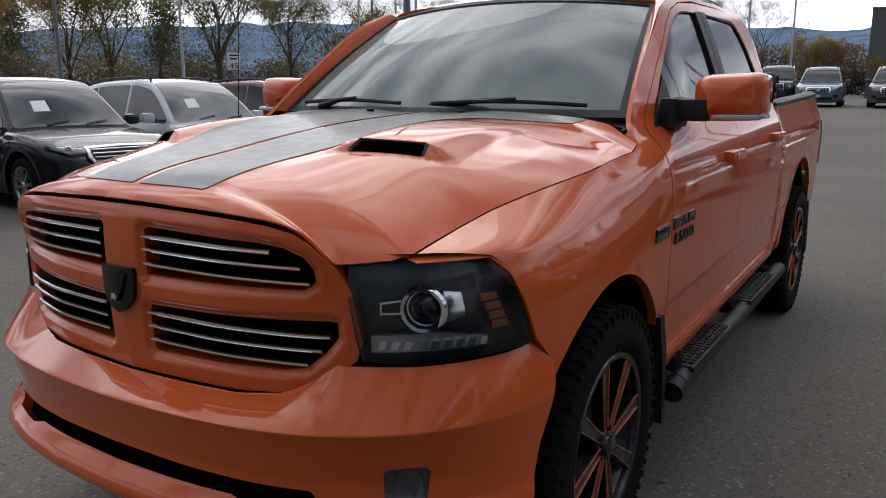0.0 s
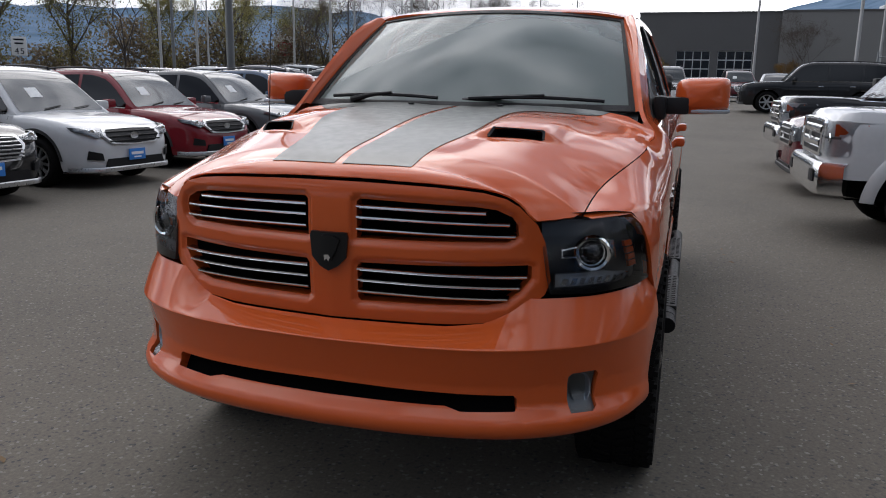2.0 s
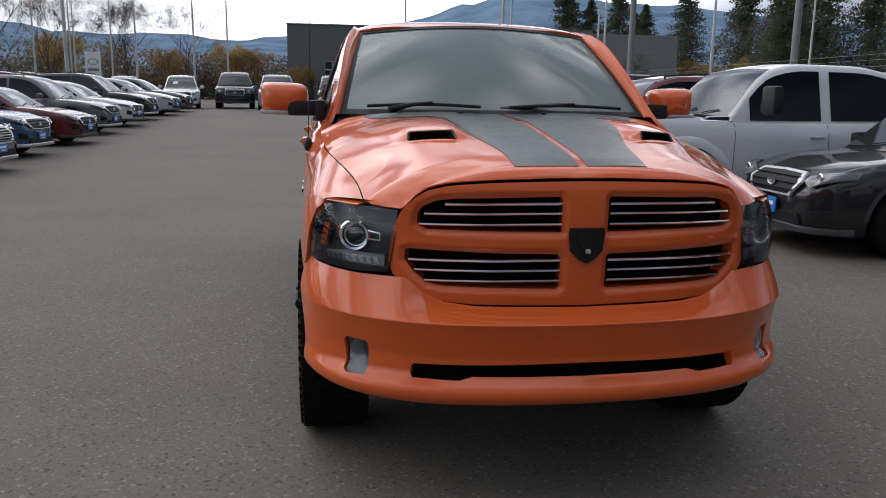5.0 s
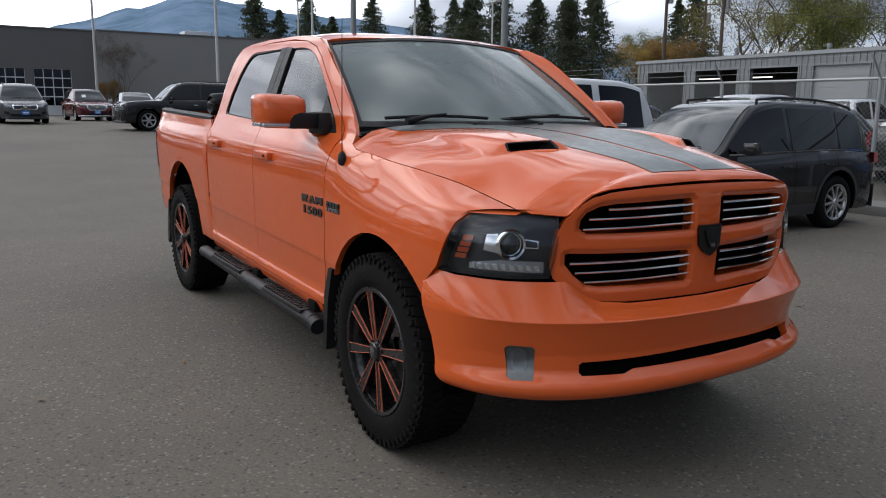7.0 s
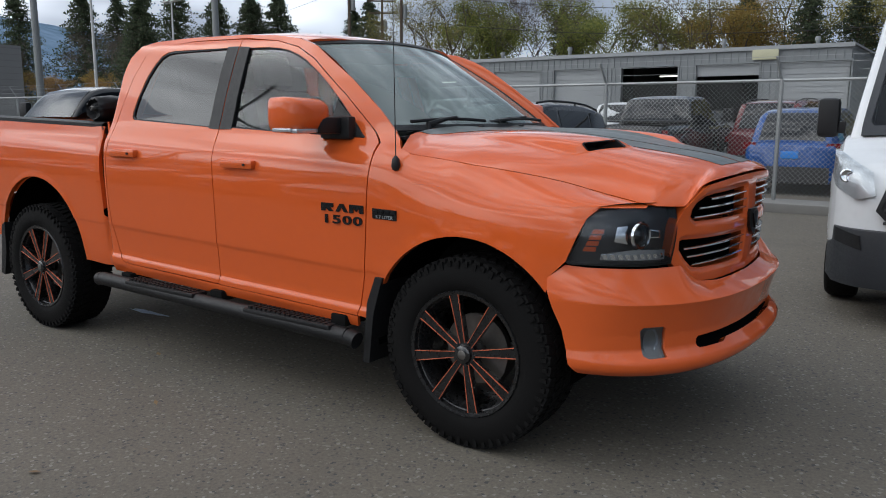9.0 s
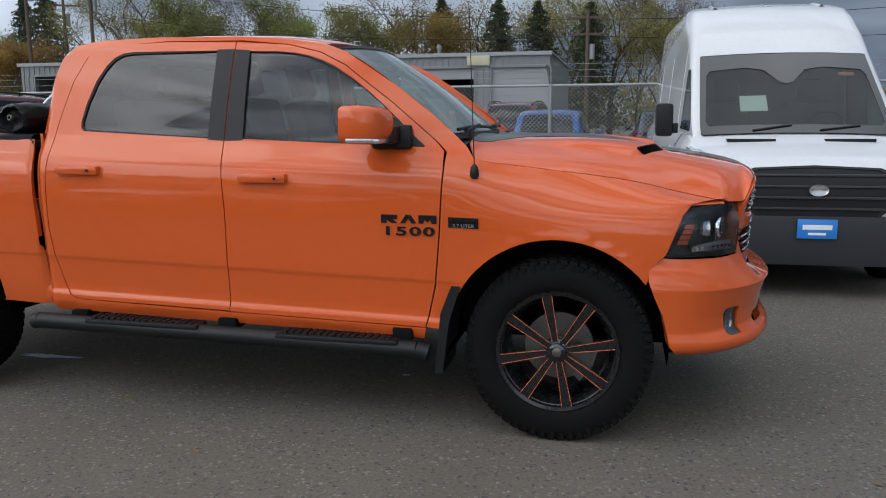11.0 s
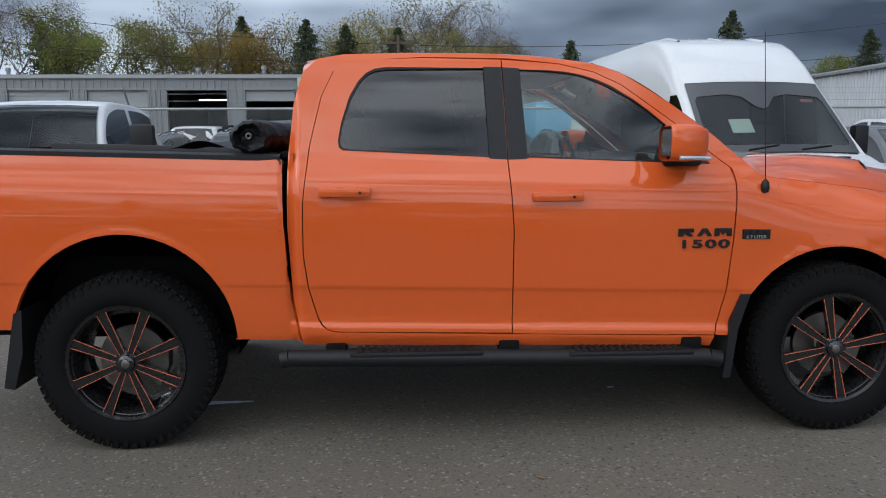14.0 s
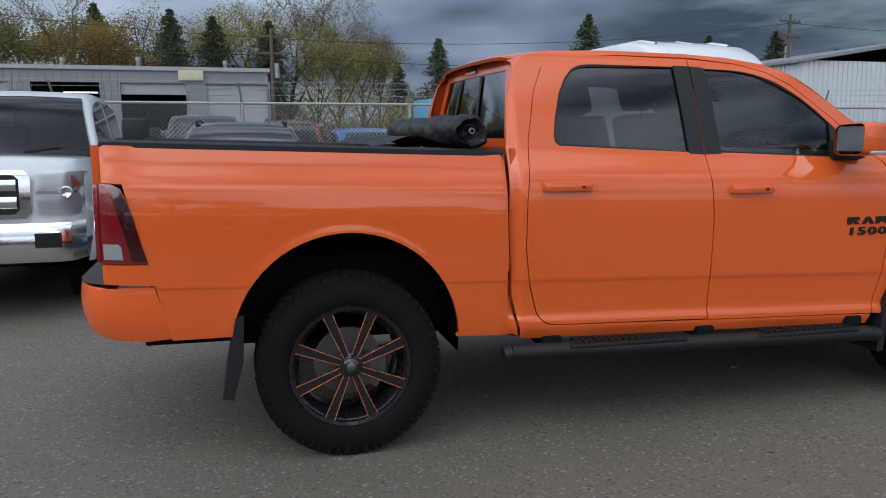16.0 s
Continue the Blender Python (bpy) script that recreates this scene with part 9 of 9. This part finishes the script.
# the wood behind the garage
wood = [(-38, 49, sparse, 1.05), (-34, 48, sparse, 1.15), (-31, 50, green, 0.95), (-27, 49, bare, 1.15), (-25, 52, green, 1.0), (-20.5, 50, green_b, 1.0), (-17.5, 53, olive_a, 1.15), (-15.2, 49, sparse, 1.15), (-12.5, 52, gold, 1.2), (-10.2, 54, olive_b, 1.2), (-8.2, 50, fir, 0.84), (-5.6, 51, fir, 0.76), (-3.8, 54, olive_b, 1.25), (-2.0, 50, pine, 0.86), (-0.6, 52, sparse, 1.25), (1.2, 51, bare, 1.15), (2.6, 50, olive_a, 1.12), (4.6, 52, olive_b, 1.1), (5.6, 51, bare_b, 1.0), (-14, 58, fir, 0.95), (-29, 58, pine, 0.95), (-36, 56, green_b, 1.0)]
for x, y, src, k in wood:
    plant(src, x, y, k * 0.94, "wood behind the garage")
for src, x, y, k in ((fir, 9.1, 62, 0.62), (pine, 12.4, 61, 0.84), (fir, 25.6, 60, 0.86), (green_b, 30, 57, 0.66), (fir, 18.0, 66, 0.5), (fir, 37.5, 60, 0.86), (fir, 47.5, 64, 0.86), (fir, 43, 74, 0.7), (pine, 60, 62, 0.9), (gold, 46, 58, 0.85), (olive_a, 50, 57, 0.85), (gold, 54, 56, 0.8), (olive_a, 58, 55, 0.85), (fir, 53, 62, 0.75), (green, 62, 52, 0.8), (fir, 66, 50, 0.85), (green, 40, 70, 0.8), (fir, 57, 47, 0.8)):
    plant(src, x, y, k, "trees beyond the pale building")

# low brown brush along the road and behind the buildings
def brush(name, x0, y0, x1, y1, h, count, material, label, size=0.19):
    r2 = random.Random(int(abs(x0 * 7 + y1 * 3)))
    pts = []
    for _ in range(count):
        f = r2.random()
        pts.append(Vector((x0 + (x1 - x0) * f + r2.gauss(0, 1.3), y0 + (y1 - y0) * f + r2.gauss(0, 1.3), ground_z(x0) + h * r2.random() ** 0.8 * (0.7 + 0.3 * math.sin(f * 37)))))
    ob = leaf_part(pts, size, material, None, r2, name, "")
    tagged(ob, label, "brush", kind="stuff")


brush("roadside_brush", -15, -66, -60, -52, 4.4, 26000, BRUSH, "brown roadside brush and hedges")
brush("roadside_brush", -60, -52, -100, -22, 6.6, 38000, BRUSH, "brown roadside brush and bare hedges")
brush("roadside_brush", -100, -22, -108, -4, 6.0, 20000, BRUSH, "brown brush at the end of the lot")
brush("undergrowth", -45, 50, 16, 57, 3.4, 16000, LEAF_OLIVE, "dim undergrowth behind the garage")
brush("undergrowth", 16, 57, 70, 56, 3.6, 20000, LEAF_OLIVE, "dim undergrowth beyond the pale building")
brush("undergrowth", -72, 40, -45, 50, 3.0, 14000, BRUSH, "brown scrub between the buildings")

# distance haze is painted into the hills' pale blue base colour
HILL = bpy.data.materials.new("hazy_blue_hills")
HILL.use_nodes = True
hn, hl_ = HILL.node_tree.nodes, HILL.node_tree.links
hb = hn["Principled BSDF"]
hb.inputs["Roughness"].default_value = 1.0
hb.inputs["Specular IOR Level"].default_value = 0.0
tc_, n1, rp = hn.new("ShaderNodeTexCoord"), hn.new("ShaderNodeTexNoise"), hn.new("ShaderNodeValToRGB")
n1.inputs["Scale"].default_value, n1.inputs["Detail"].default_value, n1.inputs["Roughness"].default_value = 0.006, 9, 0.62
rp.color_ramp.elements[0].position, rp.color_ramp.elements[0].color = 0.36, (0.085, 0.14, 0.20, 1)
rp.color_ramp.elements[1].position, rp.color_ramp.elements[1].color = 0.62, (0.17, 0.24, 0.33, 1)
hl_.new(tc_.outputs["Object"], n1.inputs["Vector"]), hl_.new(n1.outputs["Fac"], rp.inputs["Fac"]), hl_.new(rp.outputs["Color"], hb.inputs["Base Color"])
RIDGE = Curve((95, 3.0), (120, 3.6), (135, 4.2), (146, 5.0), (152, 5.9), (157, 6.6), (162, 7.1), (166, 7.3), (170, 6.2), (176, 4.7), (182, 3.9), (190, 3.6), (200, 4.4), (208, 4.9), (216, 4.6), (226, 4.4), (240, 3.6), (260, 2.6))
rows_ = []
for dist, frac in ((1500, 0.0), (1900, 0.32), (2300, 0.62), (2700, 0.86), (3000, 1.0), (3300, 0.90)):
    row = []
    for a in np.linspace(95, 260, 190):
        top = 3000 * math.tan(radians(RIDGE(a)))
        bump_ = noise.fractal(Vector((a * 0.16, dist * 0.002, 3.1)), 0.9, 2.0, 6) * 22 * (0.3 + frac)
        row.append((dist * math.cos(radians(a)), dist * math.sin(radians(a)), -4 + top * frac + bump_ * (frac > 0)))
    rows_.append(row)
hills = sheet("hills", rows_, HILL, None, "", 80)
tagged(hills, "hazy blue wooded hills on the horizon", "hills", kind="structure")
